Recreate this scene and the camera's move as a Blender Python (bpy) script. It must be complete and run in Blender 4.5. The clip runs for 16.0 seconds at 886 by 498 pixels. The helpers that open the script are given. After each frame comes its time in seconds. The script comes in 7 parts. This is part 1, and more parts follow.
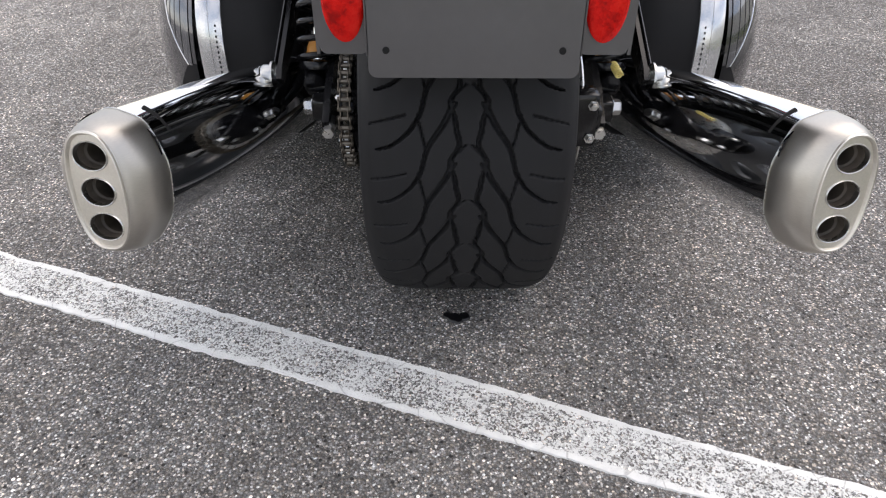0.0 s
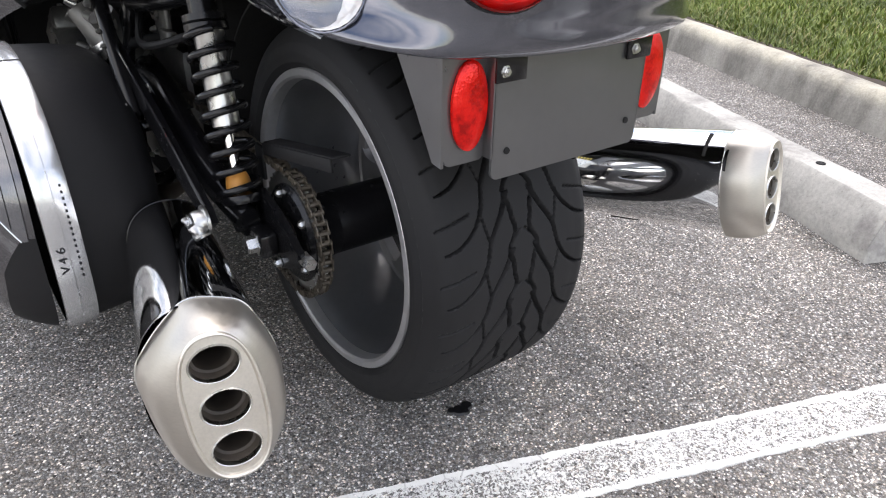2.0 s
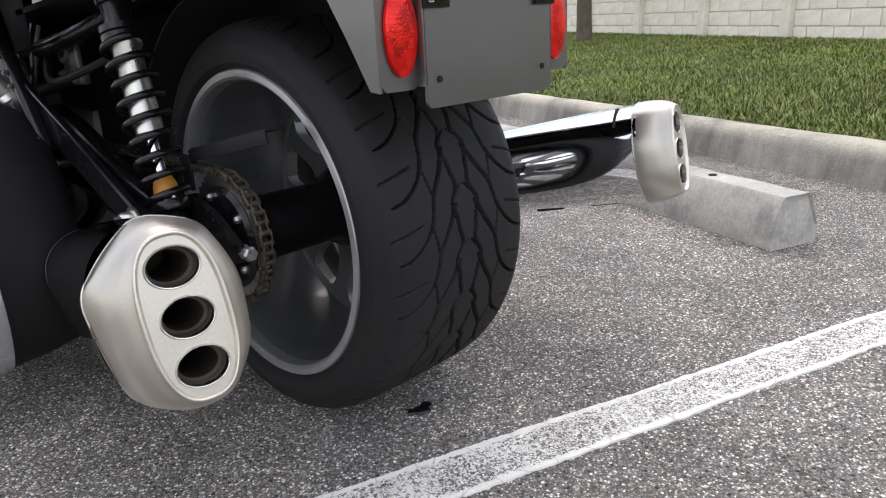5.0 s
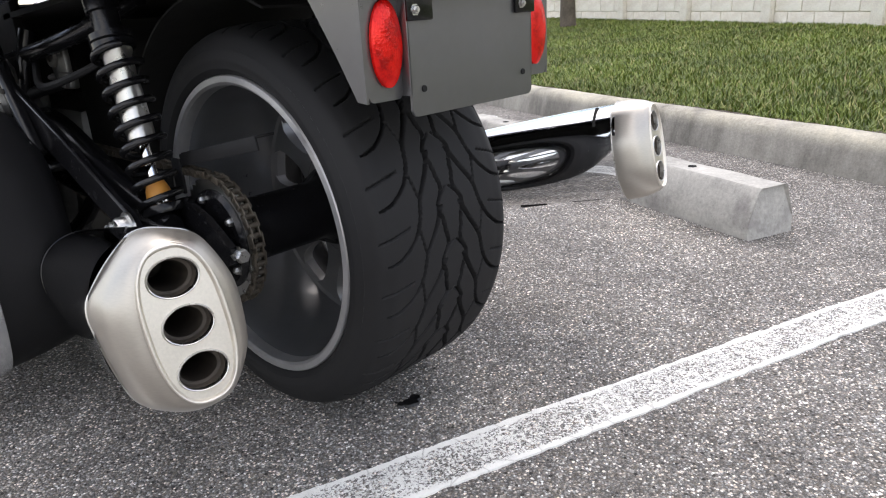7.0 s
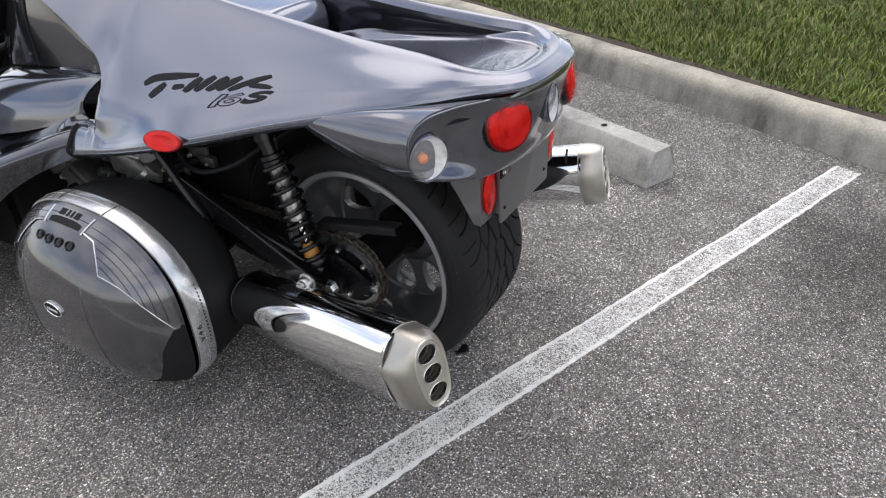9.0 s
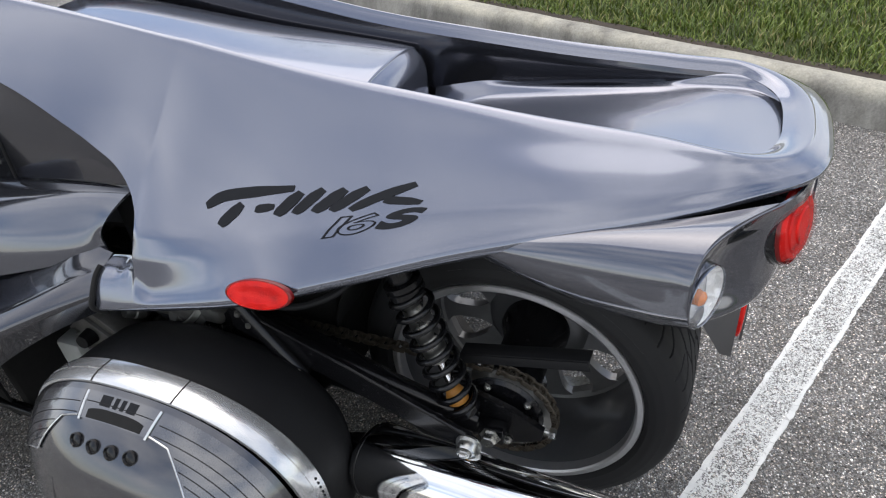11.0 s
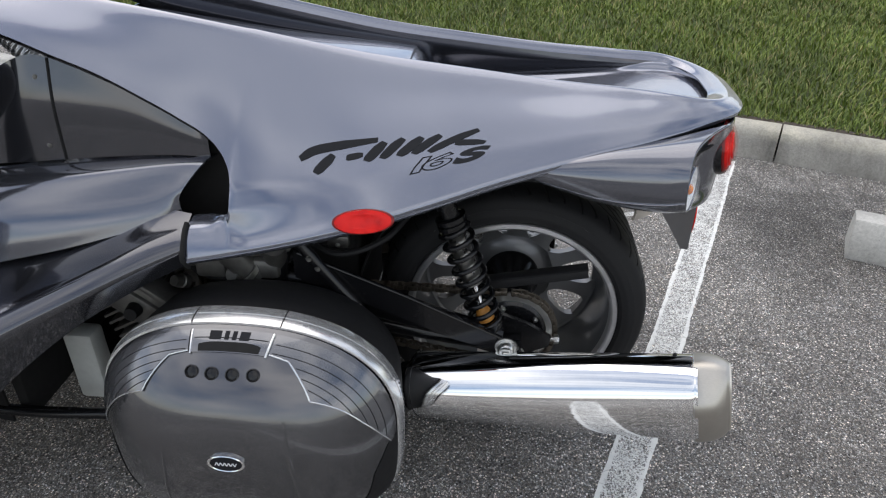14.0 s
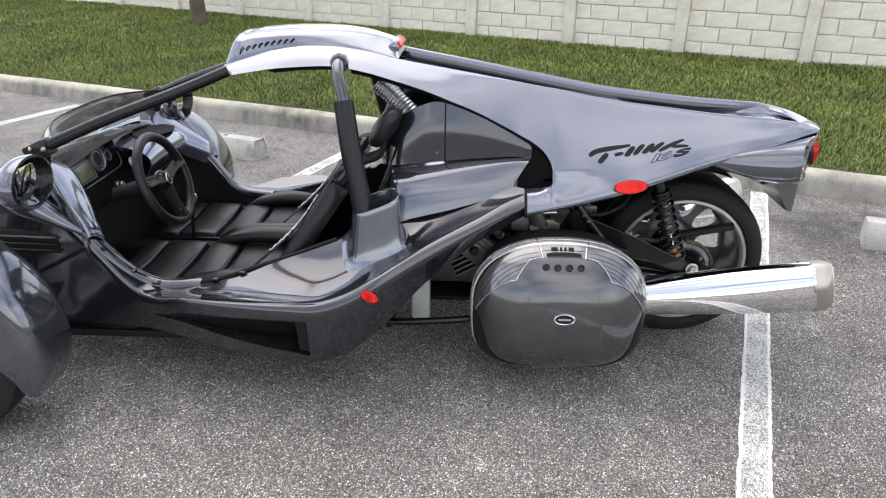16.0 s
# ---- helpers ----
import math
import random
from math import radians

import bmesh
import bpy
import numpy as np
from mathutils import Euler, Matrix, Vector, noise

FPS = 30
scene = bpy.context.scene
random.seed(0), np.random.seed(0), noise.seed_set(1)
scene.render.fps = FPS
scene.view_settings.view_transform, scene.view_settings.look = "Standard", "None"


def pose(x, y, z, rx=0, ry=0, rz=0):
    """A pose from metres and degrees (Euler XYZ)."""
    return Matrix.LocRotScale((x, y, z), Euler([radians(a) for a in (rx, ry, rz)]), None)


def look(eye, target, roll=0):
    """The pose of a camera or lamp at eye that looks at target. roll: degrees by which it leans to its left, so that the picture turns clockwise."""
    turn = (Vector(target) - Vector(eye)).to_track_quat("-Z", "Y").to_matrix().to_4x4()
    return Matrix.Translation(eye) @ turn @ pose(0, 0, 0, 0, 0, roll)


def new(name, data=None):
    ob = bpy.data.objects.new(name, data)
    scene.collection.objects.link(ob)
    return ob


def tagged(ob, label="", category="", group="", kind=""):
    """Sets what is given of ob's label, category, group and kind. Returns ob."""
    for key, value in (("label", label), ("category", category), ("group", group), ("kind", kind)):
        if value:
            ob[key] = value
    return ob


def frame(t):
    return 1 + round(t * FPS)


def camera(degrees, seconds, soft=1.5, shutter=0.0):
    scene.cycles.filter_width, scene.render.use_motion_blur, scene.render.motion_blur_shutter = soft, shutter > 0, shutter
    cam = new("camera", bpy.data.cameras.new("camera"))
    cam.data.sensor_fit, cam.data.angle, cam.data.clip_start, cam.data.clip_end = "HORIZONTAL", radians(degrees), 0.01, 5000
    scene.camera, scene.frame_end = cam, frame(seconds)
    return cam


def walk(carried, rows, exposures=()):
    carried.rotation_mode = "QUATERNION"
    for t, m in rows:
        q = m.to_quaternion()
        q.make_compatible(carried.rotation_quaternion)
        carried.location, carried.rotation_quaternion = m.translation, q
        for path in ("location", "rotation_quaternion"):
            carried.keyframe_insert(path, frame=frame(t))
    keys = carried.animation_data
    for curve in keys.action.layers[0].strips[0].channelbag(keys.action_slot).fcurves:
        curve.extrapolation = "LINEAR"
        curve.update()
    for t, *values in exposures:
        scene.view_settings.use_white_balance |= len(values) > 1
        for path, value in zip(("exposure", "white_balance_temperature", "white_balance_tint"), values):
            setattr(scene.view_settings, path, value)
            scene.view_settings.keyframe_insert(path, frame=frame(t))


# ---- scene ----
cam = camera(65.3, 16.0, 1.15)
S, CX = 0.94, 0.035
PATH = [
    (0, (-0.004, -1.336, 0.867), (0.002, 0.289, -0.299), 0.3),
    (0.5, (-0.087, -1.29, 0.835), (0.046, 0.272, -0.406), 2.9),
    (1, (-0.216, -1.151, 0.812), (0.178, 0.332, -0.471), 1.3),
    (1.5, (-0.38, -1.082, 0.807), (0.273, 0.429, -0.329), 0.7),
    (2, (-0.592, -1.105, 0.867), (0.465, 0.297, -0.091), 1.3),
    (2.5, (-0.661, -1.171, 0.768), (0.472, 0.197, -0.151), 4.1),
    (3, (-0.675, -1.208, 0.687), (0.459, 0.179, -0.202), 0.7),
    (3.5, (-0.686, -1.195, 0.694), (0.521, 0.179, -0.116), -3.0),
    (4, (-0.696, -1.173, 0.691), (0.589, 0.184, -0.02), -1.5),
    (4.5, (-0.688, -1.154, 0.655), (0.615, 0.218, 0.009), -2.5),
    (4.7, (-0.69, -1.145, 0.647), (0.646, 0.209, 0.028), -2.7),
    (7, (-0.713, -1.167, 0.679), (0.647, 0.141, 0.015), -3.4),
    (7.5, (-0.807, -1.221, 0.799), (0.473, 0.111, 0.034), -3.0),
    (8, (-0.964, -1.327, 1.105), (0.263, -0.093, 0.121), -0.9),
    (8.5, (-1.209, -1.297, 1.291), (0.211, -0.423, 0.186), -0.6),
    (9, (-1.278, -1.145, 1.364), (0.123, -0.236, 0.263), -2.9),
    (9.5, (-1.161, -0.931, 1.368), (0.214, -0.014, 0.24), -4.0),
    (10, (-1.053, -0.71, 1.402), (0.293, 0.209, 0.244), -2.7),
    (10.2, (-1.01, -0.63, 1.382), (0.361, 0.274, 0.241), -4.2),
    (12.3, (-1.224, -0.375, 1.431), (0.377, -0.02, 0.287), 0.2),
    (12.5, (-1.288, -0.35, 1.444), (0.353, -0.017, 0.352), 0.1),
    (13, (-1.369, -0.272, 1.434), (0.31, 0.052, 0.397), -0.5),
    (13.5, (-1.408, -0.168, 1.409), (0.263, 0.121, 0.348), -0.7),
    (14, (-1.528, -0.087, 1.361), (0.184, 0.062, 0.337), 0.3),
    (14.5, (-1.882, -0.01, 1.419), (-0.077, 0.231, 0.594), -0.9),
    (15, (-2.16, 0.207, 1.469), (-0.37, 0.473, 0.618), -1.0),
    (15.5, (-2.434, 0.517, 1.505), (-0.621, 0.656, 0.672), -0.1),
    (16, (-2.702, 0.712, 1.509), (-0.876, 0.792, 0.698), 0.3),
]
EXPOSURES = [(0.0, 0.63, 7050, 14), (0.5, 0.52, 7050, 14), (1.0, 0.54, 7050, 14), (1.5, 0.85, 7050, 14), (2.0, 1.20, 7050, 14), (2.5, 0.95, 7050, 14), (3.0, 0.78, 7100, 14), (3.5, 0.70, 7100, 14), (4.5, 0.75, 7050, 14),
             (7.0, 0.96, 7050, 14), (8.0, 0.78, 7100, 13), (9.0, 0.50, 7000, 13), (10.2, 0.62, 6900, 11), (13.0, 0.33, 6800, 10), (14.5, 0.50, 6850, 10), (16.0, 0.89, 7000, 11)]
# All plan numbers below are in plan units; S brings them to true metres.
walk(cam, [(t, look([S * a for a in eye], [S * a for a in target], roll)) for t, eye, target, roll in PATH], EXPOSURES)

# ---------------------------------------------------------------- light
world = bpy.data.worlds.new("sky")
scene.world = world
world.use_nodes = True
wn, wl = world.node_tree.nodes, world.node_tree.links
wn.clear()
w_out = wn.new("ShaderNodeOutputWorld")
w_bg = wn.new("ShaderNodeBackground")
w_sky = wn.new("ShaderNodeTexSky")
w_sky.sky_type, w_sky.sun_disc = "NISHITA", False
SUN_ELEVATION, SUN_AZIMUTH = radians(62), radians(60)
w_sky.sun_elevation, w_sky.sun_rotation = SUN_ELEVATION, SUN_AZIMUTH
w_co = wn.new("ShaderNodeTexCoord")
w_map = wn.new("ShaderNodeMapping")
w_map.inputs["Scale"].default_value = (1, 1, 2.6)
w_cl = wn.new("ShaderNodeTexNoise")
w_cl.inputs["Scale"].default_value, w_cl.inputs["Detail"].default_value = 2.1, 7
w_cr = wn.new("ShaderNodeValToRGB")
w_cr.color_ramp.elements[0].position, w_cr.color_ramp.elements[1].position = 0.34, 0.76
w_mix = wn.new("ShaderNodeMixRGB")
w_mix.inputs[2].default_value = (9.0, 9.1, 9.3, 1)
wl.new(w_co.outputs["Generated"], w_map.inputs["Vector"])
wl.new(w_map.outputs[0], w_cl.inputs["Vector"])
wl.new(w_cl.outputs[0], w_cr.inputs[0])
wl.new(w_cr.outputs[0], w_mix.inputs[0])
wl.new(w_sky.outputs[0], w_mix.inputs[1])
wl.new(w_mix.outputs[0], w_bg.inputs[0])
w_bg.inputs[1].default_value = 0.15
wl.new(w_bg.outputs[0], w_out.inputs[0])
sun_data = bpy.data.lights.new("sun", "SUN")
sun_data.energy, sun_data.angle, sun_data.color = 0.8, radians(60), (1.0, 0.96, 0.9)
sun = new("sun", sun_data)
sun_dir = Vector((math.sin(SUN_AZIMUTH) * math.cos(SUN_ELEVATION), math.cos(SUN_AZIMUTH) * math.cos(SUN_ELEVATION), math.sin(SUN_ELEVATION)))
sun.matrix_world = look(sun_dir * 30, (0, 0, 0))


# ---------------------------------------------------------------- materials
def node_mat(name):
    m = bpy.data.materials.new(name)
    m.use_nodes = True
    nt = m.node_tree
    return m, nt, nt.nodes["Principled BSDF"]


def put(nt, kind, **inputs):
    n = nt.nodes.new(kind)
    for k, v in inputs.items():
        n.inputs[k.replace("_", " ")].default_value = v
    return n


def ramp(nt, src, stops):
    r = nt.nodes.new("ShaderNodeValToRGB")
    while len(r.color_ramp.elements) < len(stops):
        r.color_ramp.elements.new(0.5)
    for e, (p, c) in zip(r.color_ramp.elements, stops):
        e.position = p
        e.color = (c, c, c, 1) if isinstance(c, (int, float)) else (*c, 1)
    nt.links.new(src, r.inputs[0])
    return r.outputs[0]


def mix(nt, a, b, f, mode="MIX"):
    n = nt.nodes.new("ShaderNodeMixRGB")
    n.blend_type = mode
    for i, v in ((0, f), (1, a), (2, b)):
        if isinstance(v, (int, float)):
            n.inputs[i].default_value = v if i == 0 else (v, v, v, 1)
        elif isinstance(v, tuple):
            n.inputs[i].default_value = (*v, 1)
        else:
            nt.links.new(v, n.inputs[i])
    return n.outputs[0]


def bump(nt, b, src, strength=0.3, distance=0.002):
    n = put(nt, "ShaderNodeBump", Strength=strength, Distance=distance)
    nt.links.new(src, n.inputs["Height"])
    nt.links.new(n.outputs[0], b.inputs["Normal"])
    return n


def coords(nt):
    return nt.nodes.new("ShaderNodeTexCoord").outputs["Object"]


def tex(nt, co, scale, detail=3.0, rough=0.55):
    n = put(nt, "ShaderNodeTexNoise", Scale=scale, Detail=detail, Roughness=rough)
    nt.links.new(co, n.inputs["Vector"])
    return n.outputs[0]


def cells(nt, co, scale, feature="F1"):
    n = put(nt, "ShaderNodeTexVoronoi", Scale=scale)
    n.feature = feature
    nt.links.new(co, n.inputs["Vector"])
    return n


def simple(name, color, rough=0.5, metal=0.0, coat=0.0, vary=0.12, fine=60.0, coarse=5.0, relief=0.0, spec=0.5, rough_vary=0.08):
    """A surface with wear at a fine and a coarse size in colour, gloss and relief."""
    m, nt, b = node_mat(name)
    co = coords(nt)
    f, c = tex(nt, co, fine, 4), tex(nt, co, coarse, 3)
    both = mix(nt, f, c, 0.5)
    lo, hi = tuple(v * (1 - vary) for v in color), tuple(min(1, v * (1 + vary)) for v in color)
    nt.links.new(ramp(nt, both, [(0.3, lo), (0.7, hi)]), b.inputs["Base Color"])
    nt.links.new(ramp(nt, both, [(0.3, max(0, rough - rough_vary)), (0.7, min(1, rough + rough_vary))]), b.inputs["Roughness"])
    b.inputs["Metallic"].default_value = metal
    b.inputs["Coat Weight"].default_value = coat
    b.inputs["Coat Roughness"].default_value = 0.03
    b.inputs["Specular IOR Level"].default_value = spec
    if relief:
        bump(nt, b, f, relief, 0.001)
    return m


def asphalt_color(nt, co):
    """Mixed aggregate worn bright on its tops in a dark binder, with a few larger pale stones, patched and stained."""
    v = cells(nt, co, 298)
    sep = nt.nodes.new("ShaderNodeSeparateColor")
    nt.links.new(v.outputs["Color"], sep.inputs[0])
    col = ramp(nt, sep.outputs[0], [(0.0, 0.09), (0.40, 0.17), (0.68, 0.25), (0.86, 0.38), (0.94, 0.66), (1.0, 0.95)])
    tint = ramp(nt, sep.outputs[1], [(0.0, (1.08, 1.0, 0.90)), (0.5, (1, 1, 1)), (1.0, (0.94, 1.0, 1.05))])
    col = mix(nt, col, tint, 1.0, "MULTIPLY")
    col = mix(nt, col, ramp(nt, tex(nt, co, 620, 3, 0.7), [(0.3, 0.62), (0.7, 1.33)]), 1.0, "MULTIPLY")
    edge = ramp(nt, v.outputs["Distance"], [(0.22, 1.0), (0.62, 0.14)])
    col = mix(nt, col, edge, 0.58, "MULTIPLY")
    # sparse larger stones
    v2 = cells(nt, co, 120)
    sep2 = nt.nodes.new("ShaderNodeSeparateColor")
    nt.links.new(v2.outputs["Color"], sep2.inputs[0])
    some = ramp(nt, sep2.outputs[0], [(0.90, 0.0), (0.91, 1.0)])
    core = ramp(nt, v2.outputs["Distance"], [(0.26, 1.0), (0.38, 0.0)])
    col = mix(nt, col, ramp(nt, sep2.outputs[1], [(0.0, (0.34, 0.31, 0.28)), (1.0, (1.0, 0.98, 0.95))]), mix(nt, some, core, 1.0, "MULTIPLY"))
    # lost stones leave dark pits
    pit = ramp(nt, sep2.outputs[2], [(0.93, 1.0), (0.94, 0.22)])
    col = mix(nt, col, mix(nt, (1, 1, 1), pit, core), 1.0, "MULTIPLY")
    big = ramp(nt, tex(nt, co, 1.3, 5, 0.6), [(0.3, (0.74, 0.73, 0.72)), (0.55, (1, 1, 1)), (0.72, (1.30, 1.285, 1.26))])
    mid = ramp(nt, tex(nt, co, 9, 4, 0.6), [(0.3, 0.80), (0.7, 1.17)])
    # ragged patches: brightness painted in beside the bay, a dark stain by the next stop, and a pale scuffed spot
    for place, inner, outer, gain, rag, scale in (((-2.7, 1.0, 0.0), 1.2, 2.7, 1.38, 0.9, 1.1), ((1.04, -1.27, 0.0), 0.26, 0.72, 0.50, 0.36, 4.0), ((0.48, -0.71, 0.0), 0.20, 0.42, 1.25, 0.20, 6.0)):
        away = nt.nodes.new("ShaderNodeVectorMath")
        away.operation = "DISTANCE"
        away.inputs[1].default_value = place
        nt.links.new(co, away.inputs[0])
        ragged = mix(nt, away.outputs["Value"], ramp(nt, tex(nt, co, scale, 5, 0.65), [(0.3, 0.0), (0.7, rag)]), 1.0, "ADD")
        patch = nt.nodes.new("ShaderNodeMapRange")
        for key, val in (("From Min", inner), ("From Max", outer), ("To Min", gain), ("To Max", 1.0)):
            patch.inputs[key].default_value = val
        nt.links.new(ragged, patch.inputs["Value"])
        mid = mix(nt, mid, patch.outputs[0], 1.0, "MULTIPLY")
    col = mix(nt, mix(nt, col, big, 1.0, "MULTIPLY"), mid, 1.0, "MULTIPLY")
    return mix(nt, col, (1.56, 1.49, 1.42), 1.0, "MULTIPLY"), v


def make_asphalt():
    m, nt, b = node_mat("asphalt")
    co = coords(nt)
    col, v = asphalt_color(nt, co)
    nt.links.new(col, b.inputs["Base Color"])
    b.inputs["Roughness"].default_value = 0.82
    b.inputs["Specular IOR Level"].default_value = 0.35
    h = mix(nt, ramp(nt, v.outputs["Distance"], [(0.0, 1.0), (0.7, 0.0)]), tex(nt, co, 420, 2), 0.3)
    bump(nt, b, h, 1.0, 0.004)
    return m


def make_line_paint():
    """Road paint, worn through to the stones in the middle of the stripe and whole along its two edges."""
    m, nt, b = node_mat("worn_road_paint")
    co = coords(nt)
    asp, v = asphalt_color(nt, co)
    sep = nt.nodes.new("ShaderNodeSeparateXYZ")
    nt.links.new(co, sep.inputs[0])
    ab = nt.nodes.new("ShaderNodeMath")
    ab.operation = "ABSOLUTE"
    nt.links.new(sep.outputs[1], ab.inputs[0])
    rim = ramp(nt, ab.outputs[0], [(0.036, 0.0), (0.043, 0.16), (0.049, 0.20)])
    sepc = nt.nodes.new("ShaderNodeSeparateColor")
    nt.links.new(v.outputs["Color"], sepc.inputs[0])
    stone = ramp(nt, sepc.outputs[2], [(0.0, 0.34), (1.0, 0.62)])
    worn = mix(nt, mix(nt, tex(nt, co, 330, 3, 0.8), tex(nt, co, 95, 4, 0.75), 0.45), stone, 0.38)
    patch = ramp(nt, tex(nt, co, 7, 3), [(0.35, -0.03), (0.7, 0.05)])
    tot = mix(nt, mix(nt, worn, rim, 1.0, "ADD"), patch, 1.0, "ADD")
    chips = ramp(nt, tex(nt, co, 34, 5, 0.8), [(0.36, -0.30), (0.46, 0.0)])
    tot = mix(nt, tot, chips, 1.0, "ADD")
    cracks = ramp(nt, cells(nt, co, 13, "DISTANCE_TO_EDGE").outputs["Distance"], [(0.006, 0.0), (0.016, 1.0)])
    cover = mix(nt, ramp(nt, tot, [(0.486, 0.0), (0.525, 1.0)]), cracks, 0.35, "MULTIPLY")
    white = ramp(nt, tex(nt, co, 30, 5), [(0.3, (0.76, 0.76, 0.74)), (0.7, (0.90, 0.90, 0.87))])
    nt.links.new(mix(nt, asp, white, cover), b.inputs["Base Color"])
    b.inputs["Roughness"].default_value = 0.7
    bump(nt, b, mix(nt, cover, ramp(nt, v.outputs["Distance"], [(0.0, 1.0), (0.7, 0.0)]), 0.5), 0.7, 0.003)
    return m


def make_concrete(name, base, dark, stain_scale=3.0):
    m, nt, b = node_mat(name)
    co = coords(nt)
    stain = tex(nt, co, stain_scale, 6, 0.65)
    grain = tex(nt, co, 90, 4, 0.7)
    pits = ramp(nt, cells(nt, co, 70).outputs["Distance"], [(0.05, 0.55), (0.18, 1.0)])
    col = ramp(nt, stain, [(0.32, dark), (0.52, base), (0.75, tuple(min(1, c * 1.18) for c in base))])
    col = mix(nt, col, ramp(nt, grain, [(0.3, 0.8), (0.7, 1.12)]), 1.0, "MULTIPLY")
    col = mix(nt, col, pits, 0.5, "MULTIPLY")
    nt.links.new(col, b.inputs["Base Color"])
    b.inputs["Roughness"].default_value = 0.9
    bump(nt, b, mix(nt, grain, pits, 0.5), 0.5, 0.003)
    return m


def make_kerb_concrete():
    """Weathered cream concrete with streaked grey stains, remains of pale yellow paint along its nose, and a top
    painted lighter as if lit.
    """
    m, nt, b = node_mat("kerb_concrete")
    co = coords(nt)
    streak = put(nt, "ShaderNodeMapping", Scale=(1, 1, 0.25))
    nt.links.new(co, streak.inputs["Vector"])
    stain = tex(nt, streak.outputs[0], 7.0, 6, 0.7)
    wide = tex(nt, co, 1.7, 4, 0.6)
    grain = tex(nt, co, 110, 4, 0.7)
    col = ramp(nt, mix(nt, stain, wide, 0.5), [(0.36, (0.10, 0.094, 0.085)), (0.45, (0.22, 0.21, 0.187)), (0.56, (0.35, 0.335, 0.30)), (0.75, (0.50, 0.48, 0.43))])
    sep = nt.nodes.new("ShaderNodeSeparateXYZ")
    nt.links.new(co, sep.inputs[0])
    # yellow paint remains; the ramp runs on to brighten the lit top too
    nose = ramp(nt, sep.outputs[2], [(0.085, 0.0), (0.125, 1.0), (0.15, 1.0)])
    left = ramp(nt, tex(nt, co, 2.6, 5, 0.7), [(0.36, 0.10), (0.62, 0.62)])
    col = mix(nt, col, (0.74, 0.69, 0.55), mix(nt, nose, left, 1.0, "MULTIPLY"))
    col = mix(nt, col, ramp(nt, grain, [(0.3, 0.78), (0.7, 1.14)]), 1.0, "MULTIPLY")
    nt.links.new(col, b.inputs["Base Color"])
    b.inputs["Roughness"].default_value = 0.9
    bump(nt, b, grain, 0.5, 0.003)
    return m


def make_body_paint(name, color, rough=0.34):
    m, nt, b = node_mat(name)
    co = coords(nt)
    flake = cells(nt, co, 900)
    lo = tuple(c * 0.96 for c in color)
    hi = tuple(c * 1.04 for c in color)
    nt.links.new(ramp(nt, flake.outputs["Color"], [(0.2, lo), (0.8, hi)]), b.inputs["Base Color"])
    b.inputs["Metallic"].default_value = 0.82
    nt.links.new(ramp(nt, tex(nt, co, 3.5, 4), [(0.3, rough - 0.03), (0.7, rough + 0.04)]), b.inputs["Roughness"])
    b.inputs["Coat Weight"].default_value = 1.0
    nt.links.new(ramp(nt, tex(nt, co, 25, 3), [(0.3, 0.02), (0.75, 0.06)]), b.inputs["Coat Roughness"])
    return m


def make_brushed(name, color, rough, stretch=(8, 300, 300)):
    m, nt, b = node_mat(name)
    mp = put(nt, "ShaderNodeMapping", Scale=stretch)
    nt.links.new(coords(nt), mp.inputs["Vector"])
    g = tex(nt, mp.outputs[0], 3.0, 3)
    s = tex(nt, coords(nt), 14, 4)
    nt.links.new(ramp(nt, mix(nt, g, s, 0.5), [(0.3, tuple(c * 0.8 for c in color)), (0.7, color)]), b.inputs["Base Color"])
    nt.links.new(ramp(nt, g, [(0.3, rough - 0.06), (0.7, rough + 0.08)]), b.inputs["Roughness"])
    b.inputs["Metallic"].default_value = 1.0
    bump(nt, b, g, 0.06, 0.0005)
    return m


def make_lens(name, color, rough=0.04, relief=0.25, coat=1.0):
    m, nt, b = node_mat(name)
    b.inputs["Base Color"].default_value = (*color, 1)
    b.inputs["Roughness"].default_value = rough
    b.inputs["Coat Weight"].default_value = coat
    co = coords(nt)
    sep = cells(nt, co, 130)
    nt.links.new(ramp(nt, sep.outputs["Distance"], [(0.1, tuple(c * 0.75 for c in color)), (0.7, color)]), b.inputs["Base Color"])
    bump(nt, b, sep.outputs["Distance"], relief, 0.002)
    return m


def make_glass(name, color, alpha, rough=0.03):
    """Thin clear plastic: mostly see-through, with a glossy face."""
    m, nt, b = node_mat(name)
    b.inputs["Base Color"].default_value = (*color, 1)
    b.inputs["Roughness"].default_value = rough
    b.inputs["Alpha"].default_value = alpha
    b.inputs["Coat Weight"].default_value = 1.0
    bump(nt, b, tex(nt, coords(nt), 60, 2), 0.03, 0.001)
    return m


def make_red_lens():
    """Clear red moulding, dark where it is thick at its edge and glossy on its face."""
    m, nt, b = node_mat("red_lens")
    co = coords(nt)
    nt.links.new(ramp(nt, tex(nt, co, 40, 3), [(0.3, (0.50, 0.002, 0.002)), (0.7, (0.66, 0.006, 0.005))]), b.inputs["Base Color"])
    b.inputs["Roughness"].default_value = 0.05
    b.inputs["Alpha"].default_value = 0.16
    return m


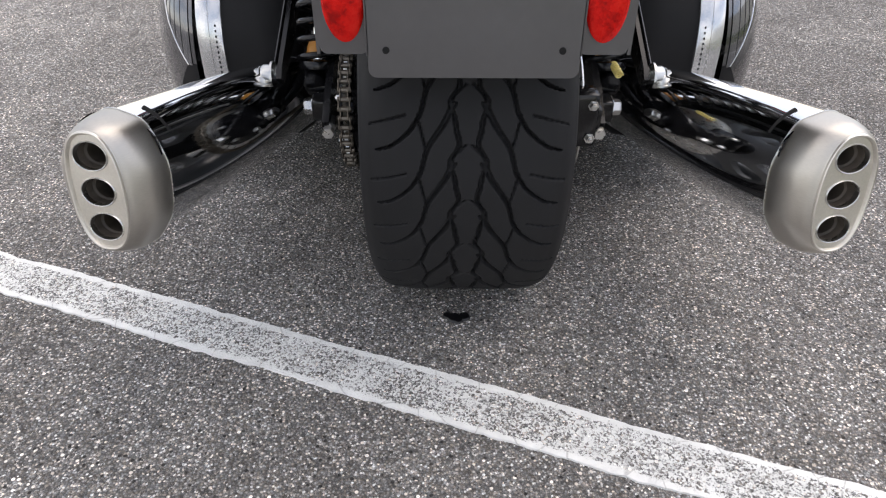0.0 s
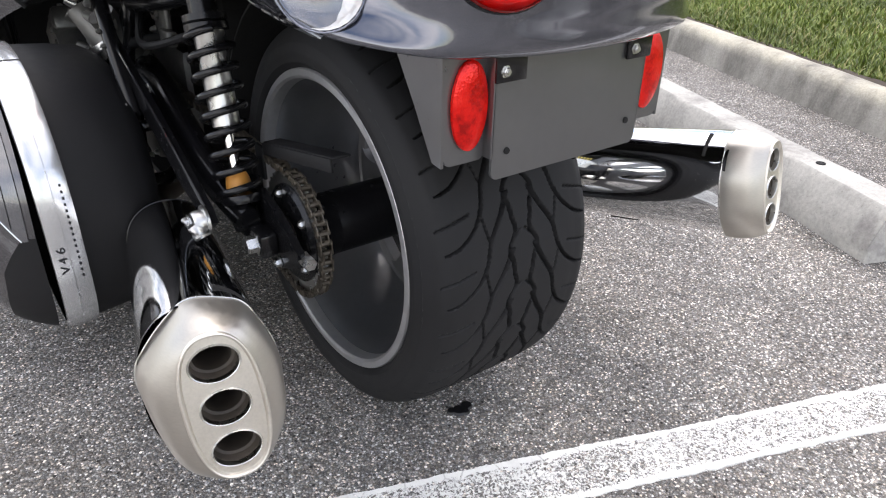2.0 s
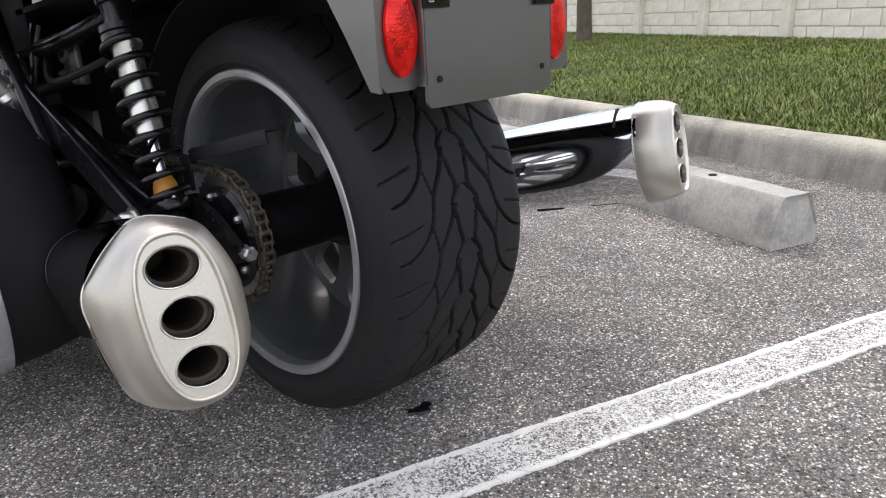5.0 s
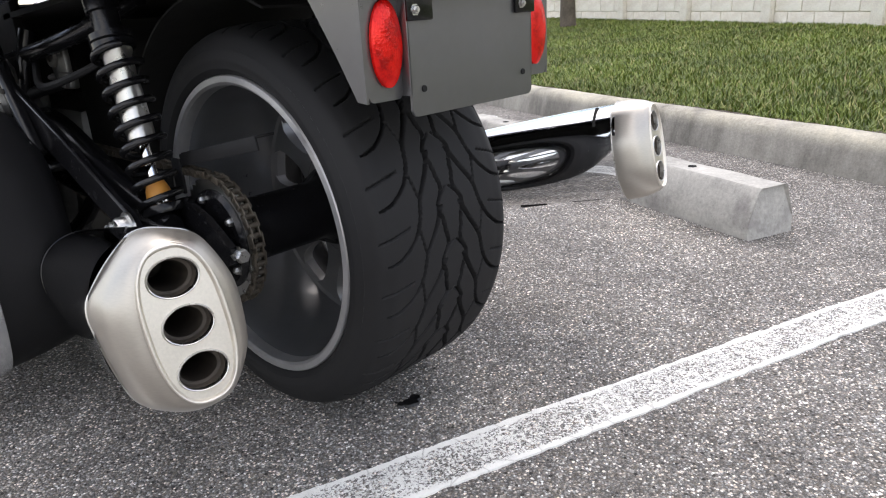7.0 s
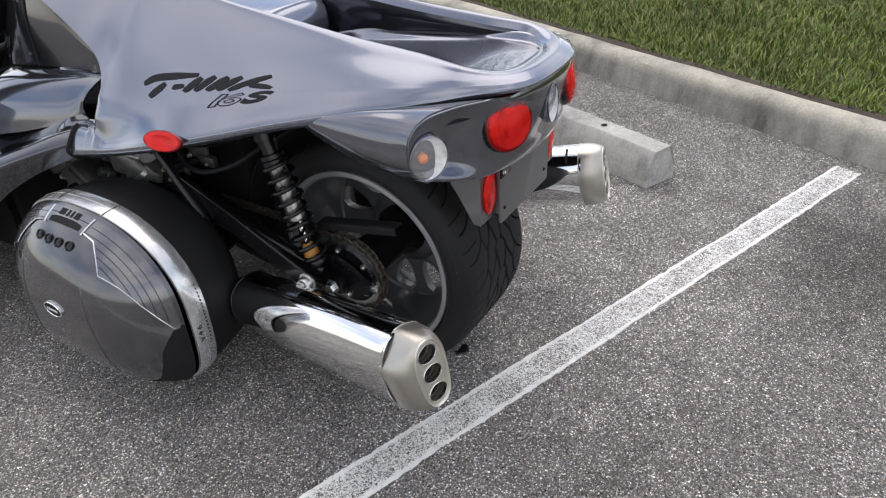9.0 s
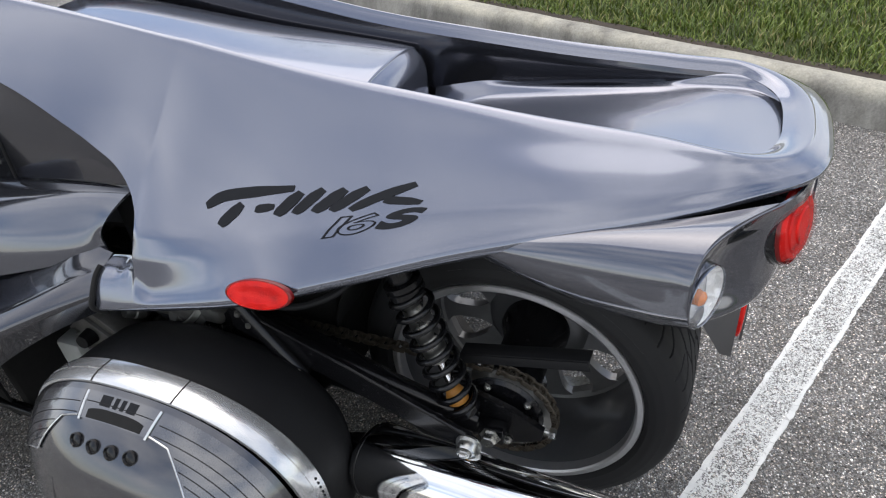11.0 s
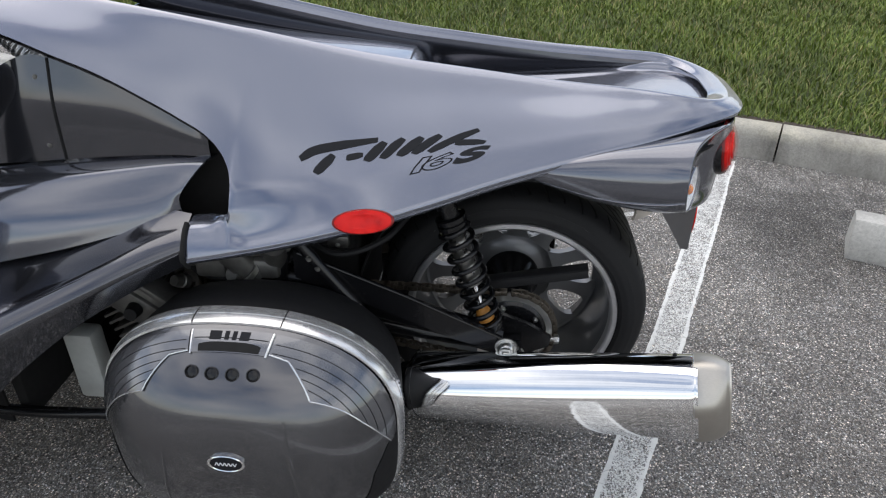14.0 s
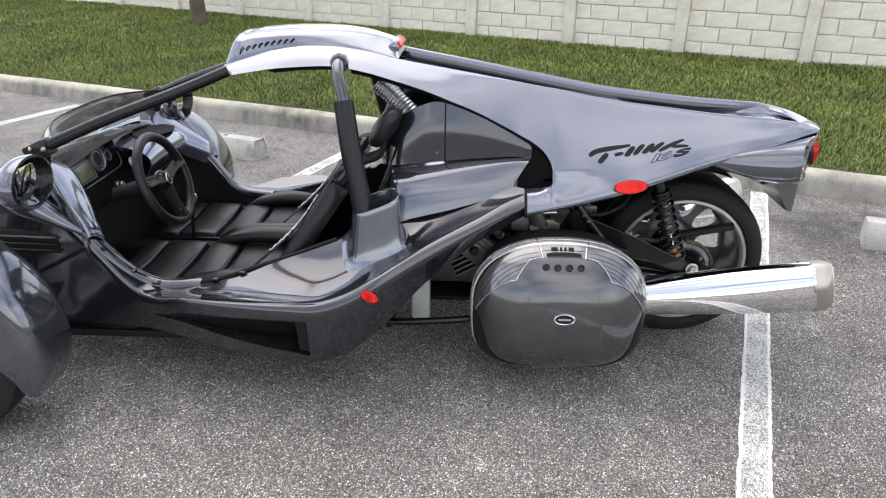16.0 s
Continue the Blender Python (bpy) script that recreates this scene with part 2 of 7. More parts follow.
def make_red_prisms():
    """Red reflector behind the lens, in fine ribs and prisms whose light and dark is put into the colour."""
    m, nt, b = node_mat("red_prisms")
    co = coords(nt)
    v = cells(nt, co, 330)
    sep = nt.nodes.new("ShaderNodeSeparateColor")
    nt.links.new(v.outputs["Color"], sep.inputs[0])
    wide = tex(nt, co, 45, 3)
    nt.links.new(ramp(nt, mix(nt, sep.outputs[0], wide, 0.9), [(0.30, (0.38, 0.002, 0.002)), (0.50, (0.82, 0.008, 0.005)), (0.72, (0.90, 0.022, 0.013))]), b.inputs["Base Color"])
    b.inputs["Metallic"].default_value = 0.35
    b.inputs["Roughness"].default_value = 0.20
    bump(nt, b, v.outputs["Distance"], 0.16, 0.002)
    return m


def make_faceted_chrome():
    m, nt, b = node_mat("faceted_reflector")
    co = coords(nt)
    v = cells(nt, co, 95)
    sep = nt.nodes.new("ShaderNodeSeparateColor")
    nt.links.new(v.outputs["Color"], sep.inputs[0])
    nt.links.new(ramp(nt, sep.outputs[0], [(0.0, 0.72), (1.0, 0.98)]), b.inputs["Base Color"])
    b.inputs["Metallic"].default_value = 0.25
    b.inputs["Roughness"].default_value = 0.18
    bump(nt, b, v.outputs["Distance"], 0.7, 0.004)
    return m


ASPHALT = make_asphalt()
LINE_PAINT = make_line_paint()
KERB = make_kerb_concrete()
STOP = make_concrete("stop_concrete", (0.46, 0.45, 0.42), (0.26, 0.25, 0.24), 6.0)
BLOCK = make_concrete("painted_block", (0.88, 0.84, 0.75), (0.70, 0.64, 0.54), 2.5)
MORTAR = make_concrete("mortar", (0.74, 0.70, 0.62), (0.58, 0.54, 0.46), 4.0)
SOIL = simple("soil", (0.060, 0.046, 0.034), 0.95, vary=0.4, fine=40, coarse=6, relief=0.6)
TURF = simple("turf", (0.055, 0.070, 0.022), 0.95, vary=0.4, fine=40, coarse=6, relief=0.6)
BARK = simple("bark", (0.11, 0.09, 0.07), 0.9, vary=0.45, fine=30, coarse=7, relief=0.9)
OIL = simple("oil_stain", (0.008, 0.008, 0.009), 0.35, vary=0.3)
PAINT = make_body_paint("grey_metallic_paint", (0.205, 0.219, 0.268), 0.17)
# shade put into the body paint for lower panels; also the roll bar's grey
PAINT_DARK_SHADED = make_body_paint("dark_and_shaded_paint", (0.066, 0.068, 0.080), 0.13)
# half-darkened copy of the body paint, shade put into its colour
PAINT_HALF_SHADED = make_body_paint("half_shaded_paint", (0.135, 0.142, 0.168), 0.12)
CASE_PAINT = make_body_paint("case_grey_paint", (0.105, 0.106, 0.115), 0.20)
BRACKET = simple("grey_bracket_paint", (0.175, 0.175, 0.18), 0.34, 0.8, 0.2, vary=0.06)
BLACK = simple("black_enamel", (0.007, 0.007, 0.008), 0.24, 0.0, 0.2, vary=0.25, spec=0.30)
BLACK_MATT = simple("black_plastic", (0.010, 0.010, 0.011), 0.62, vary=0.25, relief=0.1, spec=0.28)
# near-black for seams, and for shade put into holes, hollows and gaps
VOID = simple("shade_and_seam_black", (0.006, 0.006, 0.006), 0.9, vary=0.3)
RUBBER = simple("tyre_rubber", (0.015, 0.015, 0.016), 0.68, vary=0.22, fine=45, coarse=7, relief=0.06, spec=0.28)
LEATHER = simple("black_leather", (0.009, 0.009, 0.011), 0.34, vary=0.25, fine=120, relief=0.25, spec=0.36)
ALLOY = simple("satin_alloy", (0.56, 0.56, 0.57), 0.40, 0.85, vary=0.1)
RIM_GREY = simple("grey_wheel_paint", (0.16, 0.165, 0.175), 0.34, 0.6, 0.6, vary=0.08)
WHEEL_GREY = simple("mid_grey_wheel_paint", (0.165, 0.168, 0.174), 0.36, 0.6, 0.5, vary=0.08)
ENGINE = simple("cast_engine_alloy", (0.17, 0.167, 0.158), 0.45, 0.75, vary=0.35, fine=50, relief=0.4)
CHROME = simple("polished_steel", (0.86, 0.86, 0.86), 0.055, 1.0, vary=0.03, rough_vary=0.025)
HOSE_GREY = simple("hose_grey", (0.58, 0.58, 0.59), 0.26, 0.9, vary=0.15)
STEEL = simple("zinc_steel", (0.62, 0.62, 0.60), 0.3, 1.0, vary=0.12)
TIP = make_brushed("brushed_titanium", (0.58, 0.55, 0.50), 0.40, (60, 60, 300))
TIP_FACE = make_brushed("satin_cast_face", (0.80, 0.76, 0.69), 0.42, (120, 120, 120))
SOOT = simple("sooty_pipe", (0.085, 0.070, 0.055), 0.7, 0.0, vary=0.5, fine=40)
BRASS = simple("gold_chain", (0.16, 0.14, 0.115), 0.42, 0.9, vary=0.45)
ORANGE = simple("orange_rubber", (0.62, 0.27, 0.05), 0.5, vary=0.1)
YELLOW = simple("yellow_spring", (0.75, 0.62, 0.20), 0.4, vary=0.1)
RED_LENS = make_red_lens()
RED_PRISMS = make_red_prisms()
DARK_RED = simple("dark_red_plastic", (0.16, 0.003, 0.003), 0.12, vary=0.1, spec=0.5)
CLEAR_LENS = make_glass("clear_lens", (0.9, 0.9, 0.9), 0.07)
SMOKE = simple("smoked_lens", (0.15, 0.153, 0.165), 0.14, 0.65, 1.0, vary=0.10, fine=420, coarse=30, relief=0.12)
AMBER = make_lens("amber_bulb", (0.80, 0.20, 0.01))
REFLECTOR = make_faceted_chrome()
SILVER_BAND = simple("silver_plastic_band", (0.68, 0.69, 0.70), 0.22, 0.75, 0.5, vary=0.02, rough_vary=0.02)
DECAL = simple("dark_decal", (0.014, 0.015, 0.018), 0.6, vary=0.2, spec=0.15)
LIGHT_DECAL = simple("pale_decal", (0.75, 0.76, 0.78), 0.35, vary=0.1)
CREAM = simple("white_tank_plastic", (0.55, 0.57, 0.55), 0.5, vary=0.1)
SCREEN = make_glass("tinted_screen", (0.075, 0.062, 0.045), 0.62, 0.08)
MIRROR = simple("mirror_glass", (0.9, 0.9, 0.9), 0.02, 1.0, vary=0.01, rough_vary=0.01)


# ---------------------------------------------------------------- geometry
def crom(p, n, closed=False):
    """Points along a smooth curve through p, or rows across a smooth skin."""
    p = np.asarray(p, float)
    k = len(p)
    if closed:
        t = np.linspace(0, k, n, endpoint=False)
        i = t.astype(int)
        a, b, c, d = (p[(i + o) % k] for o in (-1, 0, 1, 2))
    else:
        e = np.concatenate([[2 * p[0] - p[1]], p, [2 * p[-1] - p[-2]]])
        t = np.linspace(0, k - 1, n)
        i = np.minimum(t.astype(int), k - 2)
        a, b, c, d = (e[i + o] for o in (0, 1, 2, 3))
    f = (t - i).reshape(-1, *([1] * (p.ndim - 1)))
    return 0.5 * (2 * b + (c - a) * f + (2 * a - 5 * b + 4 * c - d) * f * f + (3 * b - a - 3 * c + d) * f ** 3)


def curve(*pairs):
    """A smooth function through (place, value) pairs."""
    xs = np.array([p[0] for p in pairs], float)
    ys = np.array([p[1] for p in pairs], float)
    m = np.gradient(ys, xs)

    def f(x):
        x = np.clip(x, xs[0], xs[-1])
        i = np.clip(np.searchsorted(xs, x) - 1, 0, len(xs) - 2)
        h = xs[i + 1] - xs[i]
        t = (x - xs[i]) / h
        return ((2 * t ** 3 - 3 * t ** 2 + 1) * ys[i] + (t ** 3 - 2 * t ** 2 + t) * h * m[i]
                + (3 * t ** 2 - 2 * t ** 3) * ys[i + 1] + (t ** 3 - t ** 2) * h * m[i + 1])
    return f


def loft(sections, nu, nv, closed=False):
    return crom(np.array([crom(s, nv, closed) for s in sections]), nu)


def skin(g, closed=False, keep=None, wrap=False):
    nu, nv = g.shape[:2]
    f = []
    for i in range(nu if wrap else nu - 1):
        for j in range(nv if closed else nv - 1):
            if keep is None or keep(i, j):
                f.append((i * nv + j, i * nv + (j + 1) % nv, (i + 1) % nu * nv + (j + 1) % nv, (i + 1) % nu * nv + j))
    return g.reshape(-1, 3), f


def normals(g, closed=False):
    du = np.gradient(g, axis=0)
    dv = (np.roll(g, -1, 1) - np.roll(g, 1, 1)) if closed else np.gradient(g, axis=1)
    n = np.cross(du, dv)
    return n / np.maximum(np.linalg.norm(n, axis=2, keepdims=True), 1e-9)


def shell(g, t, closed=False, keep=None):
    """A skin with thickness t on the side away from its normals."""
    v, f = skin(g, closed, keep)
    inner = (g - normals(g, closed) * t).reshape(-1, 3)
    n = len(v)
    seen = {}
    for q in f:
        for a, b in zip(q, q[1:] + q[:1]):
            seen[(a, b)] = 1
    rim = [(a, b) for a, b in seen if (b, a) not in seen]
    return np.vstack([v, inner]), f + [tuple(i + n for i in q[::-1]) for q in f] + [(b, a, a + n, b + n) for a, b in rim]


def capped(g):
    """A closed tube of rows with its two ends filled."""
    v, f = skin(g, True)
    nu, nv = g.shape[:2]
    return v, f + [tuple(range(nv))[::-1], tuple((nu - 1) * nv + j for j in range(nv))]


def join(*gs):
    v, f, n = [], [], 0
    for gv, gf in gs:
        v.append(np.asarray(gv, float))
        f += [tuple(i + n for i in q) for q in gf]
        n += len(gv)
    return np.vstack(v), f


def moved(g, m):
    v = np.asarray(g[0], float)
    a = np.array(m)
    return v @ a[:3, :3].T + a[:3, 3], g[1]


def box(c, s, bevel=0.0, m=None):
    bm = bmesh.new()
    bmesh.ops.create_cube(bm, size=1, matrix=Matrix.Diagonal((*s, 1)))
    if bevel:
        bmesh.ops.bevel(bm, geom=bm.edges[:], offset=bevel, segments=2, affect="EDGES", profile=0.5)
    bm.verts.index_update()
    g = (np.array([v.co[:] for v in bm.verts]), [tuple(v.index for v in f.verts) for f in bm.faces])
    bm.free()
    if m is not None:
        g = moved(g, m)
    return g[0] + np.array(c), g[1]


def tube(pts, r, seg=10, n=0, closed=False, flat=1.0):
    """A round bar along the points; r may change from end to end."""
    p = crom(pts, n, closed) if n else np.asarray(pts, float)
    k = len(p)
    rr = np.interp(np.linspace(0, 1, k), np.linspace(0, 1, len(r)), r) if isinstance(r, (list, tuple)) else np.full(k, r)
    t = np.roll(p, -1, 0) - np.roll(p, 1, 0) if closed else np.gradient(p, axis=0)
    t /= np.linalg.norm(t, axis=1, keepdims=True)
    ref = np.array([0, 0, 1.0]) if abs(t[0][2]) < 0.9 else np.array([1.0, 0, 0])
    g = np.zeros((k, seg, 3))
    a = np.linspace(0, 2 * np.pi, seg, endpoint=False)
    for i in range(k):
        x = np.cross(ref, t[i])
        x /= np.linalg.norm(x)
        ref = np.cross(t[i], x)
        g[i] = p[i] + rr[i] * (np.outer(np.cos(a), x) + flat * np.outer(np.sin(a), ref))
    if closed:
        return skin(g, True, wrap=True)
    return capped(g)


def frame_to(axis):
    return Vector(axis).to_track_quat("Z", "Y").to_matrix().to_4x4()


def lathe(profile, origin, axis, seg=32, oval=1.0):
    """Rows of (radius, height) turned about an axis."""
    a = np.linspace(0, 2 * np.pi, seg, endpoint=False)
    g = np.array([[(max(r, 1e-5) * math.cos(t), max(r, 1e-5) * oval * math.sin(t), h) for t in a] for r, h in profile])
    return moved(skin(g, True), Matrix.Translation(origin) @ frame_to(axis))


def bolt(p, axis, r=0.008, h=0.007):
    return join(lathe([(0, h), (r * 0.8, h), (r, h * 0.7), (r, 0), (r * 1.35, 0), (r * 1.35, -0.002), (0, -0.002)], p, axis, 6),
                lathe([(0, h + 0.002), (r * 0.45, h + 0.002), (r * 0.45, h)], p, axis, 8))


def prism(outline, m, depth):
    """A flat outline raised by depth, laid into the pose m."""
    n = len(outline)
    v = [(x, y, 0) for x, y in outline] + [(x, y, depth) for x, y in outline]
    f = [tuple(range(n))[::-1], tuple(range(n, 2 * n))] + [(i, (i + 1) % n, (i + 1) % n + n, i + n) for i in range(n)]
    return moved((np.array(v, float), f), m)


def mesh_of(name, g, material, sharp=38):
    me = bpy.data.meshes.new(name)
    me.from_pydata((np.asarray(g[0], float) * S).tolist(), [], g[1])
    me.polygons.foreach_set("use_smooth", [True] * len(me.polygons))
    me.set_sharp_from_angle(angle=radians(sharp))
    me.materials.append(material)
    return me


def part(name, g, material, parent, label="", sharp=38):
    ob = new(name, mesh_of(name, g, material, sharp))
    ob.parent = parent
    if parent.type == "EMPTY":
        ob.matrix_parent_inverse = Matrix.Translation(-parent.location)
    if label:
        tagged(ob, label)
    return ob


def thing(name, place, label, category, group="", kind=""):
    e = new(name)
    e.location = Vector(place) * S
    e.empty_display_size = 0.1
    return tagged(e, label, category, group, kind)


def solid(name, g, material, label, category="", group="", kind="", sharp=38):
    return tagged(new(name, mesh_of(name, g, material, sharp)), label, category, group, kind)


# ---------------------------------------------------------------- the place
KERB_DIR = np.array([0.3754, 0.9269, 0.0])
KERB_OUT = np.array([0.9269, -0.3754, 0.0])
KERB_FOOT = np.array([2.30, 0.0, 0.0])


def on_kerb(along, out, z=0.0):
    return KERB_FOOT + KERB_DIR * along + KERB_OUT * out + np.array([0, 0, z])


def make_ground():
    n = 60
    xs = np.concatenate([np.linspace(-220, -9, 12), np.linspace(-8, 8, n), np.linspace(9, 220, 12)])
    g = np.array([[(x, y, 0.0) for y in xs] for x in xs])
    solid("ground", skin(g), ASPHALT, "grey asphalt car park with pale stones and stains", "ground", kind="structure")


def make_stripe(name, a, b, width, label):
    """A painted stripe with ragged edges; its own length axis runs from a to b."""
    a, b = np.array(a, float), np.array(b, float)
    length = np.linalg.norm(b - a)
    n = int(length / 0.006)
    rng = np.random.RandomState(int(length * 100))
    raw = rng.normal(0, 1, (2, n))
    rough = np.array([np.convolve(r, np.ones(4) / 4, "same") + np.convolve(r, np.ones(25) / 25, "same") * 2.2 for r in raw]) * 0.0024
    g = np.zeros((n, 5, 3))
    for j, s in enumerate((-1, -0.99, 0, 0.99, 1)):
        g[:, j, 0] = np.linspace(0, length, n)
        side = rough[0] if s < 0 else rough[1] if s > 0 else 0
        g[:, j, 1] = s * width / 2 + side
        g[:, j, 2] = 0.0035 if abs(s) < 1 else 0.0
    v, f = skin(g)
    ob = solid(name, (v, f), LINE_PAINT, label, "parking line", kind="structure", sharp=80)
    d = (b - a) / length
    ob.matrix_world = Matrix.Translation(Vector((*a, 0)) * S) @ pose(0, 0, 0, 0, 0, math.degrees(math.atan2(d[1], d[0])))
    return ob


LINE_DIR = np.array([0.9376, -0.3478])
LINE_END = np.array([1.732, -1.192])


def make_kerb():
    """Cast kerb lengths with a battered face and rounded nose, with open joints between them."""
    root = tagged(new("kerb"), "pale weathered concrete kerb with stained face", "kerb", kind="structure")
    prof = [(0, -0.02), (0.012, 0.03), (0.03, 0.11), (0.042, 0.136), (0.065, 0.15), (0.10, 0.153), (0.14, 0.150), (0.155, 0.135), (0.155, -0.02)]
    rng = random.Random(4)
    at = -13.0
    while at < 17:
        size = 2.95 + rng.uniform(-0.15, 0.15)
        if at < 0.9 < at + size:
            size = 0.9 - at
        rows = []
        for k in np.linspace(at + 0.004, at + size - 0.004, 40):
            rows.append([on_kerb(k, o + 0.004 * noise.noise((k * 3, o * 30, z * 20)), z + 0.004 * noise.noise((k * 4, z * 9, 7))) for o, z in prof])
        v, f = skin(np.array(rows))
        m = len(prof)
        f = f + [tuple(range(m)), tuple(39 * m + i for i in range(m))[::-1]]
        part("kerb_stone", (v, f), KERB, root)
        at += size


def make_stop(name, along, out, label, holes=True):
    """A precast wheel stop with sloped sides, worn corners and pin holes."""
    length, half, top, height = 1.83, 0.088, 0.052, 0.146
    prof = [(-half, 0.0), (-half, 0.05), (-top - 0.004, height - 0.008), (-top + 0.006, height), (top - 0.006, height), (top + 0.004, height - 0.008), (half, 0.05), (half, 0.0)]
    rows = []
    for k in np.concatenate([[0, 0.006], np.linspace(0.02, length - 0.02, 46), [length - 0.006, length]]):
        e = min(k, length - k)
        q = 0.94 if e <= 0 else 1.0
        lean = 0.03 if k == 0 else 0.0
        rows.append([(o * q + 0.0025 * noise.noise((k * 9, o * 30, 3)), k - (0 if k else -0.02 * z / height), z * (0.985 if e <= 0 else 1) + (0.0025 * noise.noise((k * 8, o * 25, 9)) if z > 0.01 else 0)) for o, z in prof])
    g = np.array(rows)
    v, f = skin(g)
    m = len(prof)
    f = f + [tuple(range(m)), tuple((len(rows) - 1) * m + i for i in range(m))[::-1]]
    e = thing(name, on_kerb(along, out), label, "wheel stop", "wheel stops along the kerb")
    body = new("block", mesh_of("block", (v, f), STOP))
    body.parent = e
    for k in ((0.32, length - 0.32) if holes else ()):
        # near-black disc stands for the shade inside the hole
        pin = new("pin_hole", mesh_of("pin_hole", lathe([(0, 0.0015), (0.011, 0.0015), (0.013, 0.0022), (0.014, 0)], (0, k, height + 0.0005), (0, 0, 1), 14), VOID))
        pin.parent = e
        tagged(pin, "pin hole drawn as a near-black disc")
    e.rotation_euler = (0, 0, math.atan2(KERB_DIR[1], KERB_DIR[0]) - math.pi / 2)
    return e


def lawn_rise(along, out):
    """The lawn's climb towards the wall and along it, shaped to fit the camera's view."""
    return np.clip((out - 0.3) / 5.5, 0, 1) * np.clip(0.02 + 0.016 * along, 0, 0.2)


def make_lawn():
    depth = 12.0
    rows = [[on_kerb(k, o, 0.10 + lawn_rise(k, o) + 0.02 * noise.noise((k * 0.8, o * 0.8, 0)) if o > 0.16 else 0.11) for o in np.linspace(0.15, depth, 50)] for k in np.linspace(-14, 24, 120)]
    ob = solid("lawn_ground", skin(np.array(rows)), TURF, "dark turf under the mown lawn", "ground", kind="structure")
    strip = [[on_kerb(k, o, z + 0.006 * noise.noise((k * 22, o * 40, 2))) for o, z in ((0.150, 0.095), (0.165, 0.122), (0.21, 0.130), (0.26, 0.128), (0.30, 0.095))] for k in np.linspace(-9, 16, 900)]
    solid("bare_soil_edge", skin(np.array(strip)), SOIL, "bare brown soil strip between kerb and grass", "soil", kind="structure")
    m, nt, b = node_mat("grass_blade")
    inf = nt.nodes.new("ShaderNodeNewGeometry")
    patch = tex(nt, coords(nt), 1.6, 4)
    leaf = ramp(nt, inf.outputs["Random Per Island"], [(0.0, (0.07, 0.115, 0.014)), (0.5, (0.145, 0.205, 0.026)), (0.80, (0.21, 0.265, 0.05)), (0.93, (0.30, 0.30, 0.09)), (1.0, (0.36, 0.29, 0.13))])
    nt.links.new(mix(nt, leaf, ramp(nt, patch, [(0.3, 0.62), (0.7, 1.22)]), 1.0, "MULTIPLY"), b.inputs["Base Color"])
    b.inputs["Roughness"].default_value = 0.55
    b.inputs["Subsurface Weight"].default_value = 0.0
    rng = np.random.RandomState(3)
    # denser towards the kerb, where the camera passes nearest
    n = 460000
    out = 0.19 + 8.6 * rng.rand(n) ** 1.25
    along = -5.5 + 22.5 * rng.rand(n)
    edge = 0.215 + 0.025 * np.sin(along * 7.3) * np.sin(along * 2.9 + 1) + 0.03 * rng.rand(n)
    out = np.where(out < edge, edge + 0.05 * rng.rand(n), out)
    base = KERB_FOOT + np.outer(along, KERB_DIR) + np.outer(out, KERB_OUT)
    base[:, 2] = 0.105 + lawn_rise(along, out)
    yaw = rng.rand(n) * 2 * np.pi
    near = np.clip((out - 0.13) / 0.3, 0.0, 1)
    tall = (0.03 + 0.03 * rng.rand(n)) * (0.65 + 0.35 * near)
    wide = (0.0024 + 0.0018 * rng.rand(n)) * (1 + out * 0.14)
    bend = (0.25 + 0.75 * rng.rand(n)) * tall
    d = np.stack([np.cos(yaw), np.sin(yaw), 0 * yaw], 1)
    w = np.stack([-np.sin(yaw), np.cos(yaw), 0 * yaw], 1) * wide[:, None]
    up = np.array([0, 0, 1.0])
    mid = base + d * (bend * 0.35)[:, None] + up * (tall * 0.62)[:, None]
    tip = base + d * bend[:, None] + up * tall[:, None]
    v = np.stack([base - w, base + w, mid + w * 0.8, mid - w * 0.8, tip], 1).reshape(-1, 3) * S
    i = np.arange(n)[:, None] * 5
    quad = (i + np.array([0, 1, 2, 3])).tolist()
    tri = (i + np.array([3, 2, 4])).tolist()
    me = bpy.data.meshes.new("grass")
    me.from_pydata(v.tolist(), [], quad + tri)
    me.materials.append(m)
    tagged(new("grass", me), "dense mown green lawn grass with some dry blades", "grass", kind="stuff")


WALL_AT = np.array([8.215, 0.03, 0.13])
WALL_DIR = np.array([0.4195, 0.9078, 0.0])
WALL_OUT = np.array([-0.9078, 0.4195, 0.0])
BAY = 1.57


def wall_pose(along, out, z):
    p = WALL_AT + WALL_DIR * along + WALL_OUT * out
    return Matrix.Translation(Vector((p[0], p[1], p[2] + z)) * S) @ pose(0, 0, 0, 0, -0.8, math.degrees(math.atan2(WALL_DIR[1], WALL_DIR[0])))


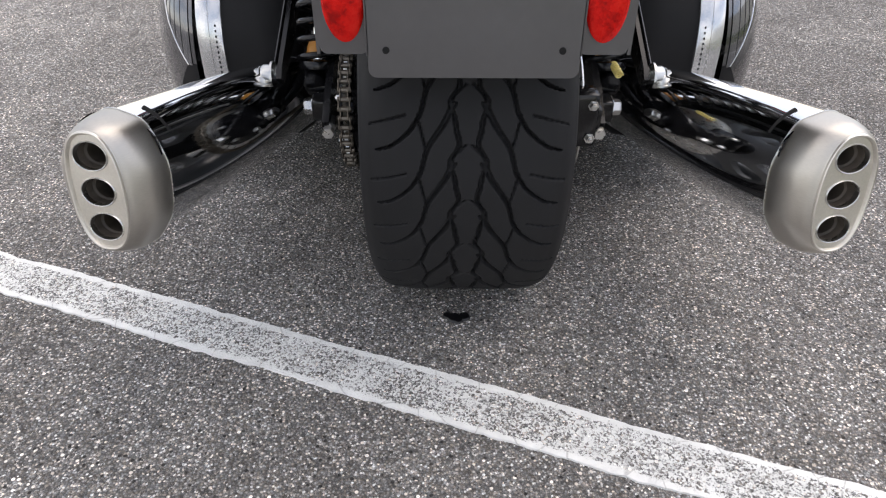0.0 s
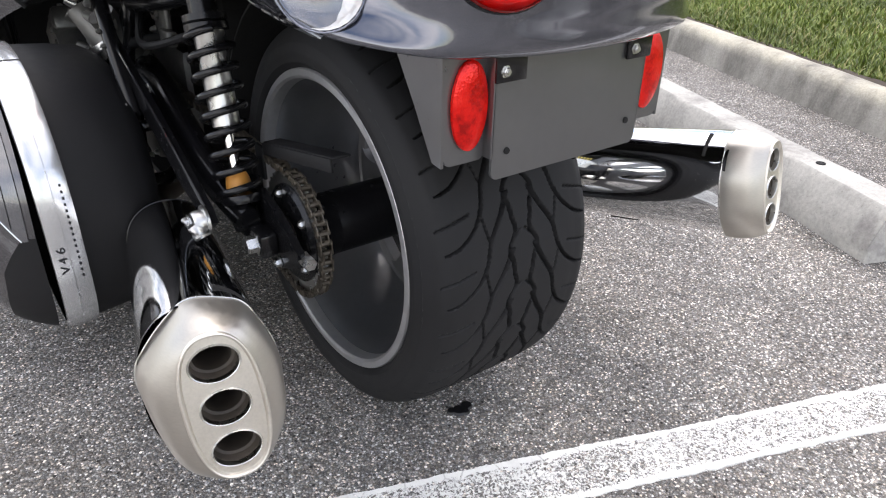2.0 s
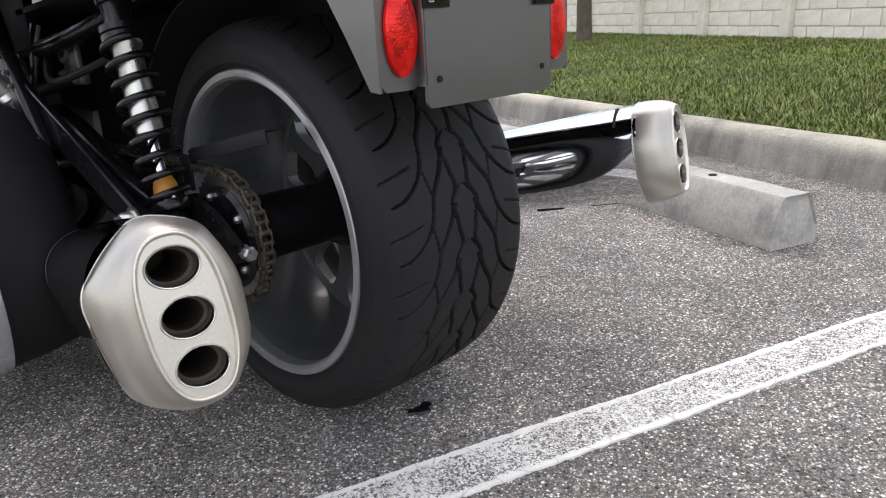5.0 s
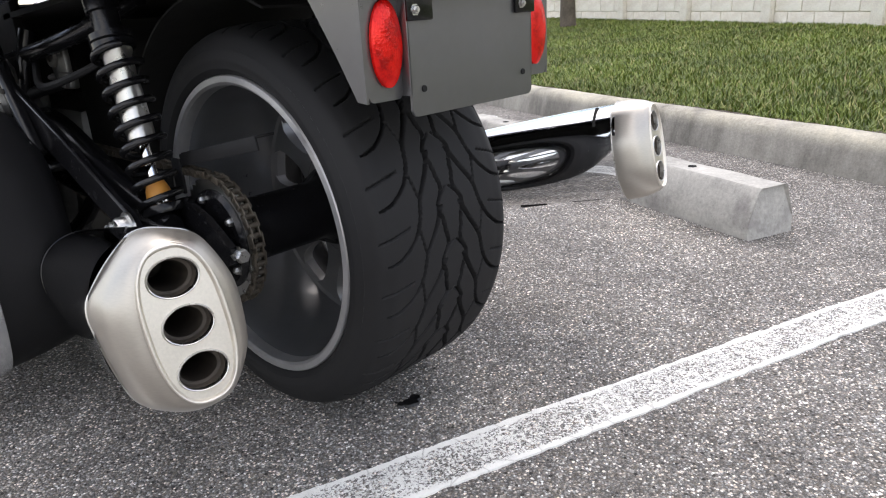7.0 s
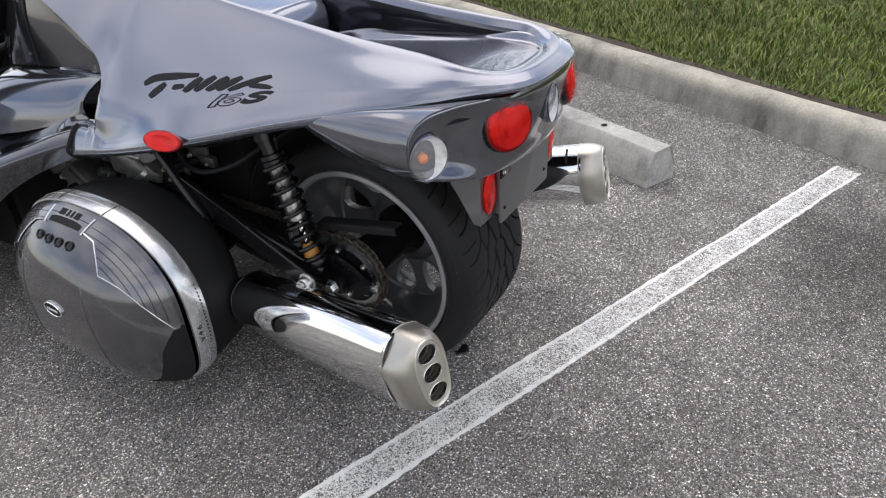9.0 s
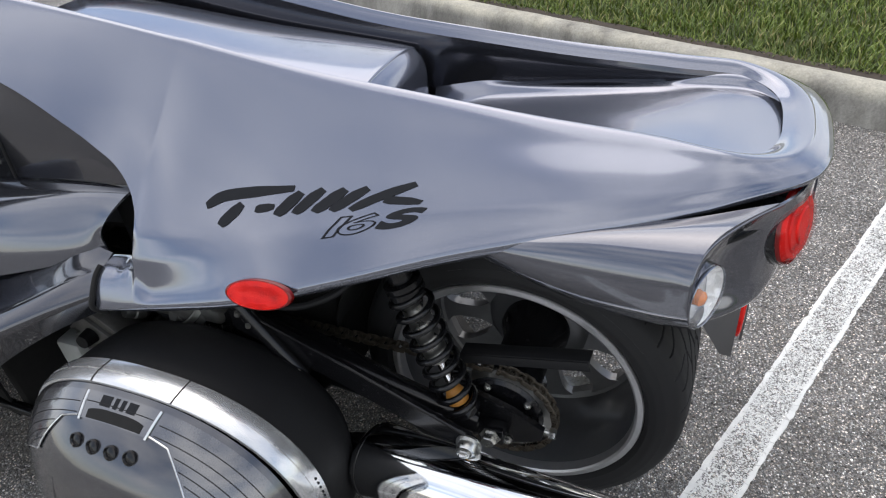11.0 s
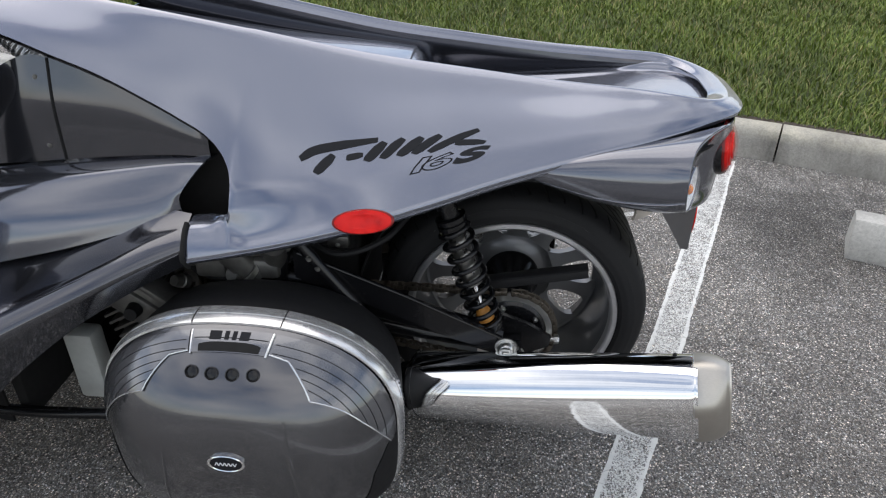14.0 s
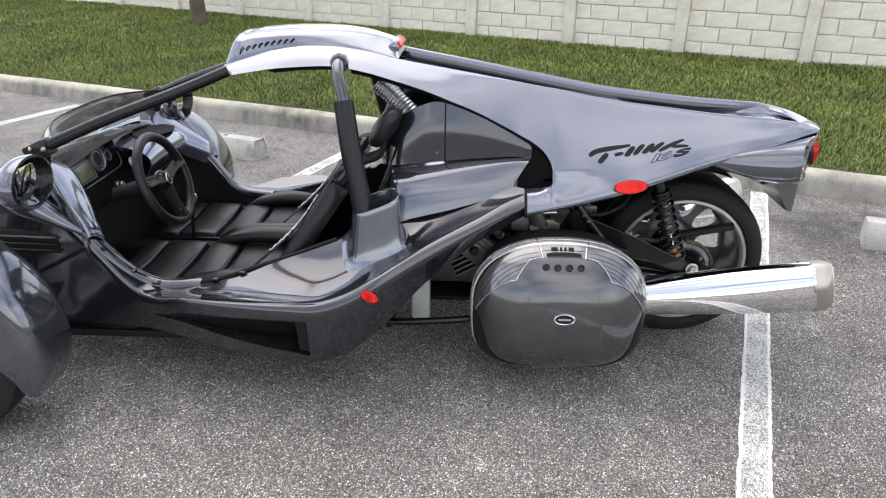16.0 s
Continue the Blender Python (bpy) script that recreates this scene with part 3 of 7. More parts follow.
def make_wall():
    """Painted block wall between plain pilasters; the blocks nearest the lawn are separate pieces."""
    root = tagged(new("wall_back"), "cream painted concrete block wall with pilasters", "wall", kind="structure")
    first, last = -5, 9
    core = box(((first + last) * BAY / 2, -0.075, 0.9), ((last - first) * BAY, 0.10, 1.84), 0.0)
    ob = new("wall_core", mesh_of("wall_core", core, MORTAR))
    ob.parent = root
    ob.matrix_world = wall_pose(0, 0, 0)
    tagged(ob, "grey mortar between the blocks")
    cap = new("coping", mesh_of("coping", box(((first + last) * BAY / 2, -0.05, 1.85), ((last - first) * BAY, 0.24, 0.08), 0.01), BLOCK))
    cap.parent = root
    cap.matrix_world = wall_pose(0, 0, 0)
    post = mesh_of("pilaster", box((0, 0, 0.9), (0.155, 0.17, 1.86), 0.008), BLOCK)
    for k in range(first, last + 1):
        p = new("pilaster", post)
        p.parent = root
        p.matrix_world = wall_pose(k * BAY - 0.75, 0.0, 0)
    rng = random.Random(8)
    cut = {}
    far = []
    clear = BAY - 0.155
    for k in range(first, last):
        for row in range(9):
            x0 = k * BAY - 0.75 + 0.0775
            edges = [0.0] + [e for e in np.arange(0.2 if row % 2 else 0.4, clear - 0.05, 0.4)] + [clear]
            for a, b in zip(edges, edges[1:]):
                size = round(b - a - 0.012, 3)
                place = (x0 + (a + b) / 2, -0.02 + rng.uniform(-0.003, 0.003), row * 0.2 + 0.1)
                if row < 6 and -3 <= k < 7:
                    if size not in cut:
                        cut[size] = mesh_of("block", box((0, 0, 0), (size, 0.05, 0.188), 0.006), BLOCK)
                    p = new("block", cut[size])
                    p.parent = root
                    p.matrix_world = wall_pose(0, 0, 0) @ pose(*(S * c for c in place))
                else:
                    far.append(box(place, (size, 0.05, 0.188), 0.006))
    f = new("upper_blocks", mesh_of("upper_blocks", join(*far), BLOCK))
    f.parent = root
    f.matrix_world = wall_pose(0, 0, 0)
    tagged(f, kind="stuff")


def make_tree():
    base = np.array([9.3, 5.35, 0.08])
    e = thing("tree", base, "slender tree with rough grey-brown bark on the lawn", "tree")
    part("trunk", tube([base + (0, 0, -0.05), base + (0.01, 0.02, 0.5), base + (-0.02, 0, 1.3), base + (0.03, 0.02, 2.4), base + (0.02, 0.06, 3.3)], [0.145, 0.12, 0.112, 0.10, 0.08], 16, 24), BARK, e)
    rng = random.Random(2)
    limbs = []
    ends = []
    for k in range(9):
        a = k * 2.4
        s = base + np.array([0.02, 0.04, 2.2 + 0.12 * k])
        t = s + np.array([math.cos(a) * 1.1, math.sin(a) * 1.1, 0.9 + rng.random() * 0.5])
        limbs.append(tube([s, (s + t) / 2 + np.array([0, 0, -0.08]), t], [0.045, 0.03, 0.012], 8, 8))
        ends += [(s + t) / 2, t, t + np.array([math.cos(a) * 0.4, math.sin(a) * 0.4, 0.2])]
    part("limbs", join(*limbs), BARK, e)
    lr = np.random.RandomState(6)
    v, f = [], []
    for c in ends:
        for _ in range(150):
            p = c + lr.normal(0, 0.32, 3)
            d = lr.normal(0, 1, 3)
            d /= np.linalg.norm(d)
            w = np.cross(d, lr.normal(0, 1, 3))
            w /= np.linalg.norm(w)
            n = len(v)
            v += [p, p + d * 0.05 + w * 0.022, p + d * 0.11, p + d * 0.05 - w * 0.022]
            f.append((n, n + 1, n + 2, n + 3))
    leaf = simple("tree_leaf", (0.05, 0.10, 0.025), 0.5, vary=0.3)
    part("crown", (np.array(v), f), leaf, e)


def make_spot():
    out = []
    for cx, cy, r in ((0.0, 0.0, 0.014), (0.019, 0.003, 0.012), (-0.013, 0.006, 0.009), (0.008, -0.008, 0.009)):
        out.append(lathe([(0, 0.0045), (r * 0.8, 0.0042), (r, 0.0005)], (0.021 + cx, -0.352 + cy, 0.0), (0, 0, 1), 18))
    solid("oil_spot", join(*out), OIL, "small black oil drip stain on the asphalt", "stain", kind="structure")


make_ground()
make_stripe("parking_line", LINE_END - LINE_DIR * 6.2, LINE_END, 0.104, "worn white painted parking line on asphalt")
make_stripe("parking_line", (2.55, 5.20), (4.05, 4.67), 0.10, "thin worn white parking line by the far kerb")
make_stripe("parking_line", np.array([2.72, 1.62]) - LINE_DIR * 5.0, (2.72, 1.62), 0.10, "worn white parking line beyond the vehicle")
make_kerb()
make_stop("wheel_stop", -0.885, -0.725, "weathered grey precast concrete wheel stop near the kerb")
make_stop("wheel_stop", 2.15, -0.86, "grey concrete wheel stop beyond the vehicle")
make_stop("wheel_stop", -3.685, -0.75, "grey concrete wheel stop in the next bay")
make_lawn()
make_wall()
make_tree()
make_spot()


# ---------------------------------------------------------------- the vehicle
def at(u, y, z, side=-1):
    return np.array([CX + side * u, y, z])


vehicle = thing("three_wheeler", (CX, 1.0, 0.0), "dark grey metallic open two-seat three-wheeled sports vehicle parked askew", "vehicle")
AXLE = (CX, -0.135, 0.332)
X_AXIS = (1, 0, 0)


def tread_depth(s, a):
    """Depth of the grooves at s from the middle line and at a pitches round the tyre."""
    side = np.abs(s)
    ph = (-a) % 1.0
    depth = np.zeros_like(s)

    def cut(dist, width, deep):
        return deep * np.clip((width - dist) / (0.45 * width), 0, 1)
    # thick wavy groove on each side of the middle
    line = 0.0195 + 0.0055 * np.cos(2 * np.pi * (ph - 0.1)) + 0.002 * np.cos(4 * np.pi * ph)
    depth = np.maximum(depth, cut(np.abs(side - line), 0.0038, 0.010))
    swing = curve((0.0, 0.020), (0.35, 0.035), (0.75, 0.057), (1.3, 0.073), (1.6, 0.094), (1.78, 0.120), (1.83, 0.134))
    for k in range(0, 3):
        p = ph + k
        # long swept groove from the middle out to the shoulder
        c = swing(p)
        slope = np.abs(swing(p + 0.05) - swing(p - 0.05)) / (0.1 * 0.085)
        wide = np.clip(0.0046 - 0.0013 * p, 0.0022, 0.0046)
        depth = np.maximum(depth, np.where((p > 0.02) & (p < 1.83), cut(np.abs(side - c) / np.sqrt(1 + slope ** 2), wide, 0.0095), 0))
        # fine link from one swept groove to the next
        link = 0.072 - 0.010 * (p - 1.25) / 0.5
        depth = np.maximum(depth, np.where((p > 1.2) & (p < 1.78), cut(np.abs(side - link), 0.0020, 0.005), 0))
        # fine cut across the shoulder
        depth = np.maximum(depth, np.where((side > 0.088) & (side < 0.142), cut(np.abs(p - 1.22 - 0.15 * (side - 0.088) / 0.05) * 0.085, 0.0018, 0.004), 0))
        # short barb beside the middle
        barb = 0.014 - 0.012 * (0.82 - p) / 0.14
        depth = np.maximum(depth, np.where((p > 0.70) & (p < 0.84), cut(np.abs(side - barb), 0.0022, 0.006), 0))
    return depth


def make_rear_wheel():
    wheel = part("rear_wheel", lathe([(0.02, -0.16), (0.05, -0.16), (0.055, -0.15), (0.055, -0.02), (0.075, 0.02), (0.075, 0.10), (0.03, 0.10)], AXLE, X_AXIS, 28), BLACK, vehicle, "wide rear wheel with black hub")
    # tyre: a fine tread with real grooves, and plain walls
    na, ns = 1050, 150
    s = np.linspace(-0.157, 0.157, ns)
    crown = curve((0.0, 0.339), (0.06, 0.3385), (0.105, 0.3365), (0.130, 0.331), (0.147, 0.319), (0.157, 0.302))
    ang = np.linspace(0, 2 * np.pi, na, endpoint=False)
    ss, aa = np.meshgrid(s, ang)
    r = crown(np.abs(ss)) - tread_depth(ss, aa / (2 * np.pi) * 25)
    g = np.stack([AXLE[0] + ss, AXLE[1] - r * np.sin(aa), np.maximum(AXLE[2] - r * np.cos(aa), 0.001)], 2)
    tyre = part("tyre", skin(g, wrap=True), RUBBER, wheel, "wide black tyre with deep swept tread grooves", 50)
    wall = [(0.302, 0.157), (0.297, 0.159), (0.292, 0.1595), (0.289, 0.161), (0.282, 0.1605), (0.275, 0.158), (0.272, 0.1585), (0.269, 0.156), (0.262, 0.148), (0.258, 0.135)]
    for d in (-1, 1):
        part("sidewall", lathe([(r_, d * h) for r_, h in wall], AXLE, X_AXIS, 96), RUBBER, tyre)
    lip = [(0.258, -0.138), (0.2615, -0.145), (0.2620, -0.150), (0.2600, -0.153), (0.2500, -0.1535), (0.2455, -0.150), (0.2440, -0.143), (0.2430, -0.13)]
    rim = part("rim", lathe(lip, AXLE, X_AXIS, 96), ALLOY, wheel, "satin alloy rim lip")
    part("barrel", lathe([(0.243, -0.13), (0.240, -0.12), (0.236, -0.10), (0.234, -0.02), (0.234, 0.062)], AXLE, X_AXIS, 96), RIM_GREY, rim, "smooth grey deep-dish wheel barrel")
    # black puts the shade behind the wheel windows into the barrel's colour
    part("far_barrel", lathe([(0.234, 0.078), (0.238, 0.10), (0.248, 0.138), (0.2615, 0.147), (0.258, 0.13), (0.244, 0.10)], AXLE, X_AXIS, 96), BLACK, rim, "far half of the barrel, blackened for the shade there")
    # hub disc on the far side, with flat tapered spokes and rounded windows between them
    part("hub_disc", lathe([(0.070, 0.040), (0.095, 0.046), (0.108, 0.054), (0.116, 0.060), (0.124, 0.064), (0.124, 0.078), (0.10, 0.080), (0.055, 0.08)], AXLE, X_AXIS, 72), WHEEL_GREY, rim, "solid grey wheel disc")
    n_spokes = 11
    outline = [(-0.034, 0.112), (0.034, 0.112), (0.0250, 0.126), (0.0190, 0.140), (0.0175, 0.165), (0.0185, 0.190), (0.0240, 0.209), (0.0380, 0.221), (0.056, 0.230), (-0.056, 0.230), (-0.0380, 0.221), (-0.0240, 0.209), (-0.0185, 0.190), (-0.0175, 0.165), (-0.0190, 0.140), (-0.0250, 0.126)]
    spoke = prism(outline, Matrix(((0, 0, 1, 0.056), (1, 0, 0, 0), (0, 1, 0, 0), (0, 0, 0, 1))), 0.022)
    for k in range(n_spokes):
        m = Matrix.Translation(AXLE) @ pose(0, 0, 0, k * 360 / n_spokes + 5)
        part("spoke", moved(spoke, m), WHEEL_GREY, rim, "")
    part("spoke_ring", lathe([(0.222, 0.060), (0.234, 0.052), (0.236, 0.09), (0.222, 0.080), (0.222, 0.060)], AXLE, X_AXIS, 60), WHEEL_GREY, rim)
    for k in range(6):
        a = k * math.pi / 3 + 0.3
        part("hub_bolt", bolt((AXLE[0] - 0.155, AXLE[1] + 0.04 * math.cos(a), AXLE[2] + 0.04 * math.sin(a)), (-1, 0, 0), 0.006), STEEL, wheel)
    # sprocket, left, and brake disc, right
    sx = CX - 0.205
    teeth = []
    nt_ = 42
    for k in range(nt_ * 2):
        a = k * math.pi / nt_
        rr = 0.101 if k % 2 else 0.108
        teeth.append((rr * math.cos(a), rr * math.sin(a)))
    disc = prism(teeth, Matrix.Translation((sx - 0.003, AXLE[1], AXLE[2])) @ frame_to(X_AXIS), 0.006)
    sprocket = part("sprocket", disc, STEEL, wheel, "toothed rear sprocket")
    part("sprocket_carrier", lathe([(0.03, -0.012), (0.078, -0.012), (0.085, -0.006), (0.085, 0.012), (0.06, 0.02), (0.055, 0.06)], (sx, AXLE[1], AXLE[2]), X_AXIS, 36), BLACK, wheel)
    for k in range(5):
        a = k * 2 * math.pi / 5
        part("sprocket_bolt", bolt((sx - 0.012, AXLE[1] + 0.07 * math.cos(a), AXLE[2] + 0.07 * math.sin(a)), (-1, 0, 0), 0.007), STEEL, wheel)
    bx = CX + 0.20
    part("brake_disc", lathe([(0.055, -0.003), (0.118, -0.003), (0.12, 0), (0.118, 0.003), (0.055, 0.003)], (bx, AXLE[1], AXLE[2]), X_AXIS, 48), STEEL, wheel, "steel brake disc")


def make_chain():
    """Roller chain round the rear sprocket and forward to the engine, in links."""
    sx = CX - 0.205
    r = 0.107
    front_y, fz, fr = 0.62, 0.40, 0.045
    path = []
    for a in np.linspace(math.pi * 0.5, math.pi * 1.5, 22):
        path.append((AXLE[1] + r * math.cos(a), AXLE[2] + r * math.sin(a)))
    low = [(AXLE[1] + (front_y - AXLE[1]) * k, (AXLE[2] - r) + (fz - fr - AXLE[2] + r) * k) for k in np.linspace(0, 1, 47)[1:]]
    top = [(front_y + (AXLE[1] - front_y) * k, (fz + fr) + (AXLE[2] + r - fz - fr) * k) for k in np.linspace(0, 1, 47)[:-1]]
    pts = path + low + top
    links = []
    for i, ((y0, z0), (y1, z1)) in enumerate(zip(pts, pts[1:])):
        cy, cz = (y0 + y1) / 2, (z0 + z1) / 2
        a = math.degrees(math.atan2(z1 - z0, y1 - y0))
        half = 0.0095 if i % 2 else 0.0065
        size = math.hypot(y1 - y0, z1 - z0) + 0.006
        for d in (-1, 1):
            links.append(box((sx + d * half, cy, cz), (0.0022, size, 0.0125), 0.0008, pose(0, 0, 0, a)))
        links.append(lathe([(0.005, -0.0115), (0.005, 0.0115)], (sx, y0, z0), X_AXIS, 8))
    part("drive_chain", join(*links), BRASS, vehicle, "oily gold and steel roller chain")


def make_swingarm(side):
    def p(u, y, z):
        return at(u, y, z, side)
    arm = part("swingarm", join(
        tube([p(0.265, 0.50, 0.50), p(0.275, 0.30, 0.475), p(0.285, 0.05, 0.41), p(0.275, -0.11, 0.362)], [0.038, 0.036, 0.027, 0.02], 14, 24, flat=1.25),
        tube([p(0.26, 0.48, 0.40), p(0.262, 0.20, 0.375), p(0.262, -0.06, 0.335), p(0.25, -0.12, 0.33)], [0.022, 0.02, 0.018, 0.018], 12, 20)), BLACK, vehicle, "glossy black tubular swingarm")
    plate = [(-0.05, -0.03), (0.0, -0.045), (0.07, -0.04), (0.125, -0.015), (0.13, 0.012), (0.07, 0.05), (0.0, 0.075), (-0.05, 0.06)]
    m = Matrix.Translation(Vector(p(0.235, -0.10, 0.332)) + Vector((side * 0.0, 0, 0))) @ Matrix(((0, 0, side, 0), (-1, 0, 0, 0), (0, 1, 0, 0), (0, 0, 0, 1)))
    part("axle_plate", prism(plate, m, 0.012), BLACK, arm)
    part("axle_block", box(p(0.262, -0.135, 0.332), (0.03, 0.05, 0.04), 0.005), BLACK, arm)
    part("axle_nut", lathe([(0, 0.016), (0.013, 0.016), (0.015, 0.013), (0.015, 0), (0.021, 0), (0.021, -0.003)], p(0.278, -0.135, 0.332), (side, 0, 0), 6), STEEL, arm)
    part("adjuster_bolt", join(tube([p(0.235, -0.19, 0.334), p(0.235, -0.245, 0.331)], 0.0065, 10), lathe([(0, 0.012), (0.010, 0.012), (0.0115, 0.009), (0.0115, 0)], p(0.235, -0.238, 0.3315), (0, -1, 0), 6),
                               lathe([(0.006, 0.006), (0.0115, 0.006), (0.0115, 0)], p(0.235, -0.222, 0.332), (0, -1, 0), 6)), STEEL, arm, "bright chain adjuster bolt")
    for y, z in ((-0.055, 0.37), (-0.03, 0.32), (-0.16, 0.30)):
        part("plate_bolt", bolt(p(0.25, y, z), (side, 0, 0), 0.007), STEEL, arm)
    # broad black side plate with a thin bright upper edge, and the tube above it
    side_m = Matrix.Translation(p(0.330, 0, 0)) @ Matrix(((0, 0, side, 0), (1, 0, 0, 0), (0, 1, 0, 0), (0, 0, 0, 1)))
    part("arm_plate", prism([(0.34, 0.605), (0.10, 0.505), (-0.118, 0.402), (-0.135, 0.385), (-0.11, 0.366), (0.0, 0.398), (0.12, 0.452), (0.34, 0.540)], side_m, 0.010), BLACK, arm, "broad black arm plate")
    part("plate_edge", tube([p(0.342, 0.33, 0.603), p(0.342, 0.10, 0.507), p(0.342, -0.115, 0.406)], 0.0032, 8), BLACK, arm)
    part("adjuster_rod", tube([p(0.300, 0.275, 0.500), p(0.302, 0.16, 0.452), p(0.300, 0.042, 0.404)], 0.0032, 8, 12), STEEL, arm, "thin bright adjuster rod")
    for y, z in ((0.300, 0.600), (0.283, 0.577)):
        part("stay_bolt", bolt(p(0.358, y, z), (side, -0.3, 0.1), 0.0055), ENGINE, arm)
    part("link_plate", join(box(p(0.245, 0.300, 0.612), (0.012, 0.075, 0.085), 0.004), box(p(0.250, 0.262, 0.585), (0.02, 0.05, 0.03), 0.005), lathe([(0.012, 0.006), (0.021, 0.006), (0.022, 0.0), (0.012, 0.0)], p(0.252, 0.315, 0.630), (side, 0, 0), 18)), ENGINE, arm, "cast alloy link plate")
    for y, z in ((0.272, 0.640), (0.326, 0.590), (0.262, 0.578)):
        part("plate_bolt", bolt(p(0.256, y, z), (side, 0, 0), 0.006), STEEL, arm)
    part("stay_tube", tube([p(0.335, 0.40, 0.735), p(0.345, 0.30, 0.60), p(0.350, 0.20, 0.47)], 0.0135, 12, 14), BLACK, arm)
    for y, z in ((0.352, 0.672), (0.330, 0.645), (0.20, 0.485)):
        part("tube_bolt", bolt(p(0.362, y, z), (side, 0, 0), 0.007), STEEL, arm)
    part("hanger_bolt", join(lathe([(0, 0.022), (0.015, 0.022), (0.018, 0.018), (0.018, 0.004), (0.024, 0.004), (0.024, 0)], p(0.345, -0.122, 0.388), (side, 0, 0), 18), bolt(p(0.372, -0.122, 0.388), (side, 0, 0), 0.011, 0.009)), STEEL, arm, "bright hanger bolt with bush")
    return arm


def make_shock(side):
    top, foot = at(0.258, 0.035, 0.735, side), at(0.272, -0.092, 0.355, side)
    axis = top - foot
    length = np.linalg.norm(axis)
    k = length / 0.40

    def turn(profile):
        return lathe([(r, h * k) for r, h in profile], foot, axis, 22)
    shock = part("shock_absorber", turn([(0.0, 0.0), (0.011, 0.0), (0.012, 0.06), (0.0085, 0.062), (0.0085, 0.20)]), CHROME, vehicle, "black coil-over shock absorber")
    part("eye", lathe([(0.008, -0.018), (0.017, -0.018), (0.017, 0.018), (0.008, 0.018)], foot, X_AXIS, 18), BLACK, shock)
    part("lower_seat", turn([(0.012, 0.030), (0.034, 0.030), (0.036, 0.036), (0.034, 0.044), (0.014, 0.048)]), BLACK, shock)
    part("bump_stop", turn([(0.009, 0.052), (0.021, 0.055), (0.019, 0.07), (0.0135, 0.085), (0.009, 0.088)]), ORANGE, shock, "orange rubber bump stop")
    part("damper_body", turn([(0.010, 0.150), (0.0215, 0.155), (0.0225, 0.17), (0.0225, 0.29), (0.026, 0.295), (0.026, 0.30)]), STEEL, shock, "dull steel damper body")
    part("collar", turn([(0.024, 0.30), (0.034, 0.302), (0.034, 0.312), (0.031, 0.314), (0.034, 0.316), (0.034, 0.326), (0.024, 0.328)]), BLACK, shock)
    part("reservoir_neck", turn([(0.022, 0.328), (0.022, 0.36), (0.027, 0.362), (0.027, 0.40), (0.0, 0.40)]), BLACK, shock)
    zax = axis / length
    xax = np.cross(zax, (1, 0, 0.2))
    xax /= np.linalg.norm(xax)
    yax = np.cross(zax, xax)
    turns = 8.5
    t = np.linspace(0, 1, 190)
    a = t * turns * 2 * np.pi
    h = (0.040 + t * 0.262) * k
    pts = foot + np.outer(h, zax) + 0.0335 * (np.outer(np.cos(a), xax) + np.outer(np.sin(a), yax))
    part("coil_spring", tube(pts, 0.0062, 10), BLACK, shock)


def egg(w, h, n=48, power=2.5, lean=0.0):
    """A rounded closed outline, fuller above than below when lean is positive."""
    out = []
    for k in range(n):
        a = 2 * math.pi * k / n
        c, s = math.cos(a), math.sin(a)
        x = w * abs(c) ** (2 / power) * math.copysign(1, c)
        z = h * abs(s) ** (2 / power) * math.copysign(1, s)
        out.append((x * (1 + lean * z / h), z))
    return out


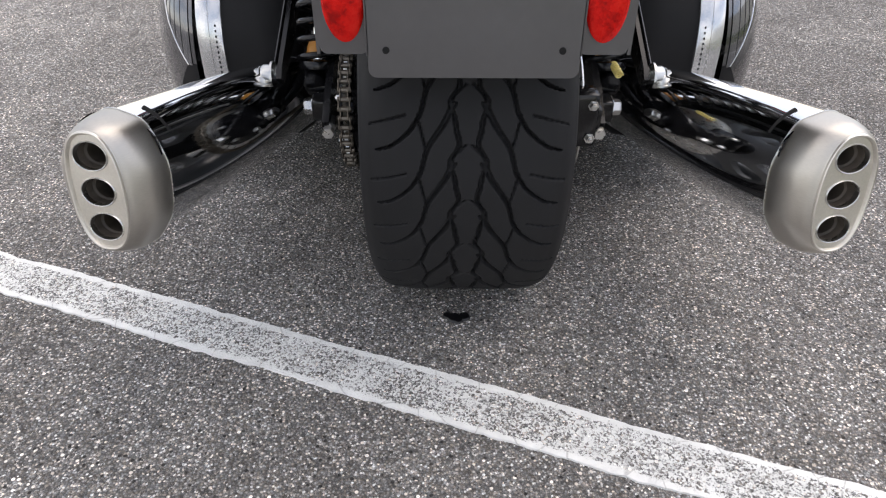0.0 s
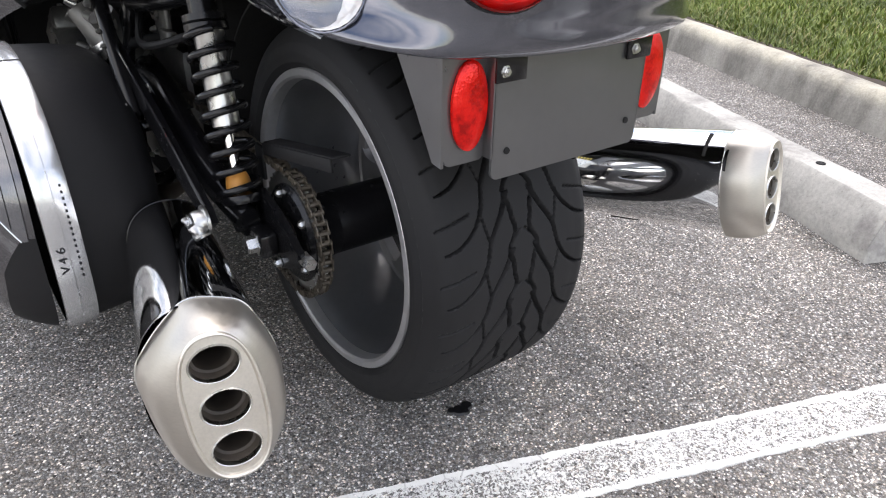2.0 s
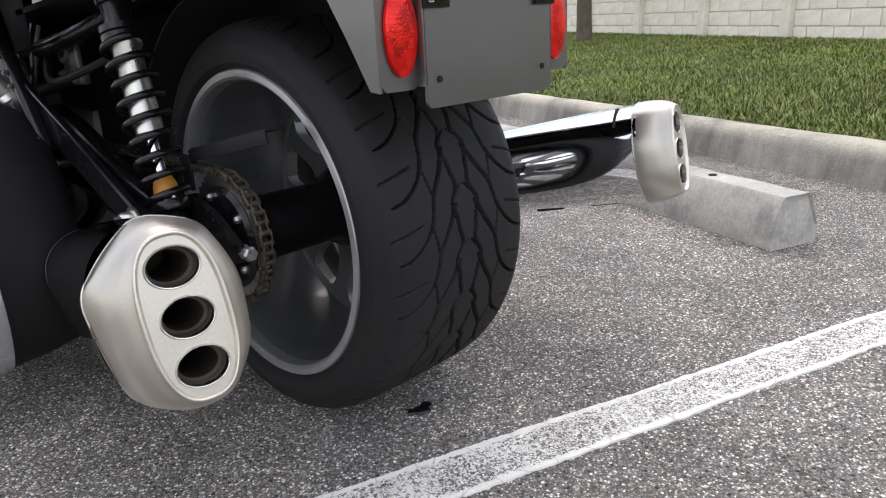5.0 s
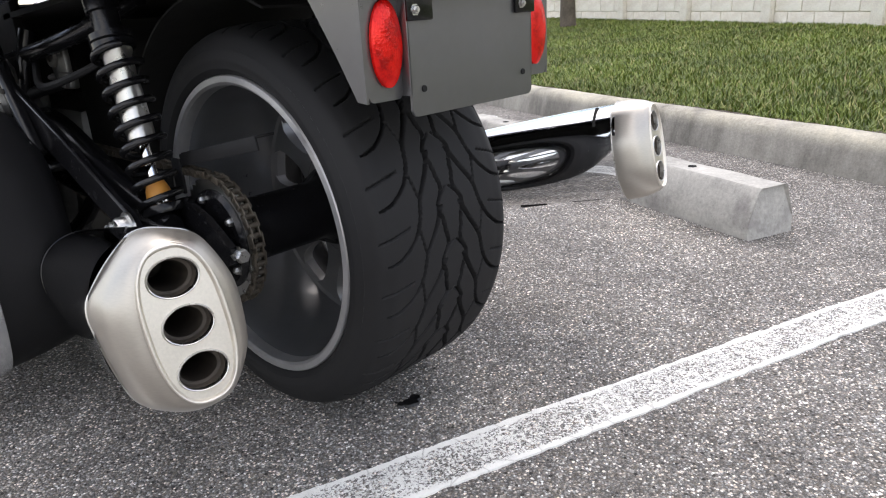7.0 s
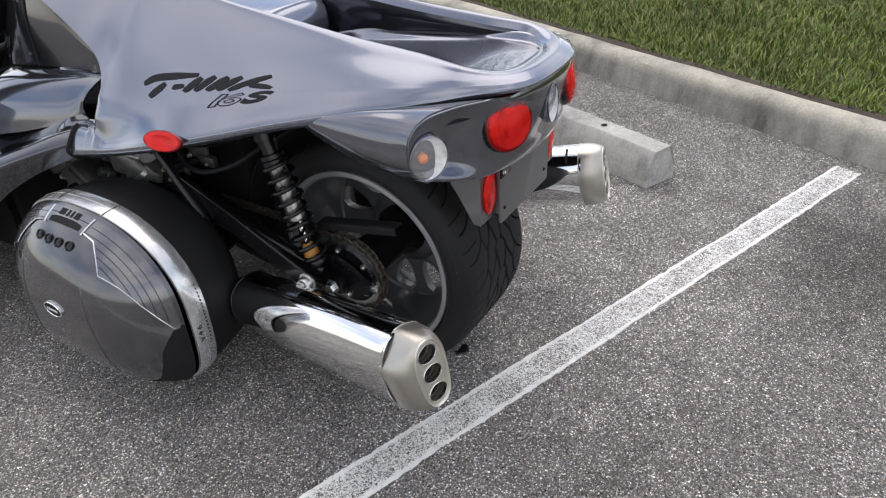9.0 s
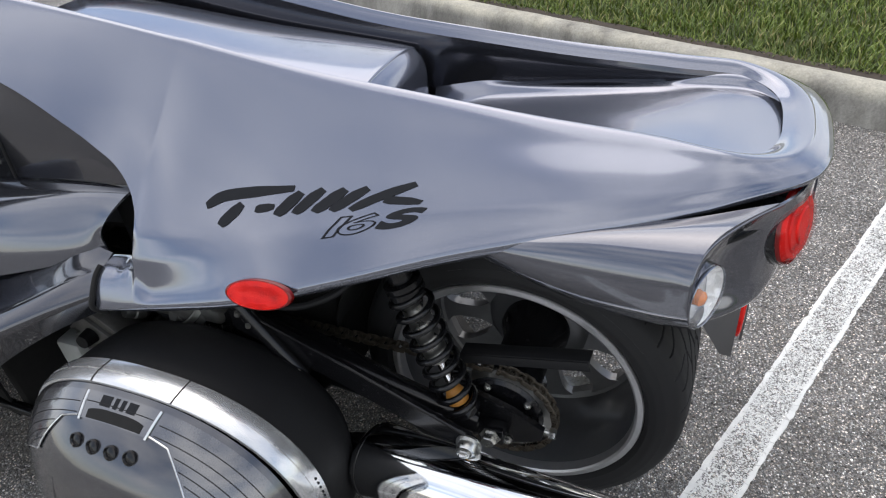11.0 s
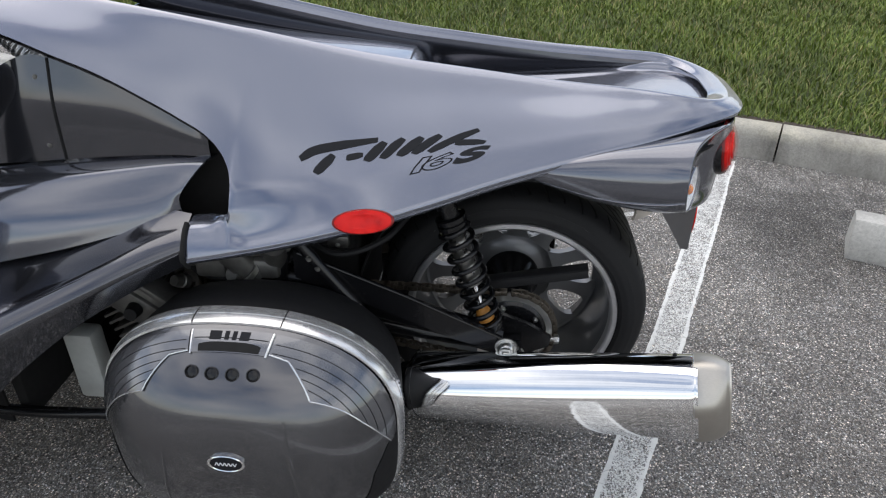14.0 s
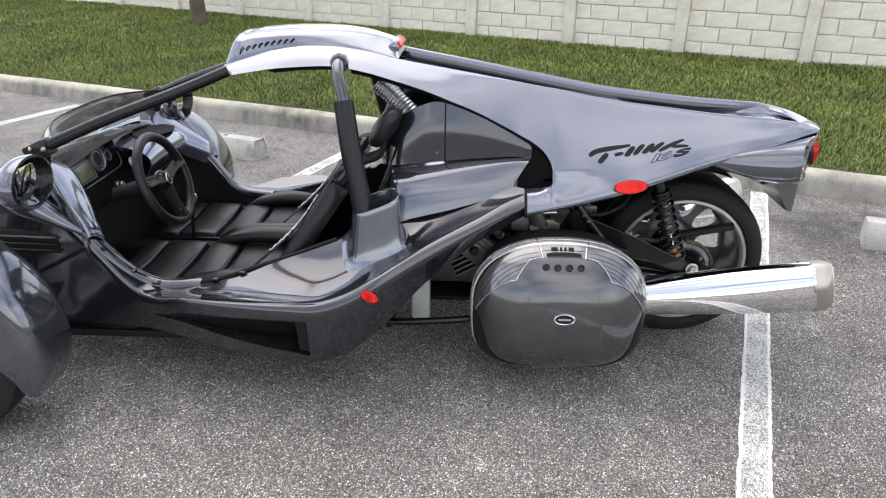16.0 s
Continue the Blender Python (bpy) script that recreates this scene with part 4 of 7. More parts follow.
def make_exhaust(side):
    front, rear = at(0.352, 0.085, 0.272, side), at(0.489, -0.5655, 0.4035, side)
    ax = rear - front
    length = np.linalg.norm(ax)
    ax = ax / length
    up = np.array([0, 0, 1.0]) - ax * ax[2]
    up /= np.linalg.norm(up)
    out = np.cross(up, ax)
    if out[0] * side < 0:
        out = -out

    def ring(d, w, h, power=2.5, fat=0.0):
        o = front + ax * d
        return [o + out * x + up * z for x, z in egg(w, h, 56, power, fat)]
    L = length
    # broad and low at its front, tall and narrow at its tail
    body = loft([ring(0.0, 0.062, 0.056), ring(0.006, 0.068, 0.063), ring(0.02, 0.074, 0.072, 2.1), ring(0.12, 0.075, 0.077, 2.0, -0.04), ring(0.30, 0.074, 0.086, 2.0, -0.06), ring(0.45, 0.0715, 0.091, 2.05, -0.04), ring(L - 0.085, 0.0690, 0.0925, 2.2, 0.04), ring(L - 0.058, 0.0680, 0.0920, 2.35, 0.08)], 70, 56, True)
    tail_open = skin(body, True)
    ex = part("exhaust", (tail_open[0], tail_open[1] + [tuple(range(56))[::-1]]), CHROME, vehicle, "polished oval silencer with triple-port tip")
    part("seam", tube(ring(0.020, 0.0742, 0.0722, 2.1), 0.0010, 6, 0, True), BLACK, ex)
    part("inlet_cone", capped(loft([ring(-0.17, 0.024, 0.026, 2), ring(-0.08, 0.030, 0.036, 2), ring(-0.02, 0.050, 0.046, 2.3), ring(0.004, 0.068, 0.055, 2.5)], 24, 56, True)), BLACK, ex)
    part("header_pipe", tube([front - ax * 0.15, front - ax * 0.30 + up * 0.01, front - ax * 0.45 - out * 0.10 + up * 0.03, front - ax * 0.60 - out * 0.22 + up * 0.02], 0.023, 14, 20), SOOT, ex)
    # tip: a blunt faceted cap that runs in to a narrow upright face set a little inboard
    corners = [(-0.62, 0.86), (0.14, 1.02), (1.02, 0.32), (0.66, -0.80), (0.08, -1.02), (-0.52, -0.98), (-1.0, -0.44), (-1.02, 0.24)]
    lean = math.radians(4.5)
    shift = -0.007

    def cap_ring(d, w, h, k, off=0.0, face=0.0):
        o = front + ax * d
        pts = []
        for x, z in egg(w, h, 96, 2.35):
            a = math.atan2(z / h, x / w)
            ux, uz = math.cos(a), math.sin(a)
            reach = 9.0
            for (x0, z0), (x1, z1) in zip(corners, corners[1:] + corners[:1]):
                nx, nz = z1 - z0, x0 - x1
                dot = ux * nx + uz * nz
                if dot * (x0 * nx + z0 * nz) > 0:
                    reach = min(reach, (x0 * nx + z0 * nz) / dot)
            px, pz = x + (ux * reach * w - x) * k, z + (uz * reach * h - z) * k
            t = lean * face
            px, pz = px * math.cos(t) + pz * math.sin(t), pz * math.cos(t) - px * math.sin(t)
            pts.append(o + out * (px + off) + up * pz)
        # corners rounded off along the ring
        pts = np.array(pts)
        return sum(np.roll(pts, k, 0) for k in range(-2, 3)) / 5
    tip_outer = loft([cap_ring(L - 0.068, 0.067, 0.091, 0.6), cap_ring(L - 0.067, 0.0705, 0.0950, 0.70), cap_ring(L - 0.064, 0.0715, 0.0958, 0.72), cap_ring(L - 0.045, 0.0705, 0.0955, 0.68, -0.001, 0.1), cap_ring(L - 0.024, 0.064, 0.0925, 0.5, -0.003, 0.4),
                      cap_ring(L - 0.009, 0.052, 0.0875, 0.25, -0.005, 0.8), cap_ring(L - 0.002, 0.0425, 0.0835, 0.05, shift, 1.0), cap_ring(L + 0.0, 0.0405, 0.0815, 0.0, shift, 1.0)], 50, 96, True)
    tip = part("tip", skin(tip_outer, True), TIP, ex, "brushed titanium end cap", 40)
    part("cap_edge", tube(cap_ring(L - 0.0650, 0.0720, 0.0963, 0.72), 0.0009, 6, 0, True), STEEL, tip)
    ca, sa = math.cos(lean), math.sin(lean)
    o = front + ax * (L - 0.001)

    def spot(x, z, d=0.0):
        return o + out * (x * ca + z * sa + shift) + up * (z * ca - x * sa) + ax * d

    def face_ring(w, h, d, power=2.6):
        return [spot(x, z, d) for x, z in egg(w, h, 56, power)]
    lip = loft([face_ring(0.0405, 0.0815, 0.001, 2.35), face_ring(0.0395, 0.0800, 0.0040, 2.45), face_ring(0.0370, 0.0778, 0.0040, 2.55), face_ring(0.0345, 0.0755, -0.001, 2.6)], 12, 56, True)
    # face with three open ports
    holes = [(0.0, 0.0480), (0.0, 0.0), (0.0, -0.0480)]
    hw, hh = 0.0238, 0.0186
    edge = egg(0.0365, 0.0775, 56, 2.6)
    # the plate with its three oval ports cut out
    bm = bmesh.new()
    loops = [[(x * 0.985, z * 0.985) for x, z in edge]] + [[(hx + hw * 1.05 * math.cos(a), hz + hh * 1.06 * math.sin(a)) for a in np.linspace(0, 2 * np.pi, 32, endpoint=False)] for hx, hz in holes]
    edges = []
    for lp in loops:
        vs = [bm.verts.new(spot(x, z)) for x, z in lp]
        edges += [bm.edges.new((vs[k], vs[(k + 1) % len(vs)])) for k in range(len(vs))]
    bmesh.ops.triangle_fill(bm, use_beauty=True, use_dissolve=False, edges=edges, normal=Vector(ax))
    bm.verts.index_update()
    plate = (np.array([v.co[:] for v in bm.verts]), [tuple(v.index for v in f.verts) for f in bm.faces])
    bm.free()
    for hx, hz in holes:
        bore = np.array([[spot(hw * f_ * math.cos(a), hz + hh * f_ * math.sin(a), d) for a in np.linspace(0, 2 * np.pi, 32, endpoint=False)] for f_, d in ((1, -0.001), (0.97, -0.008), (0.93, -0.018), (0.80, -0.020), (0.78, -0.060), (0.76, -0.14), (0.0, -0.141))])
        part("port", skin(bore, True), SOOT, tip, "sooty exhaust port")
        rimg = np.array([[spot(hw * f_ * math.cos(a), hz + hh * f_ * math.sin(a), d) for a in np.linspace(0, 2 * np.pi, 40, endpoint=False)] for f_, d in ((1.09, -0.0004), (1.06, 0.0012), (1.03, 0.0020), (0.99, 0.0014), (0.965, -0.006))])
        part("port_rim", skin(rimg, True), STEEL, tip)
    part("face", plate, TIP_FACE, tip, "satin cast tip face", 12)
    part("face_lip", skin(lip, True), TIP_FACE, tip)
    # hanger strap and slotted guard
    h0 = at(0.352, -0.122, 0.388, side)
    part("hanger", join(tube([h0 + np.array([side * 0.012, 0, 0]), h0 + np.array([side * 0.02, -0.012, -0.02]), h0 + np.array([side * 0.014, -0.03, -0.035]), h0 + np.array([side * 0.024, -0.045, -0.048])], [0.013, 0.014, 0.012, 0.012], 10, 12, flat=0.35)), STEEL, ex, "bright bent hanger strap")
    slot = np.array([front + ax * (L - 0.100) + out * (0.0695 * math.cos(a)) + up * (0.0925 * math.sin(a)) for a in np.linspace(math.radians(106), math.radians(140), 9)])
    part("slot", tube(slot, 0.0045, 8), VOID, ex, "dark slot in the silencer skin")
    a = math.radians(257)
    for d0, d1 in ((0.372, 0.432), (0.492, 0.562)):
        cut = [front + ax * d + out * (0.0715 * math.cos(a)) + up * (0.0890 * math.sin(a)) for d in np.linspace(d0, d1, 5)]
        part("drain_slot", tube(cut, 0.0042, 8), VOID, ex, "dark slot under the silencer")
    return ex, spot


make_rear_wheel()
make_chain()
for side in (-1, 1):
    make_swingarm(side)
    make_shock(side)
    make_exhaust(side)


# ---------------------------------------------------------------- bodywork
RAIL_U = curve((-0.60, 0.11), (-0.52, 0.155), (-0.35, 0.155), (0.0, 0.15), (0.4, 0.155), (0.8, 0.165), (1.2, 0.172), (1.4, 0.175), (1.64, 0.172))
RAIL_Z = curve((-0.60, 0.893), (-0.50, 0.908), (-0.35, 0.922), (-0.2, 0.932), (0.0, 0.952), (0.2, 0.975), (0.4, 1.010), (0.6, 1.048), (0.8, 1.085), (1.0, 1.122), (1.1, 1.145), (1.2, 1.160), (1.32, 1.164), (1.45, 1.148), (1.54, 1.123), (1.64, 1.090))
LOW_U = curve((-0.60, 0.12), (-0.52, 0.195), (-0.42, 0.245), (-0.30, 0.285), (-0.10, 0.340), (0.05, 0.395), (0.18, 0.436), (0.35, 0.447), (0.52, 0.455))
LOW_Z = curve((-0.60, 0.880), (-0.50, 0.872), (-0.42, 0.862), (-0.30, 0.842), (-0.10, 0.800), (0.05, 0.765), (0.18, 0.735), (0.35, 0.690), (0.52, 0.655))
ARCH_U = curve((0.43, 0.393), (0.434, 0.379), (0.445, 0.360), (0.465, 0.341), (0.49, 0.327), (0.55, 0.311), (0.63, 0.300), (0.71, 0.291), (0.80, 0.287), (0.87, 0.281), (0.98, 0.276), (1.14, 0.270), (1.2, 0.267), (1.4, 0.262), (1.64, 0.240))
SLOPE = curve((-0.45, -0.66), (0.0, -0.80), (0.25, -0.95), (0.43, -1.0), (0.53, -1.02), (0.67, -0.88), (0.80, -0.73), (0.98, -0.57), (1.10, -0.55), (1.2, -0.57), (1.32, -0.66), (1.45, -0.66), (1.54, -0.60), (1.64, -0.48))
FOOT_Z = curve((0.43, 0.739), (0.434, 0.731), (0.445, 0.722), (0.465, 0.714), (0.52, 0.705))


def cowl_section(y):
    """From the inner lip over the rail, out to the widest line and under it."""
    ru, rz, lu, lz = RAIL_U(y), RAIL_Z(y), LOW_U(y), LOW_Z(y)
    hollow = curve((-0.6, 0.004), (-0.3, 0.005), (-0.05, 0.005), (0.25, 0.002), (0.45, 0.0))(y)
    p = [(ru - 0.020, rz - 0.016), (ru - 0.009, rz - 0.002), (ru + 0.004, rz)]
    plain = [(ru + (lu - ru) * k, rz + (lz - rz) * k + hollow * 4 * k * (1 - k)) for k in (0.24, 0.48, 0.68, 0.78)]
    # towards the intake the panel opens between the arch above and the foot below
    yy = max(y, 0.43)
    w = min(1.0, max(0.0, (y - 0.10) / 0.33))
    w = w * w * (3 - 2 * w)
    flat = 0.97 * (lz - rz) / (lu - ru)
    if y < 0.43:
        au = ru + 0.82 * (lu - ru)
        slope = flat + (SLOPE(0.43) - 0.97 * (LOW_Z(0.43) - RAIL_Z(0.43)) / (LOW_U(0.43) - RAIL_U(0.43))) * w
        fz = rz + slope * (au - ru)
        fz += (lz - fz) * 0.35
    else:
        au, slope, fz = ARCH_U(y), SLOPE(y), FOOT_Z(min(y, 0.52))
    run = [ru + (au - ru) * k for k in (0.33, 0.68, 1.0)]
    cut = [(u, rz + slope * (u - ru) + 0.006 * (1 - ((u - ru) / (au - ru) * 2 - 1) ** 2)) for u in run] + [(lu - 0.0345 - 0.040 * min(1.0, (y - 0.43) / 0.05) if y >= 0.43 else au + (lu - au) * 0.35, fz)]
    p += [(a[0] + (b[0] - a[0]) * w, a[1] + (b[1] - a[1]) * w) for a, b in zip(plain, cut)]
    e = min(0.018, 0.11 * (lu - ru))
    deck = min(1.0, max(0.0, (y - 0.40) / 0.06))
    crease = (lu - e + (e - 0.030) * deck, lz + 0.62 * e + (FOOT_Z(min(yy, 0.52)) - 0.012 - lz - 0.62 * e) * deck)
    p += [crease, (lu, lz - 0.5 * e), (lu - 0.4 * e, lz - 1.5 * e), (lu - 1.8 * e, lz - 2.0 * e)]
    return p


def cowl_curve(y):
    """61 even steps along the section; where the intake parts the panel its two halves run free of each other."""
    s = np.array(cowl_section(y))
    whole = crom(s, 61)
    w = min(1.0, max(0.0, (y - 0.10) / 0.33))
    if w <= 0:
        return whole
    upper = crom(s[:6], 31)
    lower = crom(s[6:], 25)
    parted = np.vstack([upper, upper[-1] + (lower[0] - upper[-1]) * np.linspace(0, 1, 7)[1:-1, None], lower])
    w = w * w * (3 - 2 * w)
    return whole + (parted - whole) * w


def cowl_row(y, side):
    return np.array([at(u, y, z, side) for u, z in cowl_curve(y)])


def make_cowl():
    # one skin: forward end of the left side, round the tail, forward along the right side
    ys = np.concatenate([np.linspace(-0.45, 0.427, 70), np.linspace(0.4305, 0.45, 9), np.linspace(0.455, 0.52, 12), np.linspace(0.54, 1.635, 64)])
    base = cowl_section(-0.45)
    ru, rz = base[2]
    rows = [cowl_row(y, -1) for y in ys[::-1]]
    place = list(ys[::-1])
    for a in np.linspace(0, 180, 61)[1:-1]:
        t = math.radians(a)
        c, q = math.cos(t), math.sin(t)
        end = q ** 1.5
        x = (abs(c) ** 0.70) * math.copysign(1, c)
        row = []
        for u, z in base:
            w = (u - ru) * (1 - 0.50 * end)
            if u < ru:
                w = (u - ru) * (1 + 0.6 * end)
            h = (z - rz) * (1 - 0.28 * end) + rz - 0.020 * end * (1 - min(1.0, max(0.0, rz - z) / 0.048))
            # carry the run of the side edges on into the rounded end
            low = min(1.0, max(0.0, (u - ru) / (base[8][0] - ru)))
            run = (0.12 + max(w, 0.0)) * q * (1 - q)
            h += run * (0.20 * low - 0.09 * (1 - low))
            row.append(np.array([CX - x * (ru + w - 0.45 * low * run), -0.45 - q * 0.120 - q * w, h]))
        rows.append(crom(row, 61))
        place.append(-0.5)
    rows += [cowl_row(y, 1) for y in ys]
    place += list(ys)
    g = np.array(rows)

    def keep(i, j):
        mid = (place[i] + place[i + 1]) / 2
        # eleven control points over 61 samples: six samples to a span
        return not ((30 <= j < 36 and mid > 0.43) or (j >= 30 and mid > 0.52))
    part("tail_cowl", shell(g, -0.005, keep=keep), PAINT, vehicle, "grey metallic tail cowl with open engine well", 55)
    # sunken tray behind the engine cover, and the walls of the well
    def tray(y):
        w = RAIL_U(y) - 0.016
        if y < -0.45:
            w *= max(0.0, 1 - ((-0.45 - y) / 0.115) ** 2.4) ** 0.5
        side_h = curve((-0.57, 0.0), (-0.46, 0.0), (-0.36, 0.55), (0.0, 0.62))(y)
        edge = RAIL_Z(max(y, -0.45)) - 0.018 - 0.02 * max(0.0, (-0.45 - y) / 0.12)
        d = curve((-0.57, 0.006), (-0.5, 0.016), (-0.42, 0.028), (-0.3, 0.052), (-0.15, 0.082), (0.0, 0.122), (0.10, 0.175))(y)
        return [at(q * w, y, edge - d * h, 1) for q, h in ((-1, side_h), (-0.95, side_h * 0.9 + 0.1), (-0.88, 0.72), (-0.74, 0.86), (-0.45, 0.97), (0, 1.02), (0.45, 0.97), (0.74, 0.86), (0.88, 0.72), (0.95, side_h * 0.9 + 0.1), (1, side_h))]
    part("tail_tray", shell(loft([tray(y) for y in (-0.556, -0.545, -0.52, -0.48, -0.42, -0.33, -0.22, -0.12, -0.03, 0.04, 0.09)], 60, 60), 0.004), PAINT, vehicle, "sunken glossy tray in the tail", 60)
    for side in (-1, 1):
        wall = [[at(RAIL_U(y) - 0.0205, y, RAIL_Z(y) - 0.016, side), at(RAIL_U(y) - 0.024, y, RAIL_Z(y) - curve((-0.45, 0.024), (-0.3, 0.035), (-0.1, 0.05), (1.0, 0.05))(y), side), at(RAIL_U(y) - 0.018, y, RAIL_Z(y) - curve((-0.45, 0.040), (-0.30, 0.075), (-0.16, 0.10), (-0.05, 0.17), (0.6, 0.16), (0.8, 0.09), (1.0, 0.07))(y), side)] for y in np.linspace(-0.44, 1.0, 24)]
        part("well_wall", shell(loft(wall, 40, 8), 0.004), PAINT_DARK_SHADED, vehicle, "inner wall of the engine well")
    # engine cover that lies in the well
    def cover(y, w, z, r):
        return [at(q * w, y, z + dz, 1) for q, dz in ((-1, -0.09), (-1, -r), (-0.86, -0.004), (-0.5, 0.004), (0, 0.006), (0.5, 0.004), (0.86, -0.004), (1, -r), (1, -0.09))]
    part("engine_cover", capped(loft([cover(0.085, 0.075, 0.868, 0.012), cover(0.095, 0.100, 0.902, 0.016), cover(0.118, 0.117, 0.926, 0.02), cover(0.16, 0.122, 0.937, 0.02), cover(0.45, 0.125, 0.965, 0.02), cover(0.75, 0.122, 1.005, 0.02), cover(0.86, 0.112, 1.015, 0.02)], 40, 36)), PAINT, vehicle, "grey painted engine cover in the well", 60)
    # near-black floor: the shade deep in the well is put into its colour
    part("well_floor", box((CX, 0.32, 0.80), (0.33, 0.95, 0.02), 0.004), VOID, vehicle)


def make_decals():
    """Brush-stroke badge and number on the flanks, laid on the panel."""
    def on_panel(side, y, k):
        c = cowl_row(y, side)
        j = 12 + k * 18
        i = int(j)
        p = c[i] + (c[i + 1] - c[i]) * (j - i)
        n = np.cross(c[i + 1] - c[i], (0, 1, 0))
        n /= np.linalg.norm(n)
        if n[2] < 0:
            n = -n
        return p + n * 0.0012
    strokes = [((0.300, 0.83), (0.272, 0.775), (0.220, 0.755), (0.152, 0.752), 0.019), ((0.266, 0.955), (0.256, 0.910), (0.246, 0.870), (0.236, 0.825), 0.022),
               ((0.210, 0.868), (0.200, 0.868), (0.190, 0.868), (0.178, 0.868), 0.016),
               ((0.170, 0.94), (0.160, 0.89), (0.150, 0.84), (0.138, 0.785), 0.024), ((0.140, 0.95), (0.128, 0.89), (0.116, 0.83), (0.102, 0.775), 0.022),
               ((0.108, 0.96), (0.094, 0.90), (0.080, 0.84), (0.066, 0.785), 0.024), ((0.080, 0.965), (0.064, 0.90), (0.048, 0.84), (0.030, 0.785), 0.022),
               ((0.050, 0.975), (0.022, 0.90), (-0.010, 0.835), (-0.044, 0.775), 0.022), ((0.000, 0.905), (-0.020, 0.925), (-0.038, 0.945), (-0.058, 0.975), 0.022)]
    for side in (-1, 1):
        for a, b, c, d, w in strokes:
            mid = crom([a, b, c, d], 14)
            rows = []
            for i, (y, k) in enumerate(mid):
                f = 0.35 + 0.65 * math.sin(math.pi * min(1, (i + 1.2) / 9)) if i < 5 else 1.0 - 0.5 * max(0, i - 9) / 5
                t = np.gradient(mid, axis=0)[i] * np.array([1, 0.28])
                t /= np.linalg.norm(t) + 1e-9
                ny, nk = -t[1] * w * f * 0.5, t[0] * w * f * 0.5 / 0.28
                rows.append([on_panel(side, y + ny * q, k + nk * q) for q in (-1, 1)])
            part("badge_stroke", skin(np.array(rows)), DECAL, vehicle, "dark brush-stroke badge mark")
        for ch, y0, fat in (("1", 0.104, 0), ("6", 0.070, 0), ("S", 0.004, 1)):
            cu = bpy.data.curves.new("badge_number", "FONT")
            cu.body, cu.size, cu.fill_mode, cu.shear = ch, 0.078, "FRONT" if fat else "NONE", 0.25
            cu.bevel_depth = 0.0 if fat else 0.0011
            cu.offset = 0.0036 if fat else 0.0014
            tmp = bpy.data.objects.new("badge_number", cu)
            me = bpy.data.meshes.new_from_object(tmp)
            bm = bmesh.new()
            bm.from_mesh(me)
            bmesh.ops.subdivide_edges(bm, edges=[e for e in bm.edges if e.calc_length() > 0.012], cuts=2)
            v = np.array([x.co[:] for x in bm.verts])
            bm.verts.index_update()
            f = [tuple(x.index for x in q.verts) for q in bm.faces]
            bm.free()
            pts = np.array([on_panel(side, y0 - x * 1.55 if side == -1 else y0 - 0.07 + x * 1.55, 1.36 - y / 0.075 * 0.42) for x, y, _ in v])
            part("badge_number", (pts, f), DECAL, vehicle, "model number on the flank")
            bpy.data.objects.remove(tmp)


